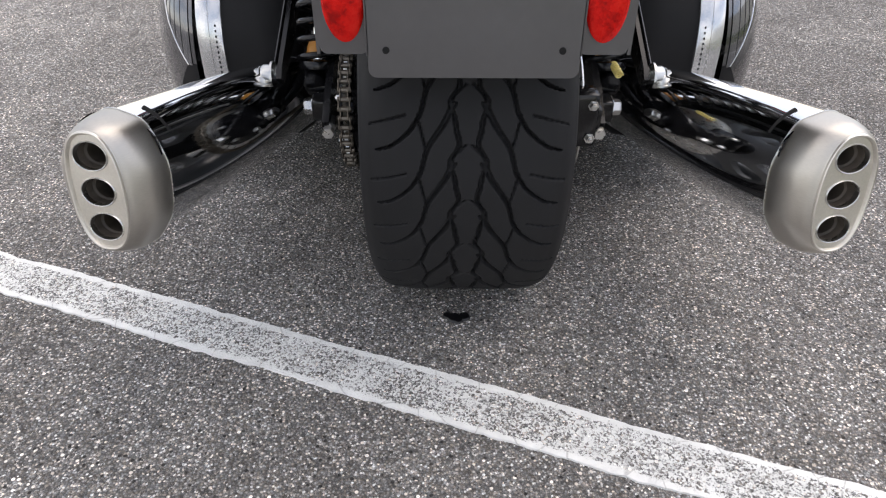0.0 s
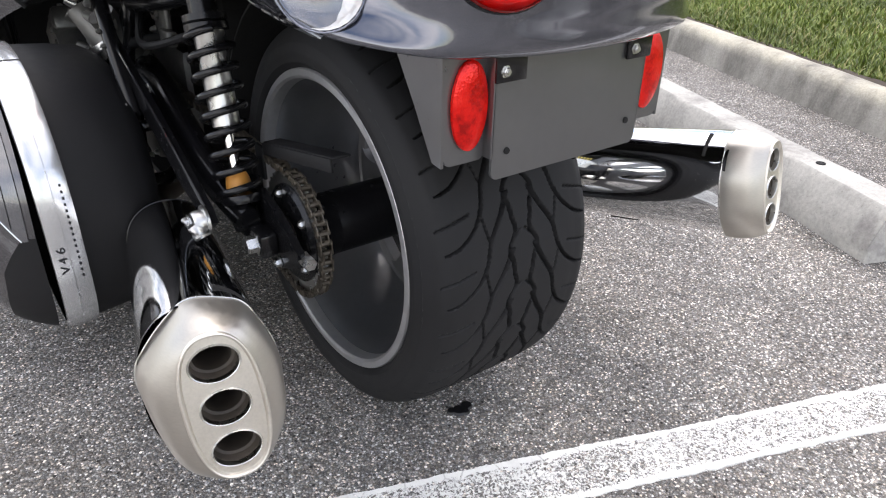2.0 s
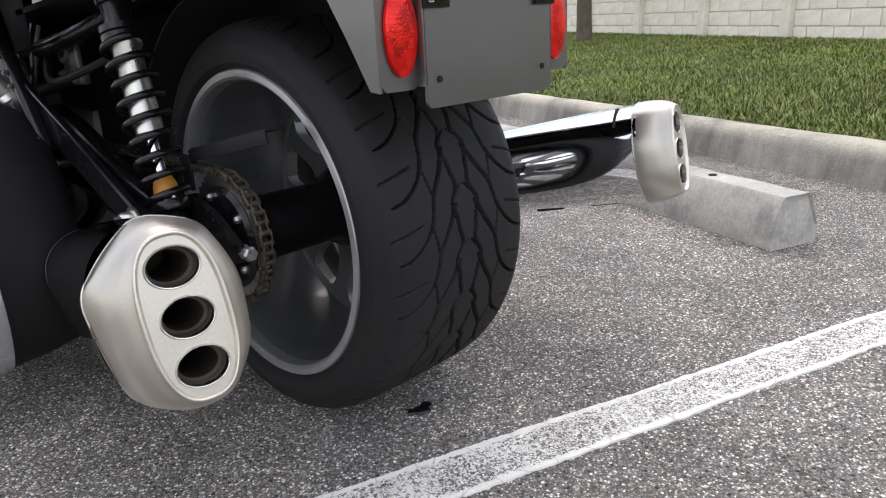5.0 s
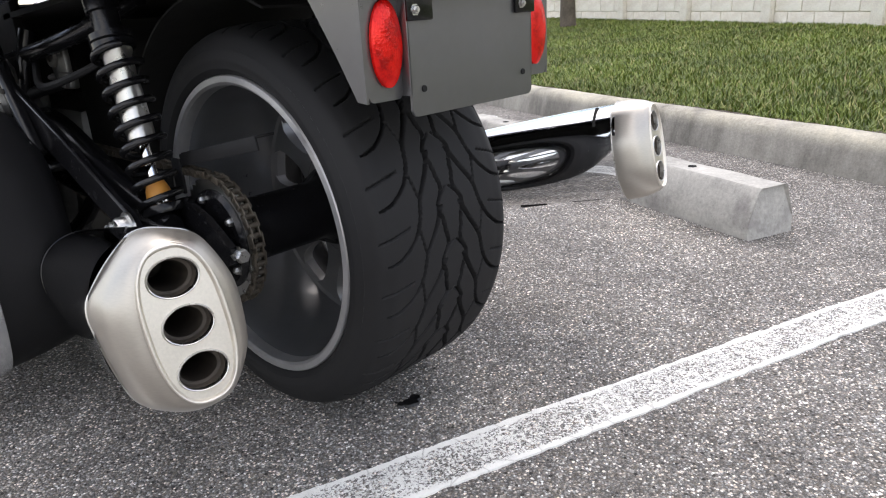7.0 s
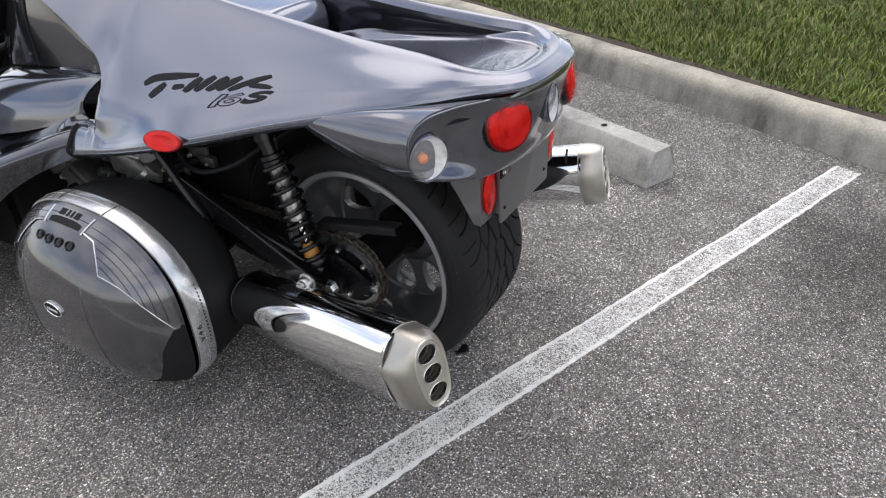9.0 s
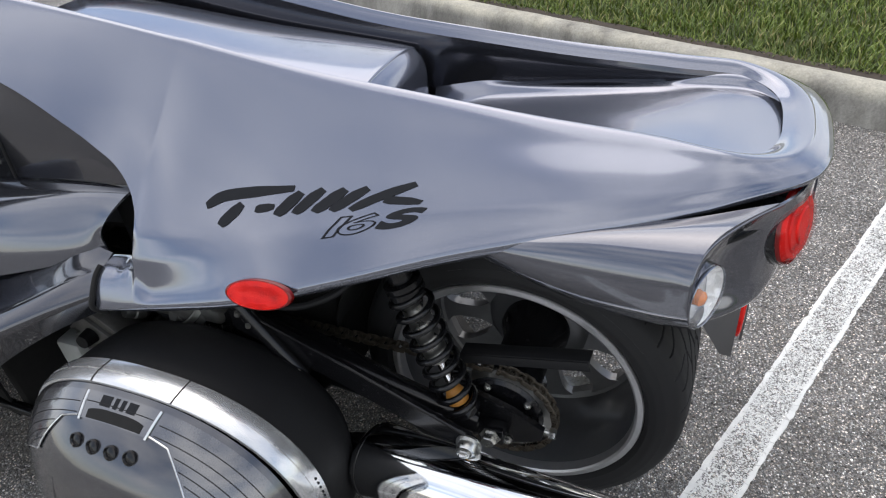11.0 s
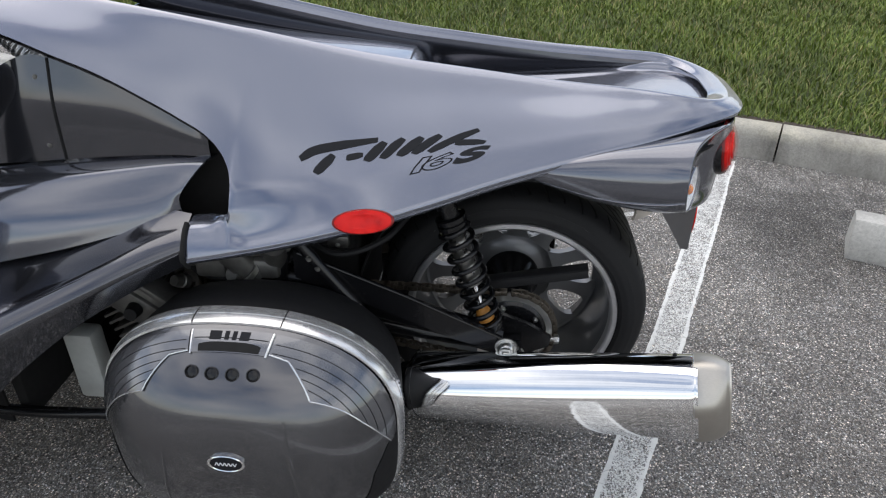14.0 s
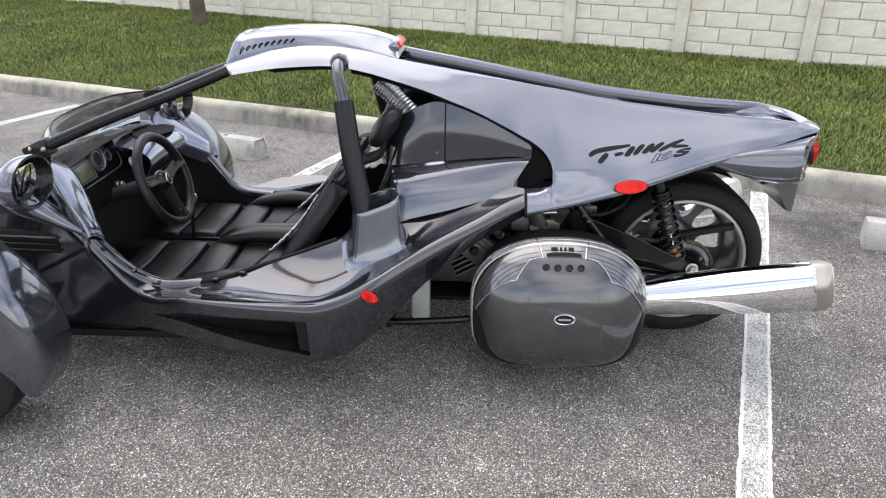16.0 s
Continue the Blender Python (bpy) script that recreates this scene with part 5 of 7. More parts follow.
def make_tail_fairing():
    """Bodywork under the cowl: a bullet-shaped side that ends in a sharp edge, and a scooped rear face for the lamps."""
    flank = [[(0.280, -0.12, 0.790), (0.294, -0.12, 0.790), (0.298, -0.12, 0.793), (0.298, -0.12, 0.794), (0.290, -0.12, 0.794), (0.270, -0.12, 0.780)],
             [(0.288, -0.20, 0.764), (0.308, -0.20, 0.768), (0.314, -0.20, 0.788), (0.309, -0.20, 0.806), (0.297, -0.20, 0.812), (0.275, -0.20, 0.800)],
             [(0.294, -0.30, 0.735), (0.318, -0.30, 0.745), (0.327, -0.30, 0.780), (0.317, -0.30, 0.816), (0.296, -0.30, 0.832), (0.268, -0.30, 0.830)],
             [(0.294, -0.40, 0.718), (0.323, -0.40, 0.735), (0.336, -0.40, 0.776), (0.323, -0.40, 0.824), (0.290, -0.405, 0.846), (0.250, -0.42, 0.850)],
             [(0.300, -0.462, 0.720), (0.329, -0.452, 0.742), (0.342, -0.446, 0.776), (0.331, -0.447, 0.826), (0.287, -0.470, 0.857), (0.210, -0.535, 0.868)]]
    rear = [[(0.331, -0.447, 0.826), (0.340, -0.446, 0.800), (0.342, -0.446, 0.776), (0.338, -0.449, 0.755), (0.322, -0.454, 0.734), (0.318, -0.42, 0.736)],
            [(0.300, -0.462, 0.851), (0.298, -0.458, 0.815), (0.297, -0.456, 0.776), (0.296, -0.458, 0.745), (0.292, -0.466, 0.717), (0.288, -0.42, 0.722)],
            [(0.252, -0.498, 0.863), (0.250, -0.480, 0.822), (0.248, -0.476, 0.780), (0.247, -0.482, 0.742), (0.245, -0.502, 0.706), (0.24, -0.45, 0.712)],
            [(0.205, -0.540, 0.868), (0.205, -0.534, 0.840), (0.205, -0.528, 0.790), (0.205, -0.524, 0.742), (0.200, -0.530, 0.699), (0.20, -0.48, 0.705)],
            [(0.153, -0.566, 0.865), (0.153, -0.568, 0.850), (0.153, -0.566, 0.800), (0.153, -0.556, 0.742), (0.150, -0.545, 0.696), (0.15, -0.49, 0.702)],
            [(0.080, -0.582, 0.866), (0.080, -0.585, 0.850), (0.080, -0.583, 0.800), (0.080, -0.570, 0.742), (0.080, -0.556, 0.693), (0.08, -0.50, 0.700)],
            [(0.000, -0.587, 0.866), (0.000, -0.591, 0.850), (0.000, -0.588, 0.800), (0.000, -0.575, 0.742), (0.000, -0.560, 0.692), (0.0, -0.505, 0.699)]]
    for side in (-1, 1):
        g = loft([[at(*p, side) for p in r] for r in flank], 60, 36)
        part("fairing_side", shell(g if side == 1 else g[:, ::-1], 0.004), PAINT_HALF_SHADED, vehicle, "grey metallic bullet-shaped fairing side", 50)
    # near-black sheet added so the gap under the cowl shows as shade
    part("gap_shade_sheet", shell(np.array([[at(q * w, y, z, 1) for q in (-1, -0.5, 0, 0.5, 1)] for y, w, z in ((-0.08, 0.27, 0.795), (-0.2, 0.268, 0.812), (-0.3, 0.258, 0.826), (-0.40, 0.268, 0.818), (-0.455, 0.268, 0.822), (-0.50, 0.238, 0.834), (-0.545, 0.185, 0.842), (-0.572, 0.10, 0.848))]), 0.004), VOID, vehicle, "near-black sheet in place of shade under the cowl")
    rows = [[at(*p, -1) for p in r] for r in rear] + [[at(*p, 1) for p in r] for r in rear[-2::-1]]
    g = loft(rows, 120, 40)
    part("tail_fairing", shell(g[:, ::-1], 0.004), PAINT_HALF_SHADED, vehicle, "grey metallic scooped lamp panel", 50)
    for side in (-1, 1):
        part("fairing_edge", tube([at(*p, side) for p in ((0.300, -0.462, 0.720), (0.329, -0.452, 0.742), (0.342, -0.446, 0.776), (0.331, -0.447, 0.826), (0.300, -0.462, 0.851), (0.252, -0.498, 0.863), (0.205, -0.540, 0.868))], 0.0022, 8, 40), PAINT_HALF_SHADED, vehicle)


def make_lamp(u, y, z, side, r, oval, direction, lens, name, label, seat=0.012):
    d = np.array(direction, float)
    d[0] *= side
    c = at(u, y, z, side) - d / np.linalg.norm(d) * 0.002
    lamp = part(name, lathe([(r * 1.04, -0.022), (r * 1.04, 0.000), (r * 1.03, 0.002), (r * 1.0, 0.003), (r * 0.98, 0.0)], c, d, 40, oval), BLACK if lens is RED_LENS else PAINT, vehicle, label)
    if lens is RED_LENS:
        part("reflector", lathe([(r * 0.97, 0.002), (r * 0.93, seat * 0.35), (r * 0.84, seat * 0.75), (r * 0.72, seat * 0.85), (r * 0.70, seat * 1.0), (r * 0.48, seat * 1.10), (r * 0.46, seat * 1.25), (r * 0.24, seat * 1.3), (0.006, seat * 1.35), (0, seat * 1.4)], c, d, 40, oval), RED_PRISMS, lamp, "ribbed red reflector", 12)
        red = part("lens", lathe([(r, 0.0), (r * 0.97, seat * 0.5), (r * 0.86, seat)] + [(r * (0.84 - 0.05 * k), seat * (1.0 + 0.75 * (1 - (0.84 - 0.05 * k) ** 2 / 0.74))) for k in range(1, 16)] + [(0, seat * 1.75)], c, d, 56, oval), RED_LENS, lamp, "glossy red lens", 85)
        red.visible_shadow = False
        part("lens_rim", lathe([(r * 1.01, 0.003), (r * 1.005, 0.0065), (r * 0.975, 0.0085), (r * 0.965, 0.007)], c, d, 56, oval), DARK_RED, lamp, "dark red lens rim")
    else:
        part("reflector", lathe([(r * 0.985, 0.004), (r * 0.85, -0.002), (r * 0.7, -0.006), (r * 0.5, -0.009), (r * 0.3, -0.011), (0.004, -0.012)], c, d, 26, oval), REFLECTOR, lamp, "faceted silver reflector", 1)
        part("bezel", lathe([(r * 1.045, 0.0062), (r * 1.02, 0.0072), (r * 1.0, 0.0065), (r * 0.985, 0.0)], c, d, 40, oval), PAINT, lamp)
        if r > 0.03:
            part("bulb", lathe([(0.010, -0.02), (0.0115, -0.008), (0.0105, 0.0), (0.006, 0.004), (0, 0.005)], c + np.array([side * 0.013, 0, 0.004]), d, 18), AMBER, lamp, "amber bulb")
        glass = part("lens", lathe([(r, 0.0), (r * 0.96, seat * 0.5), (r * 0.8, seat), (r * 0.5, seat * 1.4), (0, seat * 1.6), (0, seat * 1.6 - 0.002), (r * 0.5, seat * 1.4 - 0.002), (r * 0.8, seat - 0.002), (r * 0.94, seat * 0.4)], c, d, 40, oval), CLEAR_LENS, lamp, "clear ribbed lens")
        glass.visible_shadow = False


def make_plate_bracket():
    """Bent grey sheet under the lamps, with reflectors and a stepped middle plate."""
    def sheet(u0, u1, z0, z1, y):
        r = 0.010
        pts = [(u0, z1)] + [(u0 + r - r * math.cos(t), z0 + r - r * math.sin(t)) for t in np.linspace(0, math.pi / 2, 6)] + [(u1 - r + r * math.sin(t), z0 + r - r * math.cos(t)) for t in np.linspace(0, math.pi / 2, 6)] + [(u1, z1)]
        return prism(pts, Matrix.Translation((CX, y + 0.002, 0)) @ Matrix(((1, 0, 0, 0), (0, 0, -1, 0), (0, 1, 0, 0), (0, 0, 0, 1))), 0.004)
    mid = part("plate_bracket", sheet(-0.127, 0.127, 0.546, 0.725, -0.530), BRACKET, vehicle, "grey painted number plate bracket")
    for side in (-1, 1):
        x0, x1 = (0.127, 0.186) if side == 1 else (-0.186, -0.127)
        wing = part("wing_plate", sheet(x0, x1, 0.570, 0.73, -0.515), BRACKET, mid)
        part("step", box((CX + side * 0.127, -0.5225, 0.648), (0.004, 0.019, 0.150), 0.001), BRACKET, mid)
        m = Matrix.Translation(at(0.186, 0, 0, side)) @ Matrix(((0, 0, side, 0), (1, 0, 0, 0), (0, 1, 0, 0), (0, 0, 0, 1)))
        part("side_flap", prism([(-0.517, 0.570), (-0.517, 0.73), (-0.395, 0.73), (-0.425, 0.69), (-0.465, 0.63), (-0.500, 0.572)], m, 0.004), BRACKET, mid)
        part("reflector", lathe([(0.0255, 0.0), (0.0253, 0.004), (0.0225, 0.007), (0.012, 0.0085), (0, 0.009)], at(0.1535, -0.518, 0.638, side), (0, -1, 0), 40, 2.05), RED_PRISMS, mid, "long red oval reflector")
        part("plate_hole", lathe([(0, 0.0025), (0.004, 0.0025), (0.0045, 0)], at(0.105, -0.5315, 0.580, side), (0, -1, 0), 14), VOID, mid)
        bracket = part("lamp_bracket", box(at(0.108, -0.535, 0.688, side), (0.045, 0.005, 0.05), 0.002), BLACK, mid, "black corner bracket")
        for dx, dz in ((0.012, 0.010), (-0.01, -0.012)):
            part("bracket_bolt", bolt(at(0.108 + dx * side, -0.538, 0.688 + dz, side), (0, -1, 0), 0.0055, 0.004), STEEL, bracket)
    # arched near-black sheet, added for the shade over the tyre
    arch = []
    for a in np.linspace(68, 175, 21):
        t = math.radians(a)
        arch.append([(CX + u, AXLE[1] - 0.385 * math.cos(t), AXLE[2] + 0.385 * math.sin(t)) for u in (-0.165, -0.1, 0, 0.1, 0.165)])
    part("arch_shade_sheet", shell(np.array(arch), 0.004), VOID, vehicle, "near-black arched sheet added as shade over the tyre")


def make_marker(u, y, z, side, length, height, direction, name, label):
    c = at(u, y, z, side)
    d = Vector((direction[0] * side, direction[1], direction[2]))
    n = d.normalized()
    along = Vector((0, 1, direction[3])).normalized()
    along = (along - n * along.dot(n)).normalized()
    third = n.cross(along)
    m = Matrix.Translation(c) @ Matrix(((along.x, third.x, n.x, 0), (along.y, third.y, n.y, 0), (along.z, third.z, n.z, 0), (0, 0, 0, 1)))
    rows = []
    for q, h in ((1.04, -0.006), (1.04, 0.002), (1.0, 0.003), (0.97, 0.005), (0.85, 0.008), (0.5, 0.0105), (0.001, 0.011)):
        rows.append([(length / 2 * q * math.cos(a), height / 2 * q * math.sin(a), h) for a in np.linspace(0, 2 * np.pi, 36, endpoint=False)])
    base = []
    for q, h in ((1.06, -0.006), (1.06, 0.0015), (1.03, 0.0028), (0.97, 0.0032), (0.95, 0.0022), (0.6, 0.0030), (0.55, 0.0022), (0.001, 0.0028)):
        base.append([(length / 2 * q * math.cos(a), height / 2 * q * math.sin(a), h) for a in np.linspace(0, 2 * np.pi, 36, endpoint=False)])
    lamp = part(name, moved(skin(np.array(base[:4]), True), m), DARK_RED, vehicle, label)
    part("reflector", moved(skin(np.array(base[3:]), True), m), RED_PRISMS, lamp)
    part("lens", moved(skin(np.array(rows[2:]), True), m), RED_LENS, lamp, "glossy red lens").visible_shadow = False


def make_sill():
    """Flank from the seam behind the engine intake forward to the nose, left and right."""
    # (y, rim, crease, foot): a hollow deck from the cockpit rim to a crease, and a flank below it
    secs = [(0.525, (0.378, 0.706), (0.459, 0.672), (0.437, 0.622)), (0.60, (0.368, 0.712), (0.498, 0.648), (0.470, 0.592)), (0.68, (0.35, 0.700), (0.542, 0.620), (0.505, 0.552)),
            (0.87, (0.36, 0.655), (0.630, 0.542), (0.575, 0.415)), (1.03, (0.42, 0.600), (0.704, 0.462), (0.63, 0.255)),
            (1.13, (0.425, 0.550), (0.725, 0.412), (0.675, 0.190)), (1.22, (0.440, 0.507), (0.734, 0.386), (0.697, 0.165)),
            (1.33, (0.448, 0.465), (0.734, 0.385), (0.700, 0.172)), (1.45, (0.460, 0.422), (0.728, 0.388), (0.700, 0.185)),
            (1.58, (0.477, 0.380), (0.712, 0.390), (0.688, 0.200)), (1.70, (0.503, 0.358), (0.682, 0.386), (0.660, 0.215)),
            (1.89, (0.535, 0.385), (0.612, 0.372), (0.590, 0.215)), (2.06, (0.555, 0.572), (0.588, 0.560), (0.57, 0.215)),
            (2.18, (0.52, 0.668), (0.572, 0.675), (0.565, 0.215)), (2.30, (0.49, 0.715), (0.555, 0.735), (0.55, 0.22)),
            (2.45, (0.44, 0.680), (0.525, 0.690), (0.52, 0.22)), (2.65, (0.35, 0.625), (0.455, 0.600), (0.43, 0.22)), (3.00, (0.10, 0.45), (0.17, 0.42), (0.12, 0.24))]
    scoop_top = curve((1.20, 0.10), (1.262, 0.08), (1.5, 0.10), (1.70, 0.18), (1.84, 0.32))
    scoop_low = curve((1.20, 0.94), (1.262, 0.90), (1.5, 0.72), (1.70, 0.52), (1.84, 0.36))

    def blend(a, b, n, sag=0.0):
        k = np.linspace(0, 1, n)[:, None]
        return a + (b - a) * k + np.array([0.0, -sag]) * 4 * k * (1 - k)

    def sill_row(y):
        ys = [s[0] for s in secs]
        rim, edge, foot = (np.array([curve(*zip(ys, [s[q][0] for s in secs]))(y), curve(*zip(ys, [s[q][1] for s in secs]))(y)]) for q in (1, 2, 3))
        sag = curve((0.525, 0.0), (0.8, 0.022), (1.1, 0.034), (1.4, 0.030), (1.6, 0.020), (1.8, 0.006), (2.0, 0.0), (3.0, 0.0))(y)
        e = 0.034
        d1 = (rim - edge) / np.linalg.norm(rim - edge)
        d2 = (foot - edge) / np.linalg.norm(foot - edge)
        wide = curve((0.525, 0.052), (0.87, 0.052), (1.1, e), (3.0, e))(y)
        p1, p2 = edge + d1 * min(wide, 0.55 * np.linalg.norm(rim - edge)), edge + d2 * min(e, 0.3 * np.linalg.norm(foot - edge))
        k = np.linspace(0, 1, 7)[1:-1, None]
        round_edge = (1 - k) ** 2 * p1 + 2 * k * (1 - k) * edge + k ** 2 * p2
        a, b = p2 + (foot - p2) * scoop_top(y), p2 + (foot - p2) * scoop_low(y)
        return np.vstack([blend(rim, p1, 16, sag), round_edge, blend(p2, a, 4), blend(a, b, 9)[1:], blend(b, foot, 5)[1:]])

    stations = np.concatenate([np.linspace(0.525, 1.25, 60), np.linspace(1.262, 1.84, 60), np.linspace(1.85, 3.0, 60)])
    flank = [sill_row(y) for y in stations]
    for side in (-1, 1):
        g = np.array([[at(u, y, z, side) for u, z in r] for y, r in zip(stations, flank)])

        def keep(i, j, right=side == 1):
            j = 35 - j if right else j
            return not (60 <= i < 119 and 24 <= j < 32)
        part("side_sill", shell(g[:, ::-1] if side == 1 else g, 0.006, keep=keep), PAINT_DARK_SHADED, vehicle, "grey metallic side body with shade put into its paint", 50)
        # scoop let into the flank: flush at its front, deep at its rear mouth
        rows = []
        for y, r in zip(stations[60:120], flank[60:120]):
            a, b = r[24], r[32]
            d = np.array([-0.115 * ((1.84 - y) / 0.578) ** 1.2 - 0.003, 0.0])
            m = (a + b) / 2 + d * 0.9 + np.array([0, 0.35 * (a[1] - b[1]) * 0.5])
            rows.append([at(u, y, z, side) for u, z in (a, a + d * 0.6, m, m + (b + d - m) * 0.5, b + d, b)])
        g = np.array(rows)
        g = np.array([np.vstack([q[i] + (q[i + 1] - q[i]) * np.linspace(0, 1, 4)[:-1, None] for i in range(5)] + [q[-1:]]) for q in g])
        part("scoop_duct", shell(g if side == -1 else g[:, ::-1], -0.004), BLACK, vehicle, "dark side scoop duct", 30)
        # near-black sheet puts the mouth's shade into colour
        mouth = np.array([[at(u, y, z, side) for u, z in (r[24] + (0.004, -0.004), (r[24] + r[32]) / 2 + (-0.004, 0), r[32] + (-0.004, 0.004))] for y, r in zip((1.266, 1.285, 1.305), (flank[60], flank[62], flank[65]))])
        mouth[:, :, 0] -= side * 0.018
        part("scoop_mouth", shell(mouth, 0.003), VOID, vehicle, "near-black sheet for shade in the rear scoop mouth")
        # louvred vent in the nose
        vent = part("nose_vent", box(at(0.552, 2.27, 0.535, side), (0.03, 0.25, 0.085), 0.012, pose(0, 0, 0, 0, 0, side * 4)), VOID, vehicle, "black louvred nose vent")
        for k in range(3):
            part("vent_slat", box(at(0.566, 2.27, 0.512 + 0.023 * k, side), (0.02, 0.235, 0.006), 0.002, pose(0, 0, 0, 0, side * 25, side * 4)), BLACK, vent)
        # rubber seam between the cowl and the flank
        seam = [at(u, 0.522, z, side) for u, z in ((0.412, 0.703), (0.43, 0.692), (0.452, 0.664), (0.460, 0.645), (0.44, 0.618))]
        part("seam", tube(seam, 0.005, 8, 20), VOID, vehicle)
        make_marker(0.704, 1.046, 0.425, side, 0.062, 0.034, (1, -0.15, 0.25, 0.55), "side_marker", "small red side marker lamp")
        make_marker(0.434, 0.163, 0.737, side, 0.112, 0.046, (1, -0.05, 0.45, -0.10), "rear_marker", "long red oval side marker lamp")
        # shoulder over the engine, the panel above it and the cone round the roll bar
        sh = [(0.548, [(0.285, 0.800), (0.318, 0.796), (0.352, 0.764), (0.362, 0.725), (0.364, 0.672)]),
              (0.60, [(0.285, 0.797), (0.330, 0.785), (0.365, 0.745), (0.383, 0.715), (0.393, 0.684)]),
              (0.78, [(0.285, 0.780), (0.345, 0.762), (0.390, 0.720), (0.412, 0.682), (0.425, 0.638)]),
              (0.95, [(0.290, 0.755), (0.360, 0.735), (0.408, 0.692), (0.430, 0.645), (0.443, 0.598)]),
              (1.01, [(0.290, 0.740), (0.36, 0.715), (0.40, 0.665), (0.43, 0.61), (0.45, 0.56)]),
              (1.04, [(0.28, 0.70), (0.33, 0.68), (0.37, 0.64), (0.40, 0.60), (0.42, 0.56)])]
        back = [(0.285, 0.492, 0.800), (0.320, 0.505, 0.796), (0.354, 0.533, 0.764), (0.367, 0.552, 0.730), (0.369, 0.545, 0.690)]
        g = loft([[at(*q, side) for q in back]] + [[at(u, y, z, side) for u, z in s] for y, s in sh[1:]], 50, 30)
        part("engine_shoulder", shell(g if side == -1 else g[:, ::-1], 0.005), PAINT_HALF_SHADED, vehicle, "bulged grey shoulder panel", 60)
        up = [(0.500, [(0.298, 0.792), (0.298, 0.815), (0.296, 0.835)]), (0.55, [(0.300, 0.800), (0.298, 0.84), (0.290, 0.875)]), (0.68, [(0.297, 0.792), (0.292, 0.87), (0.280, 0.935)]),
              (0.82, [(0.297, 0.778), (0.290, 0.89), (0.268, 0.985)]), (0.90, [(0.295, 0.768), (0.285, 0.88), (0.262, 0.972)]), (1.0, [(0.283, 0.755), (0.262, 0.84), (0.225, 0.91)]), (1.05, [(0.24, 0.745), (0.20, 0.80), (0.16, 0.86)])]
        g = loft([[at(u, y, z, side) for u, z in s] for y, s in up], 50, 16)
        part("engine_side_panel", shell(g if side == -1 else g[:, ::-1], 0.004), PAINT_DARK_SHADED, vehicle, "grey engine side panel with screws, paint darkened for shade", 60)
        cut = min(range(len(g)), key=lambda k: abs(g[k][8][1] - 0.815))
        line = np.array(g[cut]) + np.array([side * 0.0050, 0, 0])
        part("panel_seam", tube(list(line), 0.0028, 6, 24), VOID, vehicle)
        for k in (2, 12):
            part("panel_screw", bolt(line[k] + np.array([side * -0.001, 0.030, 0]), (side, 0, 0.15), 0.0042, 0.002), ENGINE, vehicle)
        # dark turned-in lip along the arch
        lip = []
        for y in np.concatenate([np.linspace(0.436, 0.50, 12), np.linspace(0.52, 1.15, 30)]):
            u = ARCH_U(y)
            z = RAIL_Z(y) + SLOPE(y) * (u - RAIL_U(y))
            lip.append([at(u + q, y, z + d, side) for q, d in ((-0.003, -0.004), (-0.009, -0.012), (-0.020, -0.019))])
        part("arch_lip", shell(np.array(lip), 0.003), BLACK, vehicle, "black turned-in lip along the cowl arch")
        # near-black slab added for the shade behind the intake
        part("intake_shade_slab", box(at(0.27, 0.50, 0.72, side), (0.02, 0.20, 0.22), 0.005), VOID, vehicle)
        def cone(z, c_u, c_y, ru, ry, drop, rise):
            ring = []
            for a in np.linspace(0, 2 * np.pi, 40, endpoint=False):
                c, q = math.cos(a), math.sin(a)
                f = (abs(c) ** 3.2 + abs(q) ** 3.2) ** (-1 / 3.2)
                du, dy = ru * f * c, ry * f * q
                ring.append(at(c_u + du, c_y + dy - 0.25 * du, z - drop * du - rise * dy, side))
            return ring
        g = loft([cone(0.512, 0.498, 1.045, 0.098, 0.125, 0.60, 0.22), cone(0.530, 0.493, 1.047, 0.080, 0.106, 0.58, 0.25), cone(0.552, 0.488, 1.050, 0.070, 0.094, 0.45, 0.3), cone(0.60, 0.484, 1.050, 0.062, 0.087, 0.28, 0.35),
                  cone(0.676, 0.478, 1.047, 0.057, 0.081, 0.15, 0.42), cone(0.680, 0.478, 1.047, 0.050, 0.074, 0.15, 0.42), cone(0.64, 0.478, 1.047, 0.048, 0.072, 0.15, 0.42)], 44, 80, True)
        part("roll_bar_cone", skin(g, True), PAINT, vehicle, "faceted grey collar at the foot of the roll bar", 60)
        # front fender and wheel
        make_front_wheel(side)


def make_front_wheel(side):
    cy, cz, cu = 2.43, 0.305, 0.87
    c = at(cu, cy, cz, side)
    tyre = part("front_tyre", lathe([(0.215, -0.10), (0.235, -0.108), (0.27, -0.112), (0.298, -0.10), (0.303, -0.06), (0.305, 0.0), (0.303, 0.06), (0.298, 0.10), (0.27, 0.112), (0.235, 0.108), (0.215, 0.10)], c, X_AXIS, 64), RUBBER, vehicle, "black front tyre")
    part("rim", lathe([(0.215, -0.10), (0.20, -0.085), (0.195, 0.0), (0.20, 0.085), (0.215, 0.10)], c, X_AXIS, 48), RIM_GREY, tyre)
    for k in range(5):
        m = Matrix.Translation(c) @ pose(0, 0, 0, k * 72)
        part("spoke", moved(tube([(side * 0.04, 0.0, 0), (side * 0.05, 0.10, 0), (side * 0.055, 0.20, 0)], [0.03, 0.02, 0.024], 8, 6), m), ALLOY, tyre)
    rows = []
    for a in np.linspace(-24, 150, 40):
        t = math.radians(a)
        r = 0.375
        edge = min(1.0, (a + 24) / 26 + 0.28, (150 - a) / 26 + 0.28)
        sec = []
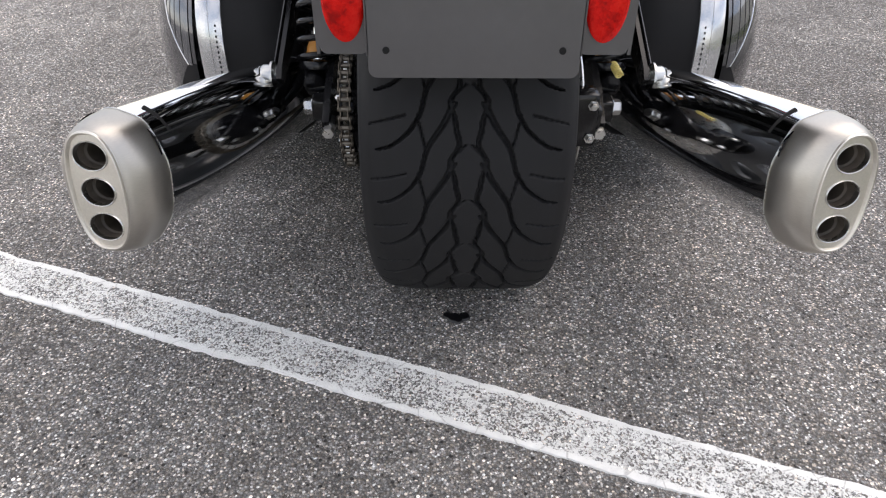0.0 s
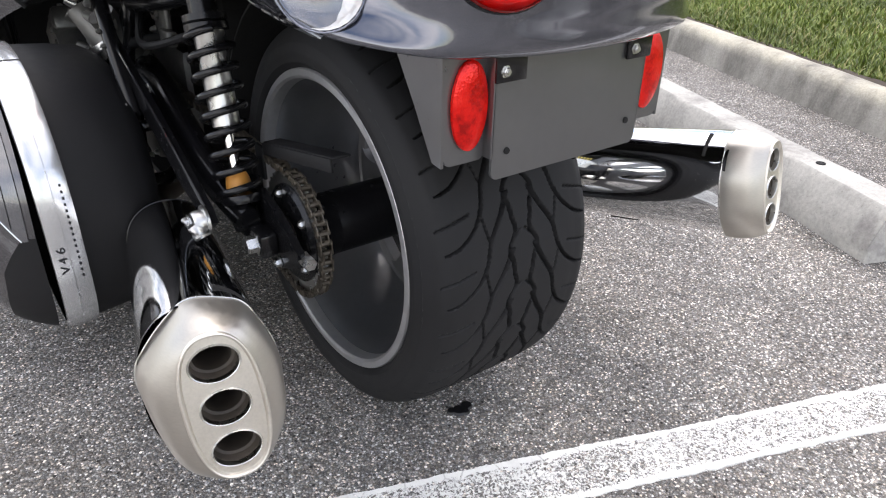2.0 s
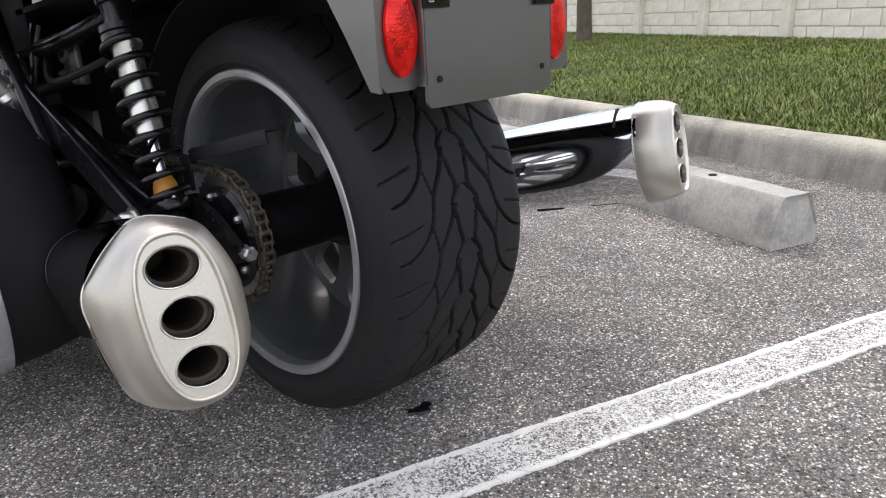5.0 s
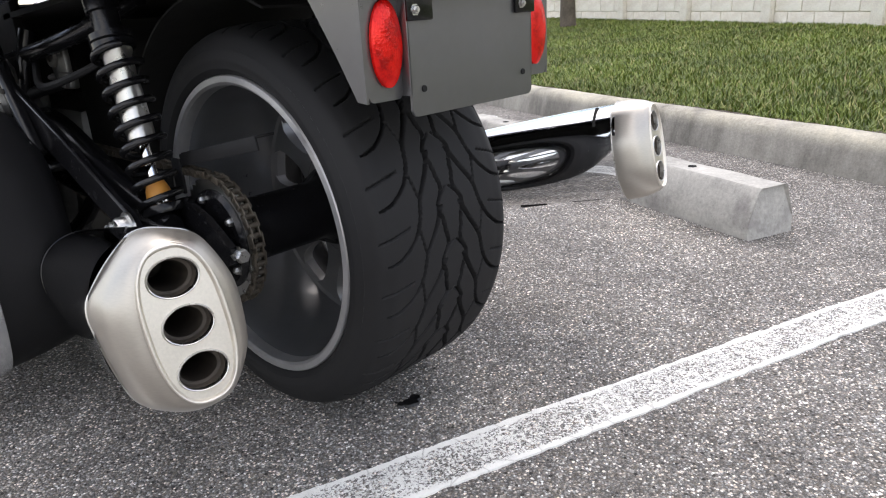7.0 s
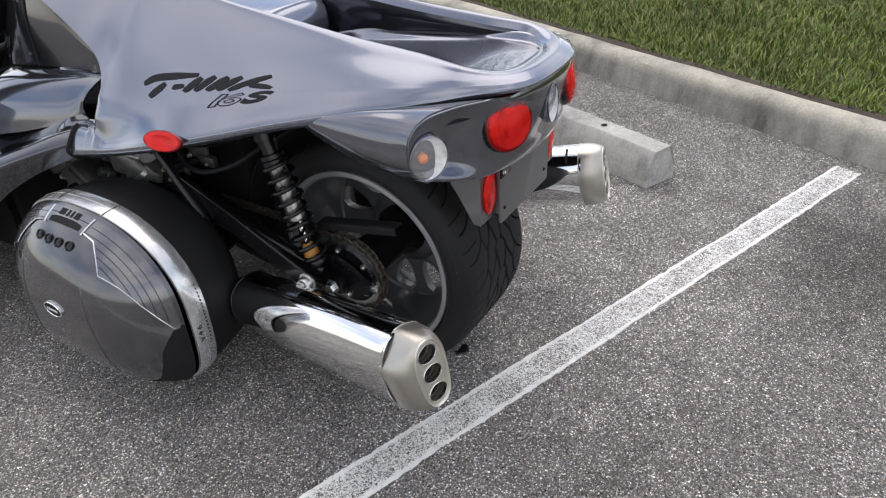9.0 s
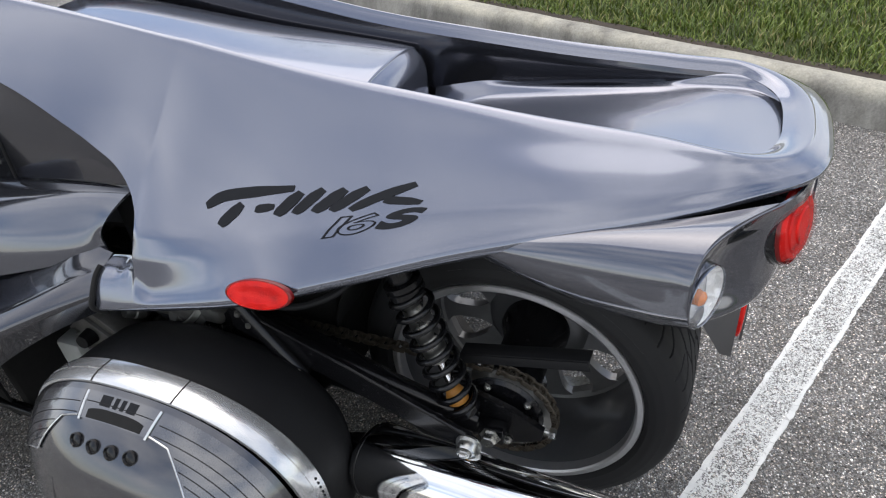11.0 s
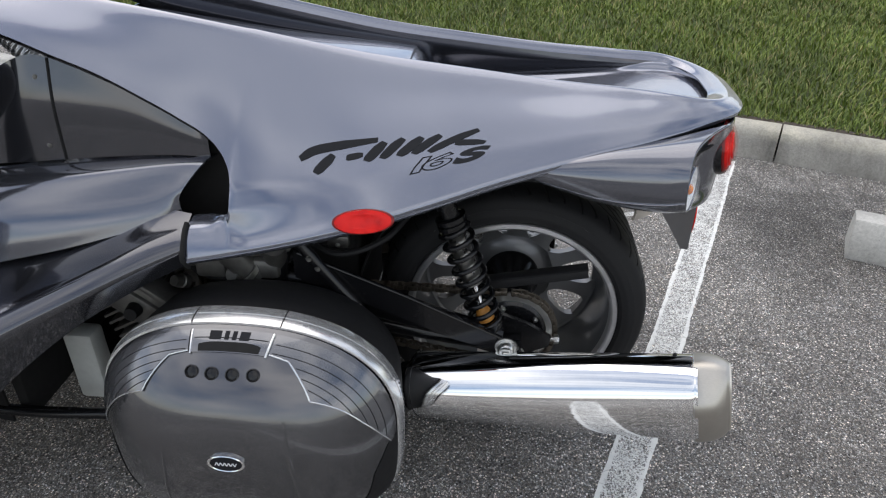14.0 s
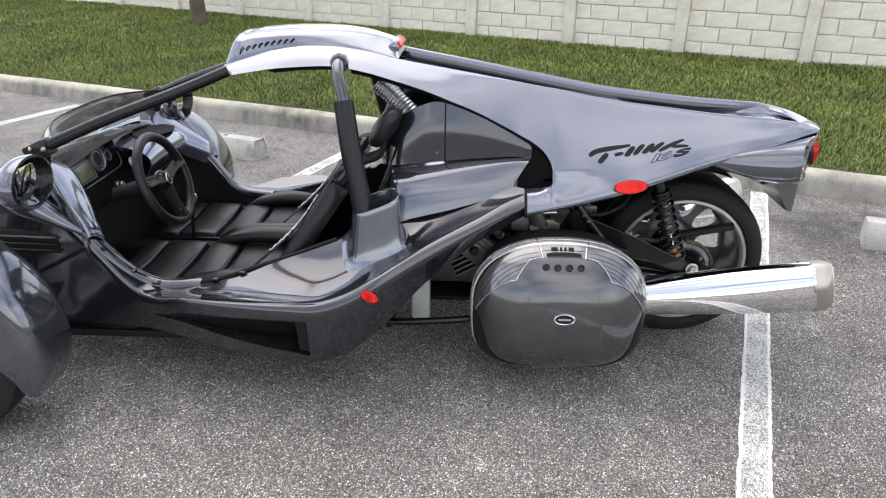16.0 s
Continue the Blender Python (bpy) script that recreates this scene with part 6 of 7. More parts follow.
        for q, dr in ((-1.02, -0.13), (-1, -0.05), (-0.92, -0.012), (-0.7, 0.008), (-0.3, 0.016), (0.3, 0.016), (0.7, 0.008), (0.92, -0.012), (1, -0.05), (1.02, -0.13)):
            sec.append(at(cu + q * 0.118 * (0.8 + 0.2 * edge), cy - (r + dr * edge) * math.cos(t), cz + 0.015 + (r + dr * edge) * math.sin(t), side))
        rows.append(sec)
    g = loft(rows, 70, 30)
    part("front_fender", shell(g if side == -1 else g[:, ::-1], 0.005), PAINT_HALF_SHADED, vehicle, "rounded grey front fender", 60)
    for k in (35, 80):
        t = math.radians(k)
        part("fender_stay", tube([at(cu, cy - 0.36 * math.cos(t), cz + 0.36 * math.sin(t), side), at(0.72, cy - 0.3 * math.cos(t), cz + 0.25 * math.sin(t), side), at(0.62, cy - 0.05, cz + 0.05, side)], 0.009, 8, 10), BLACK, vehicle)
    for z0, z1 in ((0.22, 0.24), (0.42, 0.44)):
        part("suspension_arm", tube([at(0.80, cy, z0, side), at(0.52, cy - 0.12, z1, side)], 0.013, 10), BLACK, vehicle)
        part("suspension_arm", tube([at(0.80, cy, z0, side), at(0.52, cy + 0.16, z1, side)], 0.013, 10), BLACK, vehicle)


def make_roof():
    """Raised spine between the two arms of the cowl, with the high stop lamp at its tail."""
    top = curve((1.00, 1.165), (1.05, 1.182), (1.12, 1.200), (1.22, 1.213), (1.34, 1.216), (1.47, 1.211), (1.57, 1.196), (1.61, 1.178), (1.632, 1.118))
    slim = curve((1.00, 0.150), (1.06, 0.140), (1.12, 0.085), (1.22, 0.02), (1.3, 0.0), (1.64, 0.0))
    rows = []
    for y, h in [(0.992, 0.0), (0.997, 0.35), (1.006, 0.8)] + [(q, 1.0) for q in np.linspace(1.02, 1.57, 14)] + [(1.595, 1.0), (1.615, 1.0), (1.632, 1.0)]:
        ru, rz = RAIL_U(y), RAIL_Z(y)
        rise = (top(y) - rz) * h
        n = slim(y) * 0.35
        half = [(ru - 0.002, rz - 0.020), (ru - 0.006, rz - 0.002), (ru - 0.016 - 0.3 * n, rz + 0.28 * rise), (ru - 0.042 - 0.9 * n, rz + 0.74 * rise), (ru - 0.082 - 0.6 * n, rz + 0.95 * rise), (0.035, rz + rise)]
        rows.append([at(u, y, z, -1) for u, z in half] + [at(u, y, z, 1) for u, z in half[::-1]])
    roof = part("roof", shell(loft(rows, 90, 75)[:, ::-1], 0.006), PAINT, vehicle, "grey metallic roof panel with raised spine", 60)
    part("roof_lining", shell(np.array([[at(q * ARCH_U(y) * 0.93, y, RAIL_Z(y) + SLOPE(y) * (ARCH_U(y) - RAIL_U(y)) + 0.002, 1) for q in (-1, -0.5, 0, 0.5, 1)] for y in np.linspace(1.16, 1.62, 8)]), 0.012), BLACK_MATT, roof, "black padded roof lining")
    part("roof_pad", capped(np.array([[at(q, y, RAIL_Z(y) + SLOPE(y) * (ARCH_U(y) - RAIL_U(y)) + dz, -1) for q, dz in ((-0.2, -0.004), (-0.19, -0.004 - d), (0.0, -0.008 - d), (0.21, -0.004 - d), (0.225, -0.004))] for y, d in ((1.15, 0.002), (1.18, 0.012), (1.34, 0.016), (1.44, 0.018), (1.47, 0.004))])), BLACK_MATT, roof, "black roof padding", 60)
    part("stop_lamp", box((CX, 1.000, 1.158), (0.185, 0.024, 0.026), 0.008, pose(0, 0, 0, -35)), RED_PRISMS, roof, "red high stop lamp")
    part("stop_lamp_housing", box((CX, 1.014, 1.153), (0.215, 0.036, 0.040), 0.012, pose(0, 0, 0, -35)), PAINT, roof)
    for side in (-1, 1):
        for k in range(9):
            y = 1.57 - 0.024 * k
            u, z = RAIL_U(y) - 0.0155, RAIL_Z(y) + 0.40 * (top(y) - RAIL_Z(y))
            lean = 0.010 if k else 0.018
            part("script_bar", tube([at(u + 0.004, y + 0.006, z - lean, side), at(u, y, z, side), at(u - 0.004, y - 0.008, z + lean * 0.5, side)], 0.0022, 6, 8), DECAL, roof, "dark slanted script bar" if k == 0 else "")


make_cowl()
make_decals()
make_tail_fairing()
for side in (-1, 1):
    make_lamp(0.298, -0.463, 0.770, side, 0.043, 1.05, (0.44, -0.90, 0.03), CLEAR_LENS, "turn_signal", "clear round turn signal")
    make_lamp(0.146, -0.560, 0.803, side, 0.061, 0.96, (0.34, -0.93, 0.16), RED_LENS, "tail_lamp", "large round red tail lamp", 0.017)
make_lamp(0.0, -0.590, 0.800, 1, 0.027, 1.6, (0, -1, 0.05), CLEAR_LENS, "reversing_lamp", "small clear oval lamp", 0.008)
make_plate_bracket()
make_sill()
make_roof()


# ---------------------------------------------------------------- side cases
CASE_Y, CASE_Z, CASE_W, CASE_H = 0.396, 0.329, 0.308, 0.247


def case_edge(t, rho=1.0):
    """Outline of the case at angle t: arched above, flatter and squarer below."""
    c, s = math.cos(t), math.sin(t)
    n = 2.35 if s > 0 else 3.8
    r = (abs(c) ** n + abs(s) ** n) ** (-1 / n)
    return r * c * rho, r * s * rho * (0.965 if s > 0 else 1.0)


def case_point(t, rho, side, lift=0.0):
    """A place on the domed lid; rho is 1 at its edge and 0 in the middle."""
    a, b = case_edge(t, rho)
    u = 0.546 + 0.152 * max(0.0, 1 - rho ** 3.0) ** 0.75 + lift
    # the lid leans back a little towards its top
    return at(u - 0.012 * max(0, b), CASE_Y + a * CASE_W, CASE_Z + b * CASE_H, side)


def make_side_case(side):
    e = thing("side_case", at(0.52, CASE_Y, CASE_Z - CASE_H, side), "dark grey hard side case with silver band beside the engine", "luggage case", "side cases on the vehicle")
    n = 96
    ts = np.linspace(0, 2 * np.pi, n, endpoint=False)

    def ring(u, q):
        return [at(u, CASE_Y + case_edge(t, q)[0] * CASE_W, CASE_Z + case_edge(t, q)[1] * CASE_H, side) for t in ts]
    back = np.array([ring(0.345, 0.001), ring(0.345, 0.80), ring(0.350, 0.87), ring(0.375, 0.93), ring(0.43, 0.965), ring(0.490, 0.985), ring(0.520, 1.000), ring(0.543, 0.996), ring(0.545, 0.980)])
    part("back_shell", skin(back, True), BLACK_MATT, e, "black plastic back shell", 50)
    # silver band over the top and both ends, open underneath
    arc = np.radians(np.linspace(-50, 230, 120))
    prof = ((0.494, 0.992), (0.495, 1.008), (0.500, 1.013), (0.518, 1.0175), (0.538, 1.014), (0.547, 1.002), (0.548, 0.984))
    band = np.array([[at(u, CASE_Y + case_edge(t, q)[0] * CASE_W, CASE_Z + case_edge(t, q)[1] * CASE_H, side) for u, q in prof] for t in arc])
    part("band", shell(band if side == 1 else band[:, ::-1], 0.003), SILVER_BAND, e, "silver plastic band round the case", 30)
    groove = [at(0.521, CASE_Y + case_edge(t, 1.0172)[0] * CASE_W, CASE_Z + case_edge(t, 1.0172)[1] * CASE_H, side) for t in arc[::2]]
    part("band_groove", tube(groove, 0.0010, 6), HOSE_GREY, e)
    for t in (math.radians(106), math.radians(74)):
        g = [at(u, CASE_Y + case_edge(t, q)[0] * CASE_W, CASE_Z + case_edge(t, q)[1] * CASE_H, side) for u, q in ((0.495, 1.009), (0.506, 1.0155), (0.520, 1.0185), (0.538, 1.015), (0.547, 1.003))]
        part("band_joint", tube(g, 0.0012, 6, 10), VOID, e)
    lid = np.array([[case_point(t, r, side) for t in ts] for r in (0.985, 0.975, 0.96, 0.94, 0.91, 0.87, 0.82, 0.75, 0.66, 0.55, 0.42, 0.28, 0.14, 0.001)])
    part("lid", skin(lid, True), CASE_PAINT, e, "domed dark grey lid", 70)
    # black lower corners, cut off from the lid by a clean line
    for inner in (((181, 0.955), (190, 0.905), (198, 0.865), (215, 0.845), (237, 0.860), (252, 0.915), (262, 0.980)), ((-82, 0.980), (-72, 0.915), (-57, 0.860), (-35, 0.845), (-18, 0.865), (-10, 0.905), (-1, 0.955))):
        xs, fs = zip(*inner)
        g = np.array([[case_point(math.radians(a), 0.988 + (np.interp(a, xs, fs) - 0.988) * k, side, 0.0022) for k in np.linspace(0, 1, 14)] for a in np.linspace(xs[0], xs[-1], 50)])
        part("lower_corner", skin(g), BLACK_MATT, e, "black lower corner of the lid", 60)
    # smoked striped lenses at both upper corners
    for inner in (((106, 0.895), (114, 0.885), (131, 0.750), (144, 0.800), (159, 0.850), (171, 0.905), (182, 0.958)), ((-2, 0.958), (9, 0.905), (21, 0.850), (36, 0.800), (49, 0.750), (66, 0.885), (74, 0.895))):
        xs, fs = zip(*inner)
        a0, a1 = xs[0], xs[-1]

        def f(a):
            return float(np.interp(a, xs, fs))
        g = np.array([[case_point(math.radians(a), 0.974 + (f(a) - 0.974) * k, side, 0.0035) for k in np.linspace(0, 1, 14)] for a in np.linspace(a0, a1, 77)])
        lens = part("corner_lens", skin(g), SMOKE, e, "smoked striped corner lens", 70)
        for k in range(1, 6):
            rho = 0.974 - 0.036 * k
            arc_l = [a for a in np.linspace(a0 + 1, a1 - 1, 90) if f(a) < rho - 0.006]
            if len(arc_l) > 3:
                part("lens_rib", tube([case_point(math.radians(a), rho, side, 0.0034) for a in arc_l], 0.0009, 6), BLACK_MATT, lens)
        part("lens_edge", tube([case_point(math.radians(a), f(a), side, 0.0040) for a in np.linspace(a0, a1, 77)], 0.0016, 6), SILVER_BAND, lens)
    # catch panel with recess and plain badge bars
    g = np.array([[case_point(math.radians(a), r, side, 0.003) for r in np.linspace(0.974, 0.885, 12)] for a in np.linspace(75, 105, 18)])
    catch = part("catch_panel", skin(g), SMOKE, e, "dark smoked catch panel", 70)
    for a in (75, 105):
        part("catch_edge", tube([case_point(math.radians(a), r, side, 0.004) for r in np.linspace(0.974, 0.88, 8)], 0.0022, 6), SILVER_BAND, catch)
    part("catch_rib", tube([case_point(math.radians(a), 0.945, side, 0.0034) for a in np.linspace(76, 104, 16)], 0.0009, 6), BLACK_MATT, catch)
    # grip recess: its shade painted as a near-black patch on the panel
    g = np.array([[case_point(math.radians(a), r, side, 0.0045) for r in np.linspace(0.931 - 0.010 * (abs(a - 90) / 12) ** 4, 0.892, 6)] for a in np.linspace(78, 102, 24)])
    part("grip_recess", skin(g), VOID, catch, "near-black patch in place of the shaded grip recess")
    for a, w in ((84.0, 2.2), (88.3, 0.8), (91.2, 0.8), (95.0, 1.8)):
        g = np.array([[case_point(math.radians(x), r, side, 0.0048) for r in (0.971, 0.940)] for x in np.linspace(a - w, a + w, 4)])
        part("badge_bar", skin(g), DECAL, catch, "plain dark badge bar")
    for k in (-1.5, -0.5, 0.5, 1.5):
        p = np.array([k * 0.122 + 0.012, 0.752])
        t = math.atan2(p[1], p[0])
        rr = math.hypot(*p) / math.hypot(*case_edge(t))
        c = case_point(t, rr, side, 0.002)
        nrm = (side * 0.8, k * 0.05, 0.60)
        part("stud", lathe([(0.0125, -0.002), (0.0125, 0.002), (0.0105, 0.003), (0.009, 0.0), (0.004, 0.001), (0, 0.0015)], c, nrm, 20), BLACK, e, "round dark stud")
    # oval emblem
    c = case_point(0, 0.001, side, 0.0)
    c[1] -= 0.004
    c[2] += 0.026
    em = part("emblem", lathe([(0.021, -0.006), (0.021, 0.003), (0.0195, 0.004), (0.018, 0.003)], c, (side, 0, 0.03), 36, 1.0), CHROME, e, "chrome oval emblem")
    v = em.data
    for q in v.vertices:
        q.co.y = c[1] * S + (q.co.y - c[1] * S) * 1.72
        q.co.z = c[2] * S + (q.co.z - c[2] * S) * 0.95
    f = part("emblem_face", lathe([(0.018, 0.0028), (0, 0.0034)], c, (side, 0, 0.03), 36), DECAL, em)
    for q in f.data.vertices:
        q.co.y = c[1] * S + (q.co.y - c[1] * S) * 1.72
        q.co.z = c[2] * S + (q.co.z - c[2] * S) * 0.95
    part("emblem_script", tube([c + np.array([side * 0.004, k * 0.008, 0.0035 * math.sin(k * 6.5)]) for k in np.linspace(-2.6, 2.6, 60)], 0.0010, 6), LIGHT_DECAL, em)
    # softly raised ribs on the lid
    for k in (-1, 1):
        pts = []
        for z in np.linspace(0.46, -0.55, 14):
            p = np.array([k * (0.36 + 0.10 * (0.46 - z)), z])
            t = math.atan2(p[1], p[0])
            pts.append(case_point(t, math.hypot(*p) / math.hypot(*case_edge(t)), side, -0.0035))
        part("lid_rib", tube(pts, [0.004, 0.0055, 0.0055, 0.004], 10), CASE_PAINT, e)
    # model mark on the band
    for ch, k in (("V", 0), ("4", 1), ("6", 2)):
        cu = bpy.data.curves.new("band_mark", "FONT")
        cu.body, cu.size = ch, 0.032
        tmp = bpy.data.objects.new("band_mark", cu)
        me = bpy.data.meshes.new_from_object(tmp)
        pts = []
        for q in me.vertices:
            t = math.radians(197 - 4.2 * k) - (q.co.x) * 3.1
            a, b = case_edge(t, 1.0195)
            pts.append(at(0.525 + q.co.y * 0.62, CASE_Y + a * CASE_W, CASE_Z + b * CASE_H, side))
        part("band_mark", (np.array(pts), [tuple(p.vertices) for p in me.polygons]), DECAL, e)
        bpy.data.objects.remove(tmp)
    for k in range(16):
        t = math.radians(199 - k * 2.5)
        a, b = case_edge(t, 1.0175)
        part("band_dash", box(at(0.507, CASE_Y + a * CASE_W, CASE_Z + b * CASE_H, side), (0.003, 0.0015, 0.0045)), DECAL, e)
    # rack that carries the case
    part("case_rack", join(tube([at(0.30, 0.22, 0.44, side), at(0.35, 0.24, 0.44, side), at(0.352, 0.40, 0.45, side), at(0.352, 0.56, 0.44, side), at(0.30, 0.58, 0.44, side)], 0.011, 10, 24),
                           tube([at(0.30, 0.26, 0.24, side), at(0.352, 0.28, 0.25, side), at(0.352, 0.52, 0.25, side), at(0.30, 0.54, 0.24, side)], 0.011, 10, 20)), BLACK, vehicle)


# ---------------------------------------------------------------- engine and frame
def make_engine():
    eng = part("engine", join(box((CX, 0.70, 0.36), (0.34, 0.42, 0.30), 0.03), box((CX, 0.56, 0.30), (0.42, 0.20, 0.18), 0.025)), ENGINE, vehicle, "cast alloy motorcycle engine")
    for side in (-1, 1):
        def p(u, y, z):
            return at(u, y, z, side)
        tilt = pose(0, 0, 0, -28)
        for k in range(7):
            m = Matrix.Translation(p(0.29, 0.72, 0.43)) @ tilt
            part("fin", moved(box((0, 0, -0.06 + k * 0.02), (0.13, 0.17 - 0.004 * k, 0.007), 0.002), m), ENGINE, eng)
        m = Matrix.Translation(p(0.30, 0.72, 0.44)) @ tilt
        part("cylinder_head", moved(join(box((0, 0.0, 0.10), (0.15, 0.16, 0.055), 0.012), box((0, -0.04, 0.04), (0.12, 0.05, 0.09), 0.01)), m), ENGINE, eng)
        for dx, dy in ((0.05, 0.055), (0.05, -0.055), (-0.04, 0.055), (-0.04, -0.055)):
            part("head_bolt", moved(bolt((side * dx, dy, 0.128), (0, 0, 1), 0.009), m), STEEL, eng)
        part("throttle_body", join(lathe([(0.0, 0.05), (0.028, 0.05), (0.03, 0.045), (0.03, -0.04), (0.036, -0.045), (0.036, -0.06), (0, -0.06)], p(0.33, 0.47, 0.575), (side * 0.4, 0.4, 0.9), 22), box(p(0.31, 0.53, 0.555), (0.06, 0.07, 0.06), 0.01)), ENGINE, eng)
        part("throttle_body", join(lathe([(0.0, 0.05), (0.026, 0.05), (0.026, -0.05), (0.033, -0.055), (0, -0.055)], p(0.31, 0.39, 0.575), (side * 0.5, -0.2, 0.8), 20), box(p(0.29, 0.43, 0.545), (0.08, 0.10, 0.05), 0.012)), ENGINE, eng)
        part("clutch_cover", lathe([(0, 0.05), (0.05, 0.05), (0.075, 0.042), (0.085, 0.03), (0.09, 0.0), (0.095, -0.01)], p(0.20, 0.58, 0.33), (side, 0, 0), 32), ENGINE, eng, "round alloy engine cover")
        for k in range(8):
            a = k * math.pi / 4
            part("cover_bolt", bolt(p(0.245, 0.58 + 0.078 * math.cos(a), 0.33 + 0.078 * math.sin(a)), (side, 0, 0), 0.006), STEEL, eng)
        # cover, ports and small fittings on the outer face of the engine
        m2 = Matrix.Translation(p(0.335, 0.70, 0.46)) @ pose(0, 0, 0, 38)
        part("valve_cover", moved(join(box((0, 0, 0), (0.07, 0.17, 0.10), 0.014), box((side * 0.03, 0.0, 0.0), (0.03, 0.11, 0.06), 0.010), box((side * 0.012, 0.0, 0.055), (0.06, 0.19, 0.014), 0.004)), m2), ENGINE, eng, "cast alloy valve cover")
        for dy, dz in ((-0.07, -0.035), (-0.07, 0.035), (0.07, -0.035), (0.07, 0.035)):
            part("cover_screw", moved(bolt((side * 0.036, dy, dz), (side, 0, 0), 0.008), m2), STEEL, eng)
        part("plug_cap", moved(lathe([(0.0, 0.03), (0.014, 0.03), (0.016, 0.02), (0.018, 0.0), (0.020, -0.01)], (side * 0.045, 0, 0), (side, 0, 0.2), 18), m2), BLACK_MATT, eng)
        for y, z, r, h in ((0.575, 0.565, 0.020, 0.05), (0.515, 0.595, 0.013, 0.06), (0.60, 0.50, 0.017, 0.04), (0.47, 0.525, 0.022, 0.035)):
            part("fitting", lathe([(0, h), (r * 0.7, h), (r * 0.8, h * 0.8), (r * 0.8, h * 0.5), (r, h * 0.45), (r, 0), (0, 0)], p(0.318, y, z), (side * 0.8, 0.3, 0.5), 16), STEEL if r < 0.015 else ENGINE, eng)
        part("fuel_rail", tube([p(0.335, 0.64, 0.585), p(0.345, 0.54, 0.60), p(0.345, 0.40, 0.605)], 0.010, 12, 12), STEEL, eng)
        part("clamp", lathe([(0.036, -0.007), (0.040, -0.006), (0.040, 0.006), (0.036, 0.007)], p(0.322, 0.462, 0.54), (side * 0.4, 0.4, 0.9), 22), STEEL, eng)
        # hoses and leads
        part("hose", tube([p(0.30, 0.62, 0.55), p(0.33, 0.50, 0.52), p(0.31, 0.40, 0.55), p(0.24, 0.30, 0.58)], 0.011, 10, 26), BLACK_MATT, eng)
        part("hose", tube([p(0.29, 0.80, 0.48), p(0.31, 0.70, 0.54), p(0.30, 0.60, 0.60), p(0.25, 0.52, 0.64)], 0.008, 8, 24), BLACK_MATT, eng)
        part("hose", tube([p(0.27, 0.36, 0.62), p(0.30, 0.26, 0.58), p(0.27, 0.16, 0.60), p(0.20, 0.10, 0.64)], 0.007, 8, 24), BLACK_MATT, eng)
        # frame tubes
        part("frame_tube", tube([p(0.27, 0.36, 0.68), p(0.30, 0.38, 0.55), p(0.30, 0.42, 0.40), p(0.29, 0.50, 0.22)], 0.016, 12, 20), BLACK, vehicle)
        part("frame_tube", tube([p(0.28, 0.98, 0.66), p(0.29, 0.78, 0.62), p(0.29, 0.50, 0.62), p(0.26, 0.20, 0.66), p(0.20, 0.02, 0.72)], 0.016, 12, 30), BLACK, vehicle)
        part("frame_tube", tube([p(0.43, 1.10, 0.175), p(0.435, 0.90, 0.182), p(0.42, 0.68, 0.195), p(0.36, 0.52, 0.21)], 0.014, 12, 18), BLACK, vehicle)
        part("frame_tube", tube([p(0.29, 0.50, 0.22), p(0.28, 0.30, 0.30), p(0.265, 0.20, 0.38)], 0.016, 12, 12), BLACK, vehicle)
        part("shock_mount", tube([p(0.258, 0.035, 0.72), p(0.20, 0.06, 0.78), p(0.12, 0.10, 0.80)], 0.018, 10, 10), BLACK, vehicle)
        for y, z in ((0.36, 0.60), (0.42, 0.46)):
            part("frame_bolt", bolt(p(0.318, y, z), (side, 0, 0), 0.008), STEEL, vehicle)
    part("coolant_tank", box(at(0.30, 0.905, 0.23, -1), (0.06, 0.075, 0.20), 0.012), CREAM, vehicle, "translucent white plastic coolant tank")
    # near-black fill, added as shade, closes the engine bay above and its far side
    part("bay_shade_sheet", shell(np.array([[at(q * w, y, z, 1) for q in (-1, -0.5, 0, 0.5, 1)] for y, z, w in ((-0.42, 0.715, 0.20), (-0.1, 0.745, 0.24), (0.2, 0.715, 0.28), (0.45, 0.70, 0.28), (0.75, 0.66, 0.27), (1.0, 0.64, 0.26))]), 0.01), VOID, vehicle)
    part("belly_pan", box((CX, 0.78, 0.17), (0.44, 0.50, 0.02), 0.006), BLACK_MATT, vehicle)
    part("bay_shade_block", box((CX, 0.37, 0.47), (0.30, 0.26, 0.44), 0.01), VOID, vehicle, "near-black block added to darken the engine bay")
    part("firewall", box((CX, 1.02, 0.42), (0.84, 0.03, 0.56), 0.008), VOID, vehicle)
    # guard over the chain run and rear caliper
    g0, g1 = np.array([CX - 0.205, -0.03, 0.447]), np.array([CX - 0.205, -0.315, 0.505])
    part("chain_guard", join(moved(box((0, -0.01, 0), (0.030, 0.245, 0.004), 0.001), Matrix.Translation((g0 + g1) / 2 + np.array([0.004, 0, 0.016])) @ pose(0, 0, 0, -11.5)),
                             moved(box((0, -0.01, 0), (0.004, 0.245, 0.020), 0.001), Matrix.Translation((g0 + g1) / 2 + np.array([-0.012, 0, 0.006])) @ pose(0, 0, 0, -11.5)),
                             box((CX - 0.215, -0.04, 0.43), (0.006, 0.03, 0.06), 0.002)), BLACK_MATT, vehicle, "black steel chain guard")
    cal = part("brake_caliper", join(box((CX + 0.20, -0.235, 0.36), (0.055, 0.05, 0.10), 0.01), box((CX + 0.225, -0.20, 0.36), (0.02, 0.10, 0.04), 0.006)), BLACK, vehicle, "black rear brake caliper")
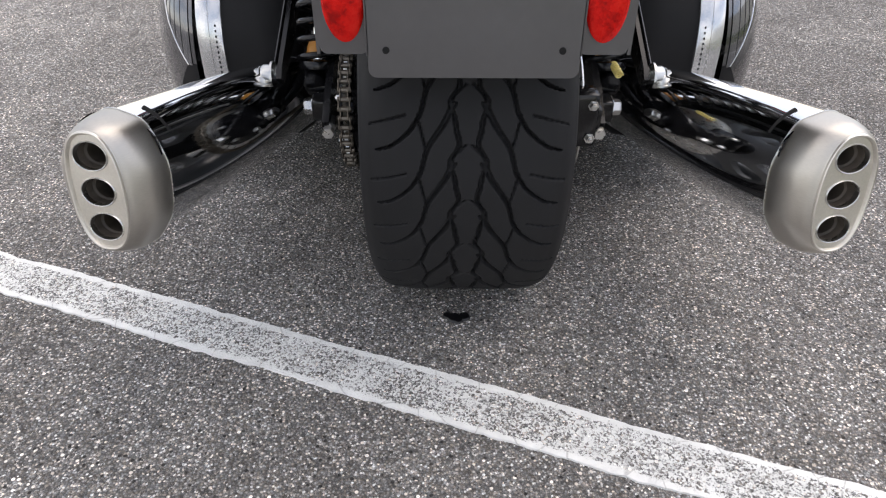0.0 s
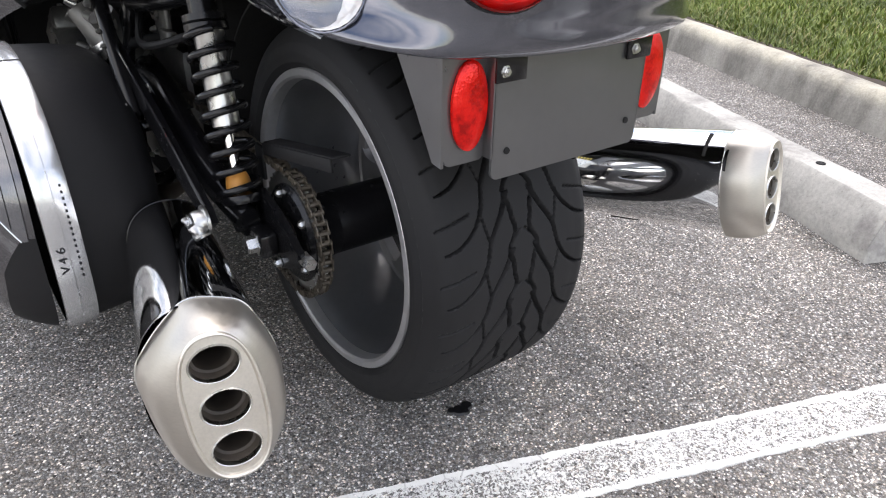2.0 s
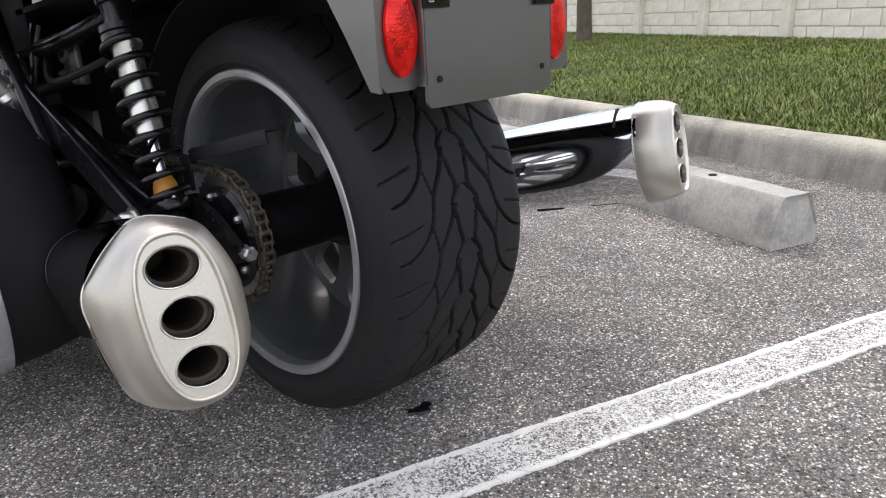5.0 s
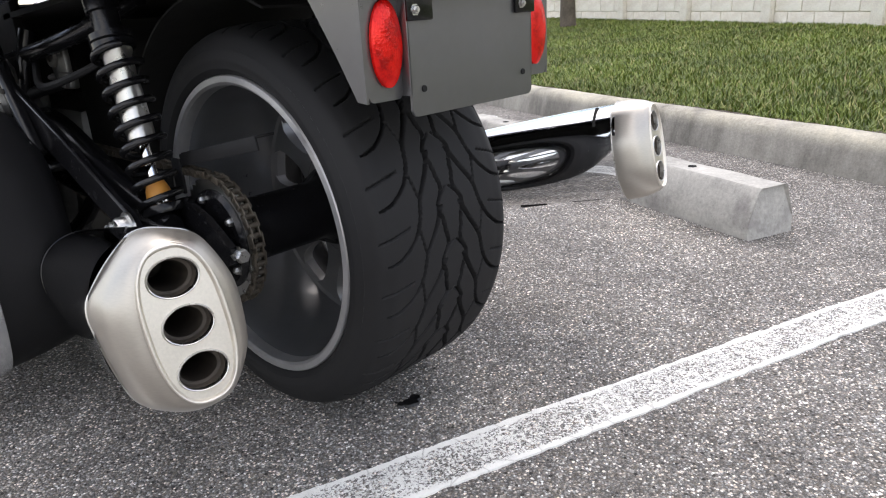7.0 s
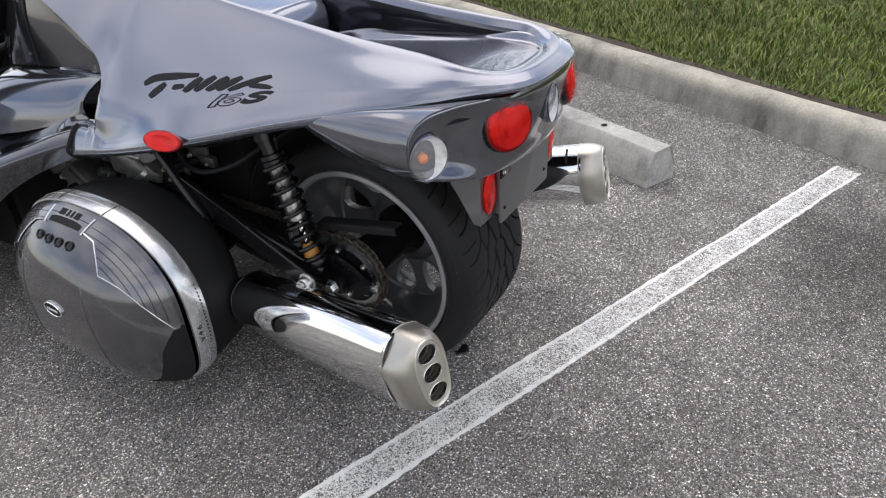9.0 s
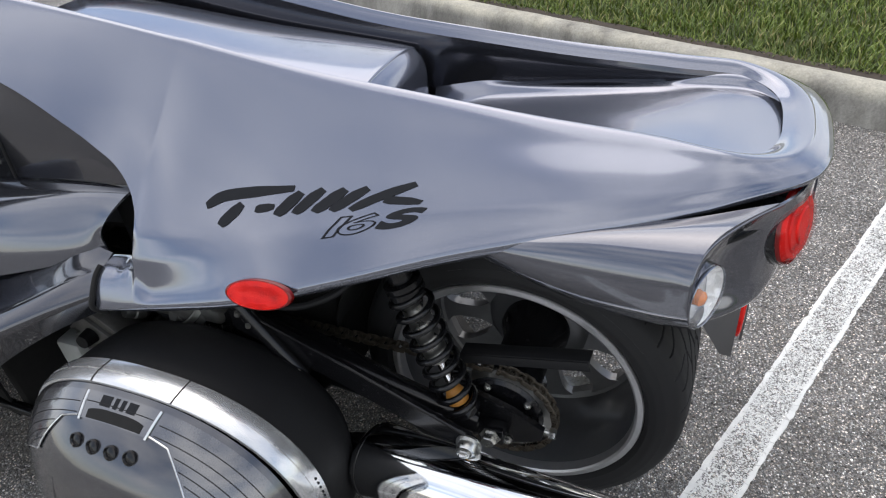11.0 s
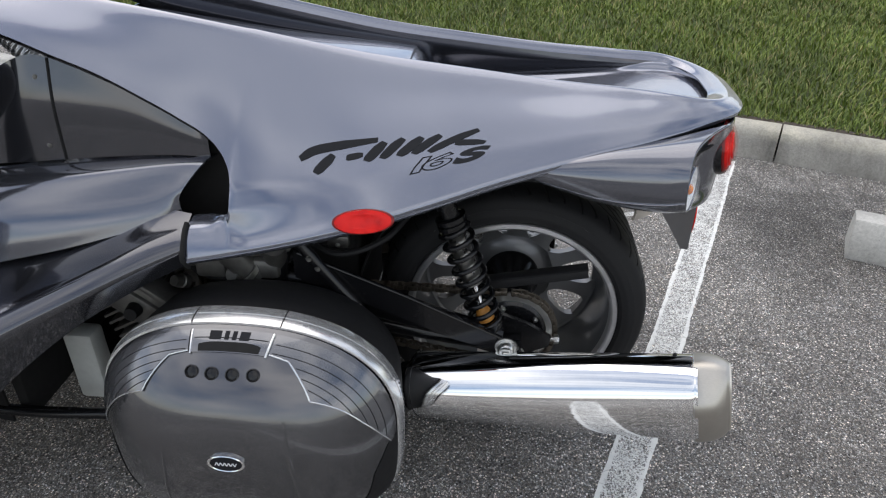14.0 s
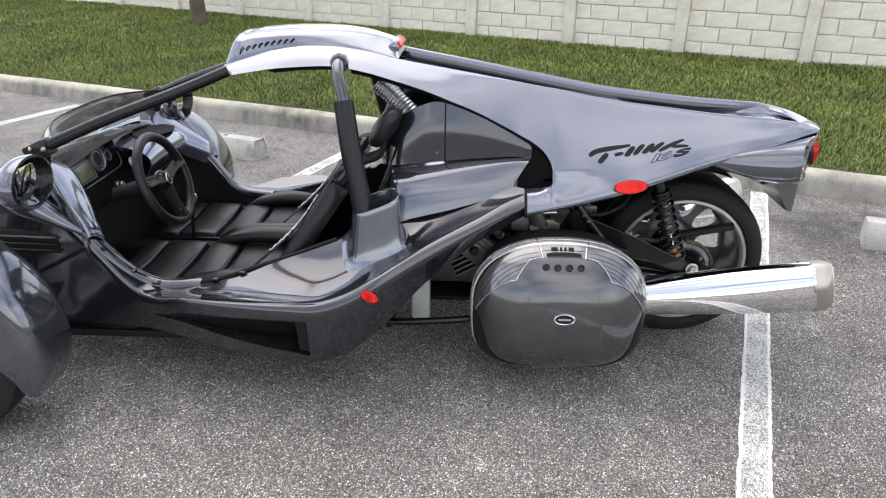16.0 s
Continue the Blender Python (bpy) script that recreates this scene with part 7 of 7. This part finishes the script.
    for dz in (-0.03, 0.03):
        part("caliper_pin", bolt((CX + 0.215, -0.262, 0.36 + dz), (0, -1, 0), 0.007), STEEL, cal)
    part("return_spring", tube([np.array([CX + 0.262 + 0.006 * math.cos(a), -0.215 + a * 0.0012, 0.425 + 0.006 * math.sin(a)]) for a in np.linspace(0, 40, 120)], 0.0014, 6), YELLOW, vehicle, "small yellow return spring")


# ---------------------------------------------------------------- cockpit
def make_seat(cx):
    e = thing("seat", (cx, 1.75, 0.16), "black leather bucket seat with stitched panels", "seat", "seats in the cockpit")
    part("cushion_base", box((cx, 1.78, 0.225), (0.40, 0.60, 0.14), 0.03), LEATHER, e)
    # stitched pads from front to back
    for y0, y1, z0 in ((2.105, 2.010, 0.318), (2.004, 1.838, 0.318), (1.832, 1.690, 0.312), (1.684, 1.480, 0.306)):
        rows = []
        for y, dz in ((y0, -0.03), (y0 - 0.005, -0.005), (y0 - 0.018, 0.003), ((y0 + y1) / 2, 0.008), (y1 + 0.018, 0.003), (y1 + 0.005, -0.005), (y1, -0.03)):
            rows.append([(cx + q * 0.196, y, z0 + dz + s) for q, s in ((-1.0, -0.05), (-0.985, -0.008), (-0.9, 0.006), (-0.5, 0.004), (0, 0.0), (0.5, 0.004), (0.9, 0.006), (0.985, -0.008), (1.0, -0.05))])
        part("seat_pad", skin(loft(rows, 26, 40)), LEATHER, e, "", 60)
        part("stitching", tube([(cx + q * 0.188, y1 + 0.014, z0 + 0.0045 + 0.002 * abs(q)) for q in np.linspace(-1, 1, 9)], 0.0016, 6), BLACK_MATT, e)
    for d in (-1, 1):
        wing = tube([(cx + d * 0.185, 1.83, 0.300), (cx + d * 0.205, 1.74, 0.335), (cx + d * 0.214, 1.62, 0.352), (cx + d * 0.21, 1.50, 0.352), (cx + d * 0.205, 1.44, 0.36)], [0.010, 0.032, 0.044, 0.044, 0.036], 16, 26, flat=0.8)
        part("side_bolster", wing, LEATHER, e, "", 60)
        part("piping", tube([(cx + d * 0.197, y, z) for y, z in ((2.10, 0.300), (1.9, 0.304), (1.7, 0.300), (1.5, 0.296))], 0.005, 8, 20), LEATHER, e)
    a, b = np.array([cx, 1.475, 0.31]), np.array([cx, 1.205, 0.69])
    d = (b - a) / np.linalg.norm(b - a)
    n = np.array([0, d[2], -d[1]])
    rows = []
    for k, w in ((0.0, 0.19), (0.08, 0.20), (0.3, 0.20), (0.55, 0.185), (0.75, 0.16), (0.92, 0.125), (1.0, 0.10)):
        o = a + (b - a) * k
        rows.append([o + np.array([q * w, 0, 0]) + n * h for q, h in ((-0.92, -0.045), (-1.0, -0.01), (-0.93, 0.026), (-0.75, 0.024), (-0.55, 0.006), (0, 0.0), (0.55, 0.006), (0.75, 0.024), (0.93, 0.026), (1.0, -0.01), (0.92, -0.045))])
    part("backrest", capped(loft(rows, 36, 40)), LEATHER, e, "", 60)
    for k in (0.3, 0.55, 0.78):
        o = a + (b - a) * k + n * 0.004
        part("back_seam", tube([o + np.array([q, 0, 0]) + n * 0.012 * (abs(q) / 0.12) ** 2 for q in np.linspace(-0.12, 0.12, 9)], 0.003, 6), BLACK_MATT, e)
    # headrest on a bent stalk behind the bar
    hx = cx - 0.04
    hr = []
    for k in np.linspace(-1, 1, 15):
        w = 0.070 * max(0.03, 1 - abs(k) ** 2.8) ** 0.5
        hgt = 0.072 * max(0.03, 1 - abs(k) ** 2.8) ** 0.5
        hr.append([(hx + x, 1.030 + 0.038 * k - z * 0.62, 0.898 + z + 0.012 * k) for x, z in egg(w, hgt, 30, 2.8)])
    part("headrest", capped(np.array(hr)), LEATHER, e, "rounded black padded headrest", 60)
    for dx in (-0.035, 0.035):
        part("headrest_post", tube([(hx + dx, 1.215, 0.66), (hx + dx, 1.13, 0.76), (hx + dx, 1.05, 0.80), (hx + dx, 1.03, 0.88)], 0.012, 10, 16), BLACK_MATT, e)
    belt = [a + n * 0.06 + np.array([-0.09, 0.05, -0.01]), (a + b) / 2 + n * 0.040 + np.array([-0.10, 0, 0]), b + n * 0.030 + np.array([-0.07, -0.01, 0.02]), b + np.array([-0.06, -0.08, 0.06])]
    pts = crom(belt, 30)
    strap = np.array([[q + np.array([s, 0, 0]) for s in (-0.030, 0.030)] for q in pts])
    part("belt", shell(strap, 0.003), BLACK_MATT, e, "black shoulder belt with pale script")
    # cursive strokes along the belt
    rng = random.Random(7)
    line = crom(pts[4:16], 46) + n * 0.004
    stroke = []
    for i, q in enumerate(line):
        loop = (0.008 + 0.012 * rng.random() * (1.6 if i in (2, 14, 15, 30) else 1.0)) * math.sin(i * 1.35)
        stroke.append(q + np.array([loop, 0, 0]) + d * 0.006 * math.cos(i * 1.35))
    part("belt_script", tube(stroke, 0.0027, 6, 138), LIGHT_DECAL, e, "pale script mark")
    return e


def make_cockpit():
    part("floor_pan", box((CX, 1.87, 0.16), (1.10, 1.20, 0.03), 0.008), BLACK_MATT, vehicle, "black cockpit floor")
    for side in (-1, 1):
        rim = [(1.05, 0.455, 0.585), (1.20, 0.440, 0.514), (1.45, 0.457, 0.422), (1.70, 0.500, 0.356), (1.89, 0.532, 0.383), (2.06, 0.557, 0.566), (2.30, 0.477, 0.713)]
        g = loft([[at(u, y, z, side), at(u - 0.015, y, z - 0.05, side), at(u - 0.02, y, 0.14, side)] for y, u, z in rim], 50, 10)
        part("tub_side", shell(g, 0.006), BLACK_MATT, vehicle, "black inner side of the cockpit", 60)
        part("rim_trim", tube([at(u - 0.004, y, z + 0.004, side) for y, u, z in rim[1:6]], 0.0075, 10, 50), BLACK_MATT, vehicle, "black edge trim")
        g = loft([[at(u - 0.035, y, z - 0.012, side), at(u - 0.026, y, z + 0.006, side), at(u - 0.004, y, z + 0.010, side), at(u + 0.012, y, z + 0.003, side), at(u + 0.02, y, z - 0.015, side)] for y, u, z in rim[3:]], 60, 14)
        part("cockpit_rim", shell(g if side == 1 else g[:, ::-1], 0.004), PAINT_DARK_SHADED, vehicle, "grey painted cockpit rim", 60)
        for y, u, z in ((1.55, 0.472, 0.392), (1.65, 0.490, 0.370), (1.75, 0.510, 0.358), (1.85, 0.534, 0.372), (1.93, 0.54, 0.42)):
            part("trim_clip", box(at(u, y, z, side), (0.026, 0.028, 0.010), 0.003), BLACK, vehicle)
        part("rim_screw", bolt(at(0.568, 2.0, 0.492, side), (side * 0.6, -0.5, 0.6), 0.006, 0.004), STEEL, vehicle)
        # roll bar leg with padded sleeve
        part("roll_bar", tube([at(0.490, 1.075, 0.60, side), at(0.470, 1.105, 0.76, side), at(0.432, 1.138, 0.90, side), at(0.395, 1.160, 1.03, side), at(0.350, 1.18, 1.095, side), at(0.28, 1.188, 1.122, side), at(0.18, 1.188, 1.125, side)], 0.0205, 16, 50), PAINT_DARK_SHADED, vehicle, "dark grey steel roll bar")
        part("roll_bar_pad", tube([at(0.490, 1.088, 0.650, side), at(0.446, 1.130, 0.85, side), at(0.401, 1.156, 1.012, side)], [0.037, 0.036, 0.036, 0.035, 0.034], 18, 26), LEATHER, vehicle, "black leather sleeve on the roll bar")
        part("roll_bar_collar", lathe([(0.022, -0.012), (0.031, -0.010), (0.033, 0.006), (0.028, 0.012), (0.022, 0.012)], at(0.272, 1.187, 1.122, side), (side, 0, -0.12), 22), PAINT, vehicle)
        # screen post and the painted rail that runs down from the mirror to the sill
        foot = [at(0.390, 2.00, 0.935, side), at(0.471, 2.203, 0.851, side)]
        part("screen_post", tube([at(0.236, 1.60, 1.082, side), at(0.300, 1.78, 1.012, side)] + foot, 0.0205, 16, 26), BLACK, vehicle, "black tubular screen post")
        shoe = part("post_foot", box(foot[1] + np.array([0, 0.01, -0.008]), (0.062, 0.085, 0.06), 0.008, pose(0, 0, 0, -24)), BLACK, vehicle)
        for dy in (-0.022, 0.022):
            part("foot_bolt", bolt(foot[1] + np.array([side * 0.031, dy, 0.004]), (side, 0, 0), 0.007), STEEL, shoe)
        part("foot_strut", tube([foot[1] + np.array([side * -0.005, 0.0, -0.01]), foot[1] + np.array([side * -0.01, 0.02, -0.09])], 0.022, 10), BLACK, shoe)
        # flat painted rail with a sharp outer edge, from the screen post down to the seam at the sill
        rows = []
        for u, y, z, w in ((0.592, 2.030, 0.570, 0.052), (0.582, 2.042, 0.593, 0.058), (0.545, 2.097, 0.650, 0.085), (0.505, 2.155, 0.713, 0.110), (0.463, 2.216, 0.777, 0.120), (0.430, 2.270, 0.800, 0.120)):
            o, d = np.array([u, y, z]), np.array([-0.85, -0.23, -0.34])
            sec = [o + np.array([0.002, 0.012, -0.060]), o + np.array([0.002, 0.003, -0.010]), o, o + d * w * 0.12 + np.array([0, 0, 0.002]), o + d * w * 0.45 + np.array([0, 0, 0.004]), o + d * w * 0.80, o + d * w + np.array([0, -0.004, -0.008]), o + d * w * 1.10 + np.array([0, -0.004, -0.030]), o + d * w * 1.12 + np.array([0, 0.006, -0.075])]
            rows.append([at(*q, side) for q in sec[::-1]])
        g = loft(rows, 40, 40)
        part("scuttle_side", shell(g if side == 1 else g[:, ::-1], 0.005), PAINT, vehicle, "grey metallic scuttle rail", 40)
        for u, y, z in ((0.489, 2.126, 0.664), (0.575, 2.000, 0.520)):
            part("scuttle_screw", bolt(at(u, y, z, side), (side * -0.2, -0.5, 0.84), 0.008, 0.005), BLACK, vehicle)
        mc, face = Vector(at(0.640, 2.150, 0.783, side)), Vector((0.05, -1.0, 0.09)).normalized()
        wide = face.cross(Vector((0, 0, 1))).normalized()
        mm = Matrix.Translation(mc) @ Matrix(((wide.x, 0, face.x, 0), (wide.y, 0, face.y, 0), (wide.z, 1, face.z, 0), (0, 0, 0, 1)))

        def oval(stops):
            return moved(skin(np.array([[(w * math.cos(a), h * math.sin(a), d) for a in np.linspace(0, 2 * np.pi, 56, endpoint=False)] for w, h, d in stops]), True), mm)
        mir = part("wing_mirror", oval([(0.116, 0.079, 0.002), (0.124, 0.087, 0.001), (0.127, 0.090, -0.010), (0.126, 0.089, -0.036), (0.104, 0.074, -0.070), (0.06, 0.045, -0.092), (0.001, 0.001, -0.098)]), PAINT_HALF_SHADED, vehicle, "grey wing mirror with a deep shell")
        part("mirror_recess", oval([(0.116, 0.079, 0.002), (0.114, 0.077, -0.003), (0.108, 0.072, -0.024), (0.095, 0.062, -0.038), (0.001, 0.001, -0.040)]), BLACK, mir, "black recess round the glass")
        glass_m = mm @ Matrix.Translation((0, 0.012, -0.020))
        part("glass", moved(box((0, 0, 0), (0.150, 0.090, 0.006), 0.0028), glass_m), MIRROR, mir, "mirror glass")
        part("mirror_arm", tube([at(0.640, 2.225, 0.755, side), at(0.632, 2.205, 0.705, side), at(0.612, 2.130, 0.640, side), at(0.590, 2.056, 0.588, side)], [0.060, 0.044, 0.022, 0.008], 22, 22), PAINT_HALF_SHADED, mir, "flared grey mirror foot", 60)
    # scuttle, bonnet and dashboard
    rows = []
    for y, w, zc, ze in ((2.22, 0.43, 0.750, 0.715), (2.28, 0.44, 0.745, 0.712), (2.38, 0.46, 0.715, 0.690), (2.50, 0.44, 0.675, 0.655), (2.65, 0.35, 0.630, 0.615), (2.82, 0.24, 0.56, 0.54), (3.0, 0.10, 0.46, 0.45)):
        rows.append([at(q * w, y, ze + (zc - ze) * (1 - q * q), 1) for q in (-1, -0.66, -0.33, 0, 0.33, 0.66, 1)])
    part("bonnet", shell(loft(rows, 50, 40), 0.006), PAINT_DARK_SHADED, vehicle, "grey bonnet and scuttle, paint darkened for shade", 60)
    # black sheet laid over the bonnet to darken its bright reflection
    part("bonnet_dark_sheet", shell(np.array([[at(q * w, y, 0.006 + zc - (zc - ze) * q * q * (w / 0.44) ** 2, 1) for q in (-1, -0.66, -0.33, 0, 0.33, 0.66, 1)] for y, w, zc, ze in ((2.20, 0.37, 0.752, 0.712), (2.28, 0.37, 0.747, 0.712), (2.38, 0.37, 0.717, 0.690), (2.46, 0.33, 0.690, 0.665))]), 0.004), BLACK_MATT, vehicle, "black sheet added to darken the bonnet under the screen", 60)
    dash = part("dashboard", capped(loft([[at(-0.42 + 0.84 * k, y, z, 1) for y, z in ((2.36, 0.46), (2.27, 0.48), (2.24, 0.58), (2.235, 0.65 + 0.03 * math.sin(math.pi * k)), (2.26, 0.680 + 0.03 * math.sin(math.pi * k)), (2.36, 0.690), (2.40, 0.58))] for k in np.linspace(0, 1, 9)], 40, 40, True)), BLACK_MATT, vehicle, "black moulded dashboard", 60)
    part("instrument_pod", box((-0.135, 2.262, 0.700), (0.33, 0.07, 0.135), 0.024, pose(0, 0, 0, -14)), BLACK, dash, "black instrument pod")
    part("display", box((-0.190, 2.222, 0.682), (0.125, 0.006, 0.066), 0.004, pose(0, 0, 0, -14)), simple("lcd_panel", (0.13, 0.135, 0.10), 0.12, vary=0.06), dash, "dull green display")
    part("display_frame", tube([(-0.190 + dx, 2.219 + dz * 0.25, 0.682 + dz) for dx, dz in ((-0.066, -0.036), (0.066, -0.036), (0.066, 0.036), (-0.066, 0.036))], 0.0026, 8, 0, True), RIM_GREY, dash)
    for x, r, z in ((-0.082, 0.043, 0.706), (-0.005, 0.022, 0.700)):
        gauge = part("gauge_rim", lathe([(r * 0.94, 0.0), (r, 0.005), (r * 1.10, 0.006), (r * 1.18, 0.0), (r * 1.18, -0.012)], (x, 2.220, z), (0, -1, 0.25), 36), RIM_GREY, dash, "grey gauge surround")
        part("gauge_face", lathe([(r, 0.001), (0, 0.0015)], (x, 2.220, z), (0, -1, 0.25), 30), DECAL, gauge)
        part("dial_ring", lathe([(r * 0.66, 0.0020), (r * 0.76, 0.0024), (r * 0.80, 0.0020)], (x, 2.220, z), (0, -1, 0.25), 30), RIM_GREY, gauge)
        part("needle", box((x + 0.006, 2.2175, z + 0.004), (0.026, 0.001, 0.003), 0, pose(0, 0, 0, 0, 35)), DARK_RED, gauge)
    part("pod_edge", tube([(0.055, 2.205, 0.700), (0.062, 2.20, 0.660), (0.045, 2.20, 0.640), (-0.05, 2.205, 0.632), (-0.225, 2.205, 0.628)], 0.0028, 8, 30), RIM_GREY, dash)
    part("ignition_key", lathe([(0, 0.020), (0.011, 0.020), (0.013, 0.014), (0.012, 0.0), (0.017, 0.0), (0.017, -0.01)], (-0.036, 2.175, 0.584), (0, -1, 0.2), 20), STEEL, dash, "bright ignition lock")
    panel = [[(x, y - 0.02 * q, z) for x, y, z in ((0.045, 2.215, 0.735), (0.06, 2.205, 0.690), (0.12, 2.205, 0.650), (0.21, 2.205, 0.640), (0.245, 2.205, 0.670), (0.24, 2.220, 0.735), (0.18, 2.235, 0.765), (0.09, 2.235, 0.760))] for q in (-1.5, 0, 0.3)]
    part("centre_panel", capped(loft(panel, 6, 40, True)), PAINT_HALF_SHADED, dash, "grey painted centre panel")
    part("vent_cap", lathe([(0, 0.010), (0.016, 0.009), (0.021, 0.004), (0.022, -0.004)], (0.092, 2.165, 0.645), (-0.1, -1, 0.3), 24), CREAM, dash, "pale round cap")
    for x, z in ((0.132, 0.700), (0.164, 0.690), (0.198, 0.690)):
        part("switch", lathe([(0.0, 0.014), (0.008, 0.014), (0.010, 0.010), (0.010, 0.0), (0.014, 0.0), (0.014, -0.01)], (x, 2.186, z), (0, -1, 0.25), 16), STEEL, dash, "bright switch knob")
    part("glove_box_lid", box((0.30, 2.14, 0.60), (0.22, 0.03, 0.09), 0.015, pose(0, 0, 0, -20)), VOID, dash, "dark glove box")
    # painted hood over the passenger's side of the dash; a near-black sheet on it stands for the shaded recess
    rows = []
    for x in np.linspace(0.04, 0.500, 15):
        q = (x - 0.04) / 0.46
        turn = max(0.0, (q - 0.72) / 0.28) ** 1.4
        rows.append([(x, y + 0.030 * turn, z - 0.02 * q - 0.022 * turn - 0.02 * (1 - q) ** 3) for y, z in ((2.105, 0.600), (2.075, 0.640), (2.065, 0.680), (2.085, 0.708), (2.13, 0.728), (2.20, 0.740), (2.30, 0.742))])
    part("dash_hood", shell(loft(rows, 50, 30)[:, ::-1], 0.005), PAINT, dash, "grey painted dash hood", 60)
    tray = []
    for k in np.linspace(0, 1, 14):
        x = 0.16 + 0.28 * k
        w = 0.066 * math.sin(math.pi * k) ** 0.6 + 0.002
        tray.append([(x, 2.165 - 0.03 * k + w * c, 0.7385 - 0.02 * (x - 0.04) / 0.435 + 0.10 * w * c - 0.004 * (1 - abs(c))) for c in (-1, -0.5, 0, 0.5, 1)])
    part("dash_recess_shade", shell(np.array(tray)[:, ::-1], 0.004), VOID, dash, "near-black sheet in place of the shaded eyelid recess")
    # steering wheel
    hub, axis = np.array([-0.165, 1.915, 0.655]), np.array([0, -0.95, 0.31])
    axis = axis / np.linalg.norm(axis)
    ex = np.array([1.0, 0, 0])
    ey = np.cross(axis, ex)
    wheel = part("steering_wheel", tube([hub + 0.170 * (math.cos(a) * ex + math.sin(a) * ey) for a in np.linspace(0, 2 * np.pi, 60, endpoint=False)], 0.0185, 14, 0, True), LEATHER, vehicle, "black leather sports steering wheel")
    for a in (0.15, math.pi - 0.15, -math.pi / 2):
        d = math.cos(a) * ex + math.sin(a) * ey
        part("wheel_spoke", tube([hub + d * 0.03 - axis * 0.012, hub + d * 0.09 - axis * 0.006, hub + d * 0.165], [0.034, 0.024, 0.030], 10, 10, flat=0.25), BLACK_MATT, wheel)
        part("spoke_button", lathe([(0, 0.006), (0.012, 0.005), (0.014, 0.0)], hub + d * 0.135 + axis * 0.006, axis, 16), BLACK, wheel)
    part("horn_button", lathe([(0, 0.020), (0.018, 0.019), (0.030, 0.012), (0.034, 0.0), (0.040, -0.008), (0.040, -0.02)], hub, axis, 28), BLACK, wheel)
    part("horn_ring", lathe([(0.020, 0.0190), (0.0215, 0.0200), (0.023, 0.0175)], hub, axis, 28), STEEL, wheel)
    part("steering_column", tube([hub - axis * 0.01, hub - axis * 0.22], 0.028, 14), BLACK_MATT, wheel)
    part("column_stalk", tube([hub - axis * 0.10 + ex * 0.02, hub - axis * 0.09 + ex * 0.14, hub - axis * 0.08 + ex * 0.17], 0.006, 8, 10), BLACK_MATT, wheel)
    part("gear_lever", join(tube([(CX + 0.02, 1.935, 0.20), (CX + 0.012, 1.925, 0.38), (CX + 0.005, 1.905, 0.49)], 0.0075, 10, 10)), BLACK, vehicle)
    part("gear_knob", lathe([(0, 0.03), (0.012, 0.027), (0.018, 0.012), (0.012, -0.008), (0.008, -0.012)], (CX + 0.005, 1.904, 0.495), (0, -0.1, 1), 18), STEEL, vehicle, "bright gear knob")
    part("toe_board", box((CX, 2.33, 0.40), (1.02, 0.03, 0.54), 0.008), VOID, vehicle, "black toe board")
    part("tunnel", box((CX, 1.75, 0.22), (0.09, 1.05, 0.16), 0.03), BLACK_MATT, vehicle)
    # tinted screen that wraps round between the posts
    low = crom([(-0.400, 2.235, 0.815), (-0.17, 2.40, 0.780), (0.05, 2.455, 0.765), (0.24, 2.40, 0.780), (0.470, 2.225, 0.822)], 40)
    high = crom([(-0.395, 2.185, 0.860), (-0.20, 2.30, 0.880), (0.0, 2.30, 0.896), (0.20, 2.25, 0.905), (0.462, 2.165, 0.878)], 40)
    rows = [low + (high - low) * k + np.array([0, 0, 0.012 * math.sin(math.pi * k)]) for k in np.linspace(0, 1, 12)]
    scr = part("windscreen", shell(np.array(rows), 0.004), SCREEN, vehicle, "smoke tinted wrap-round windscreen", 80)
    part("screen_edge", tube(high, 0.004, 8), BLACK, scr)
    scr.visible_shadow = False
    # ribbed air hose behind the seats
    c = crom([np.array([0.0, 1.085, 1.01]), np.array([-0.012, 1.02, 0.955]), np.array([-0.03, 0.945, 0.885])], 120)
    part("ribbed_hose", tube(c, [0.036 + 0.0020 * math.sin(k * 0.78) for k in range(120)], 28), HOSE_GREY, vehicle, "silver grey corrugated air hose", 80)
    part("seat_bulkhead", shell(np.array([[at(q * 0.42, y, z, 1) for q in (-1, -0.5, 0, 0.5, 1)] for y, z in ((1.10, 0.30), (1.06, 0.55), (1.045, 0.70), (1.02, 0.745))]), 0.012), BLACK_MATT, vehicle, "black bulkhead behind the seats")


for side in (-1, 1):
    make_side_case(side)
make_engine()
make_cockpit()
for cx in (-0.20, 0.27):
    make_seat(cx)
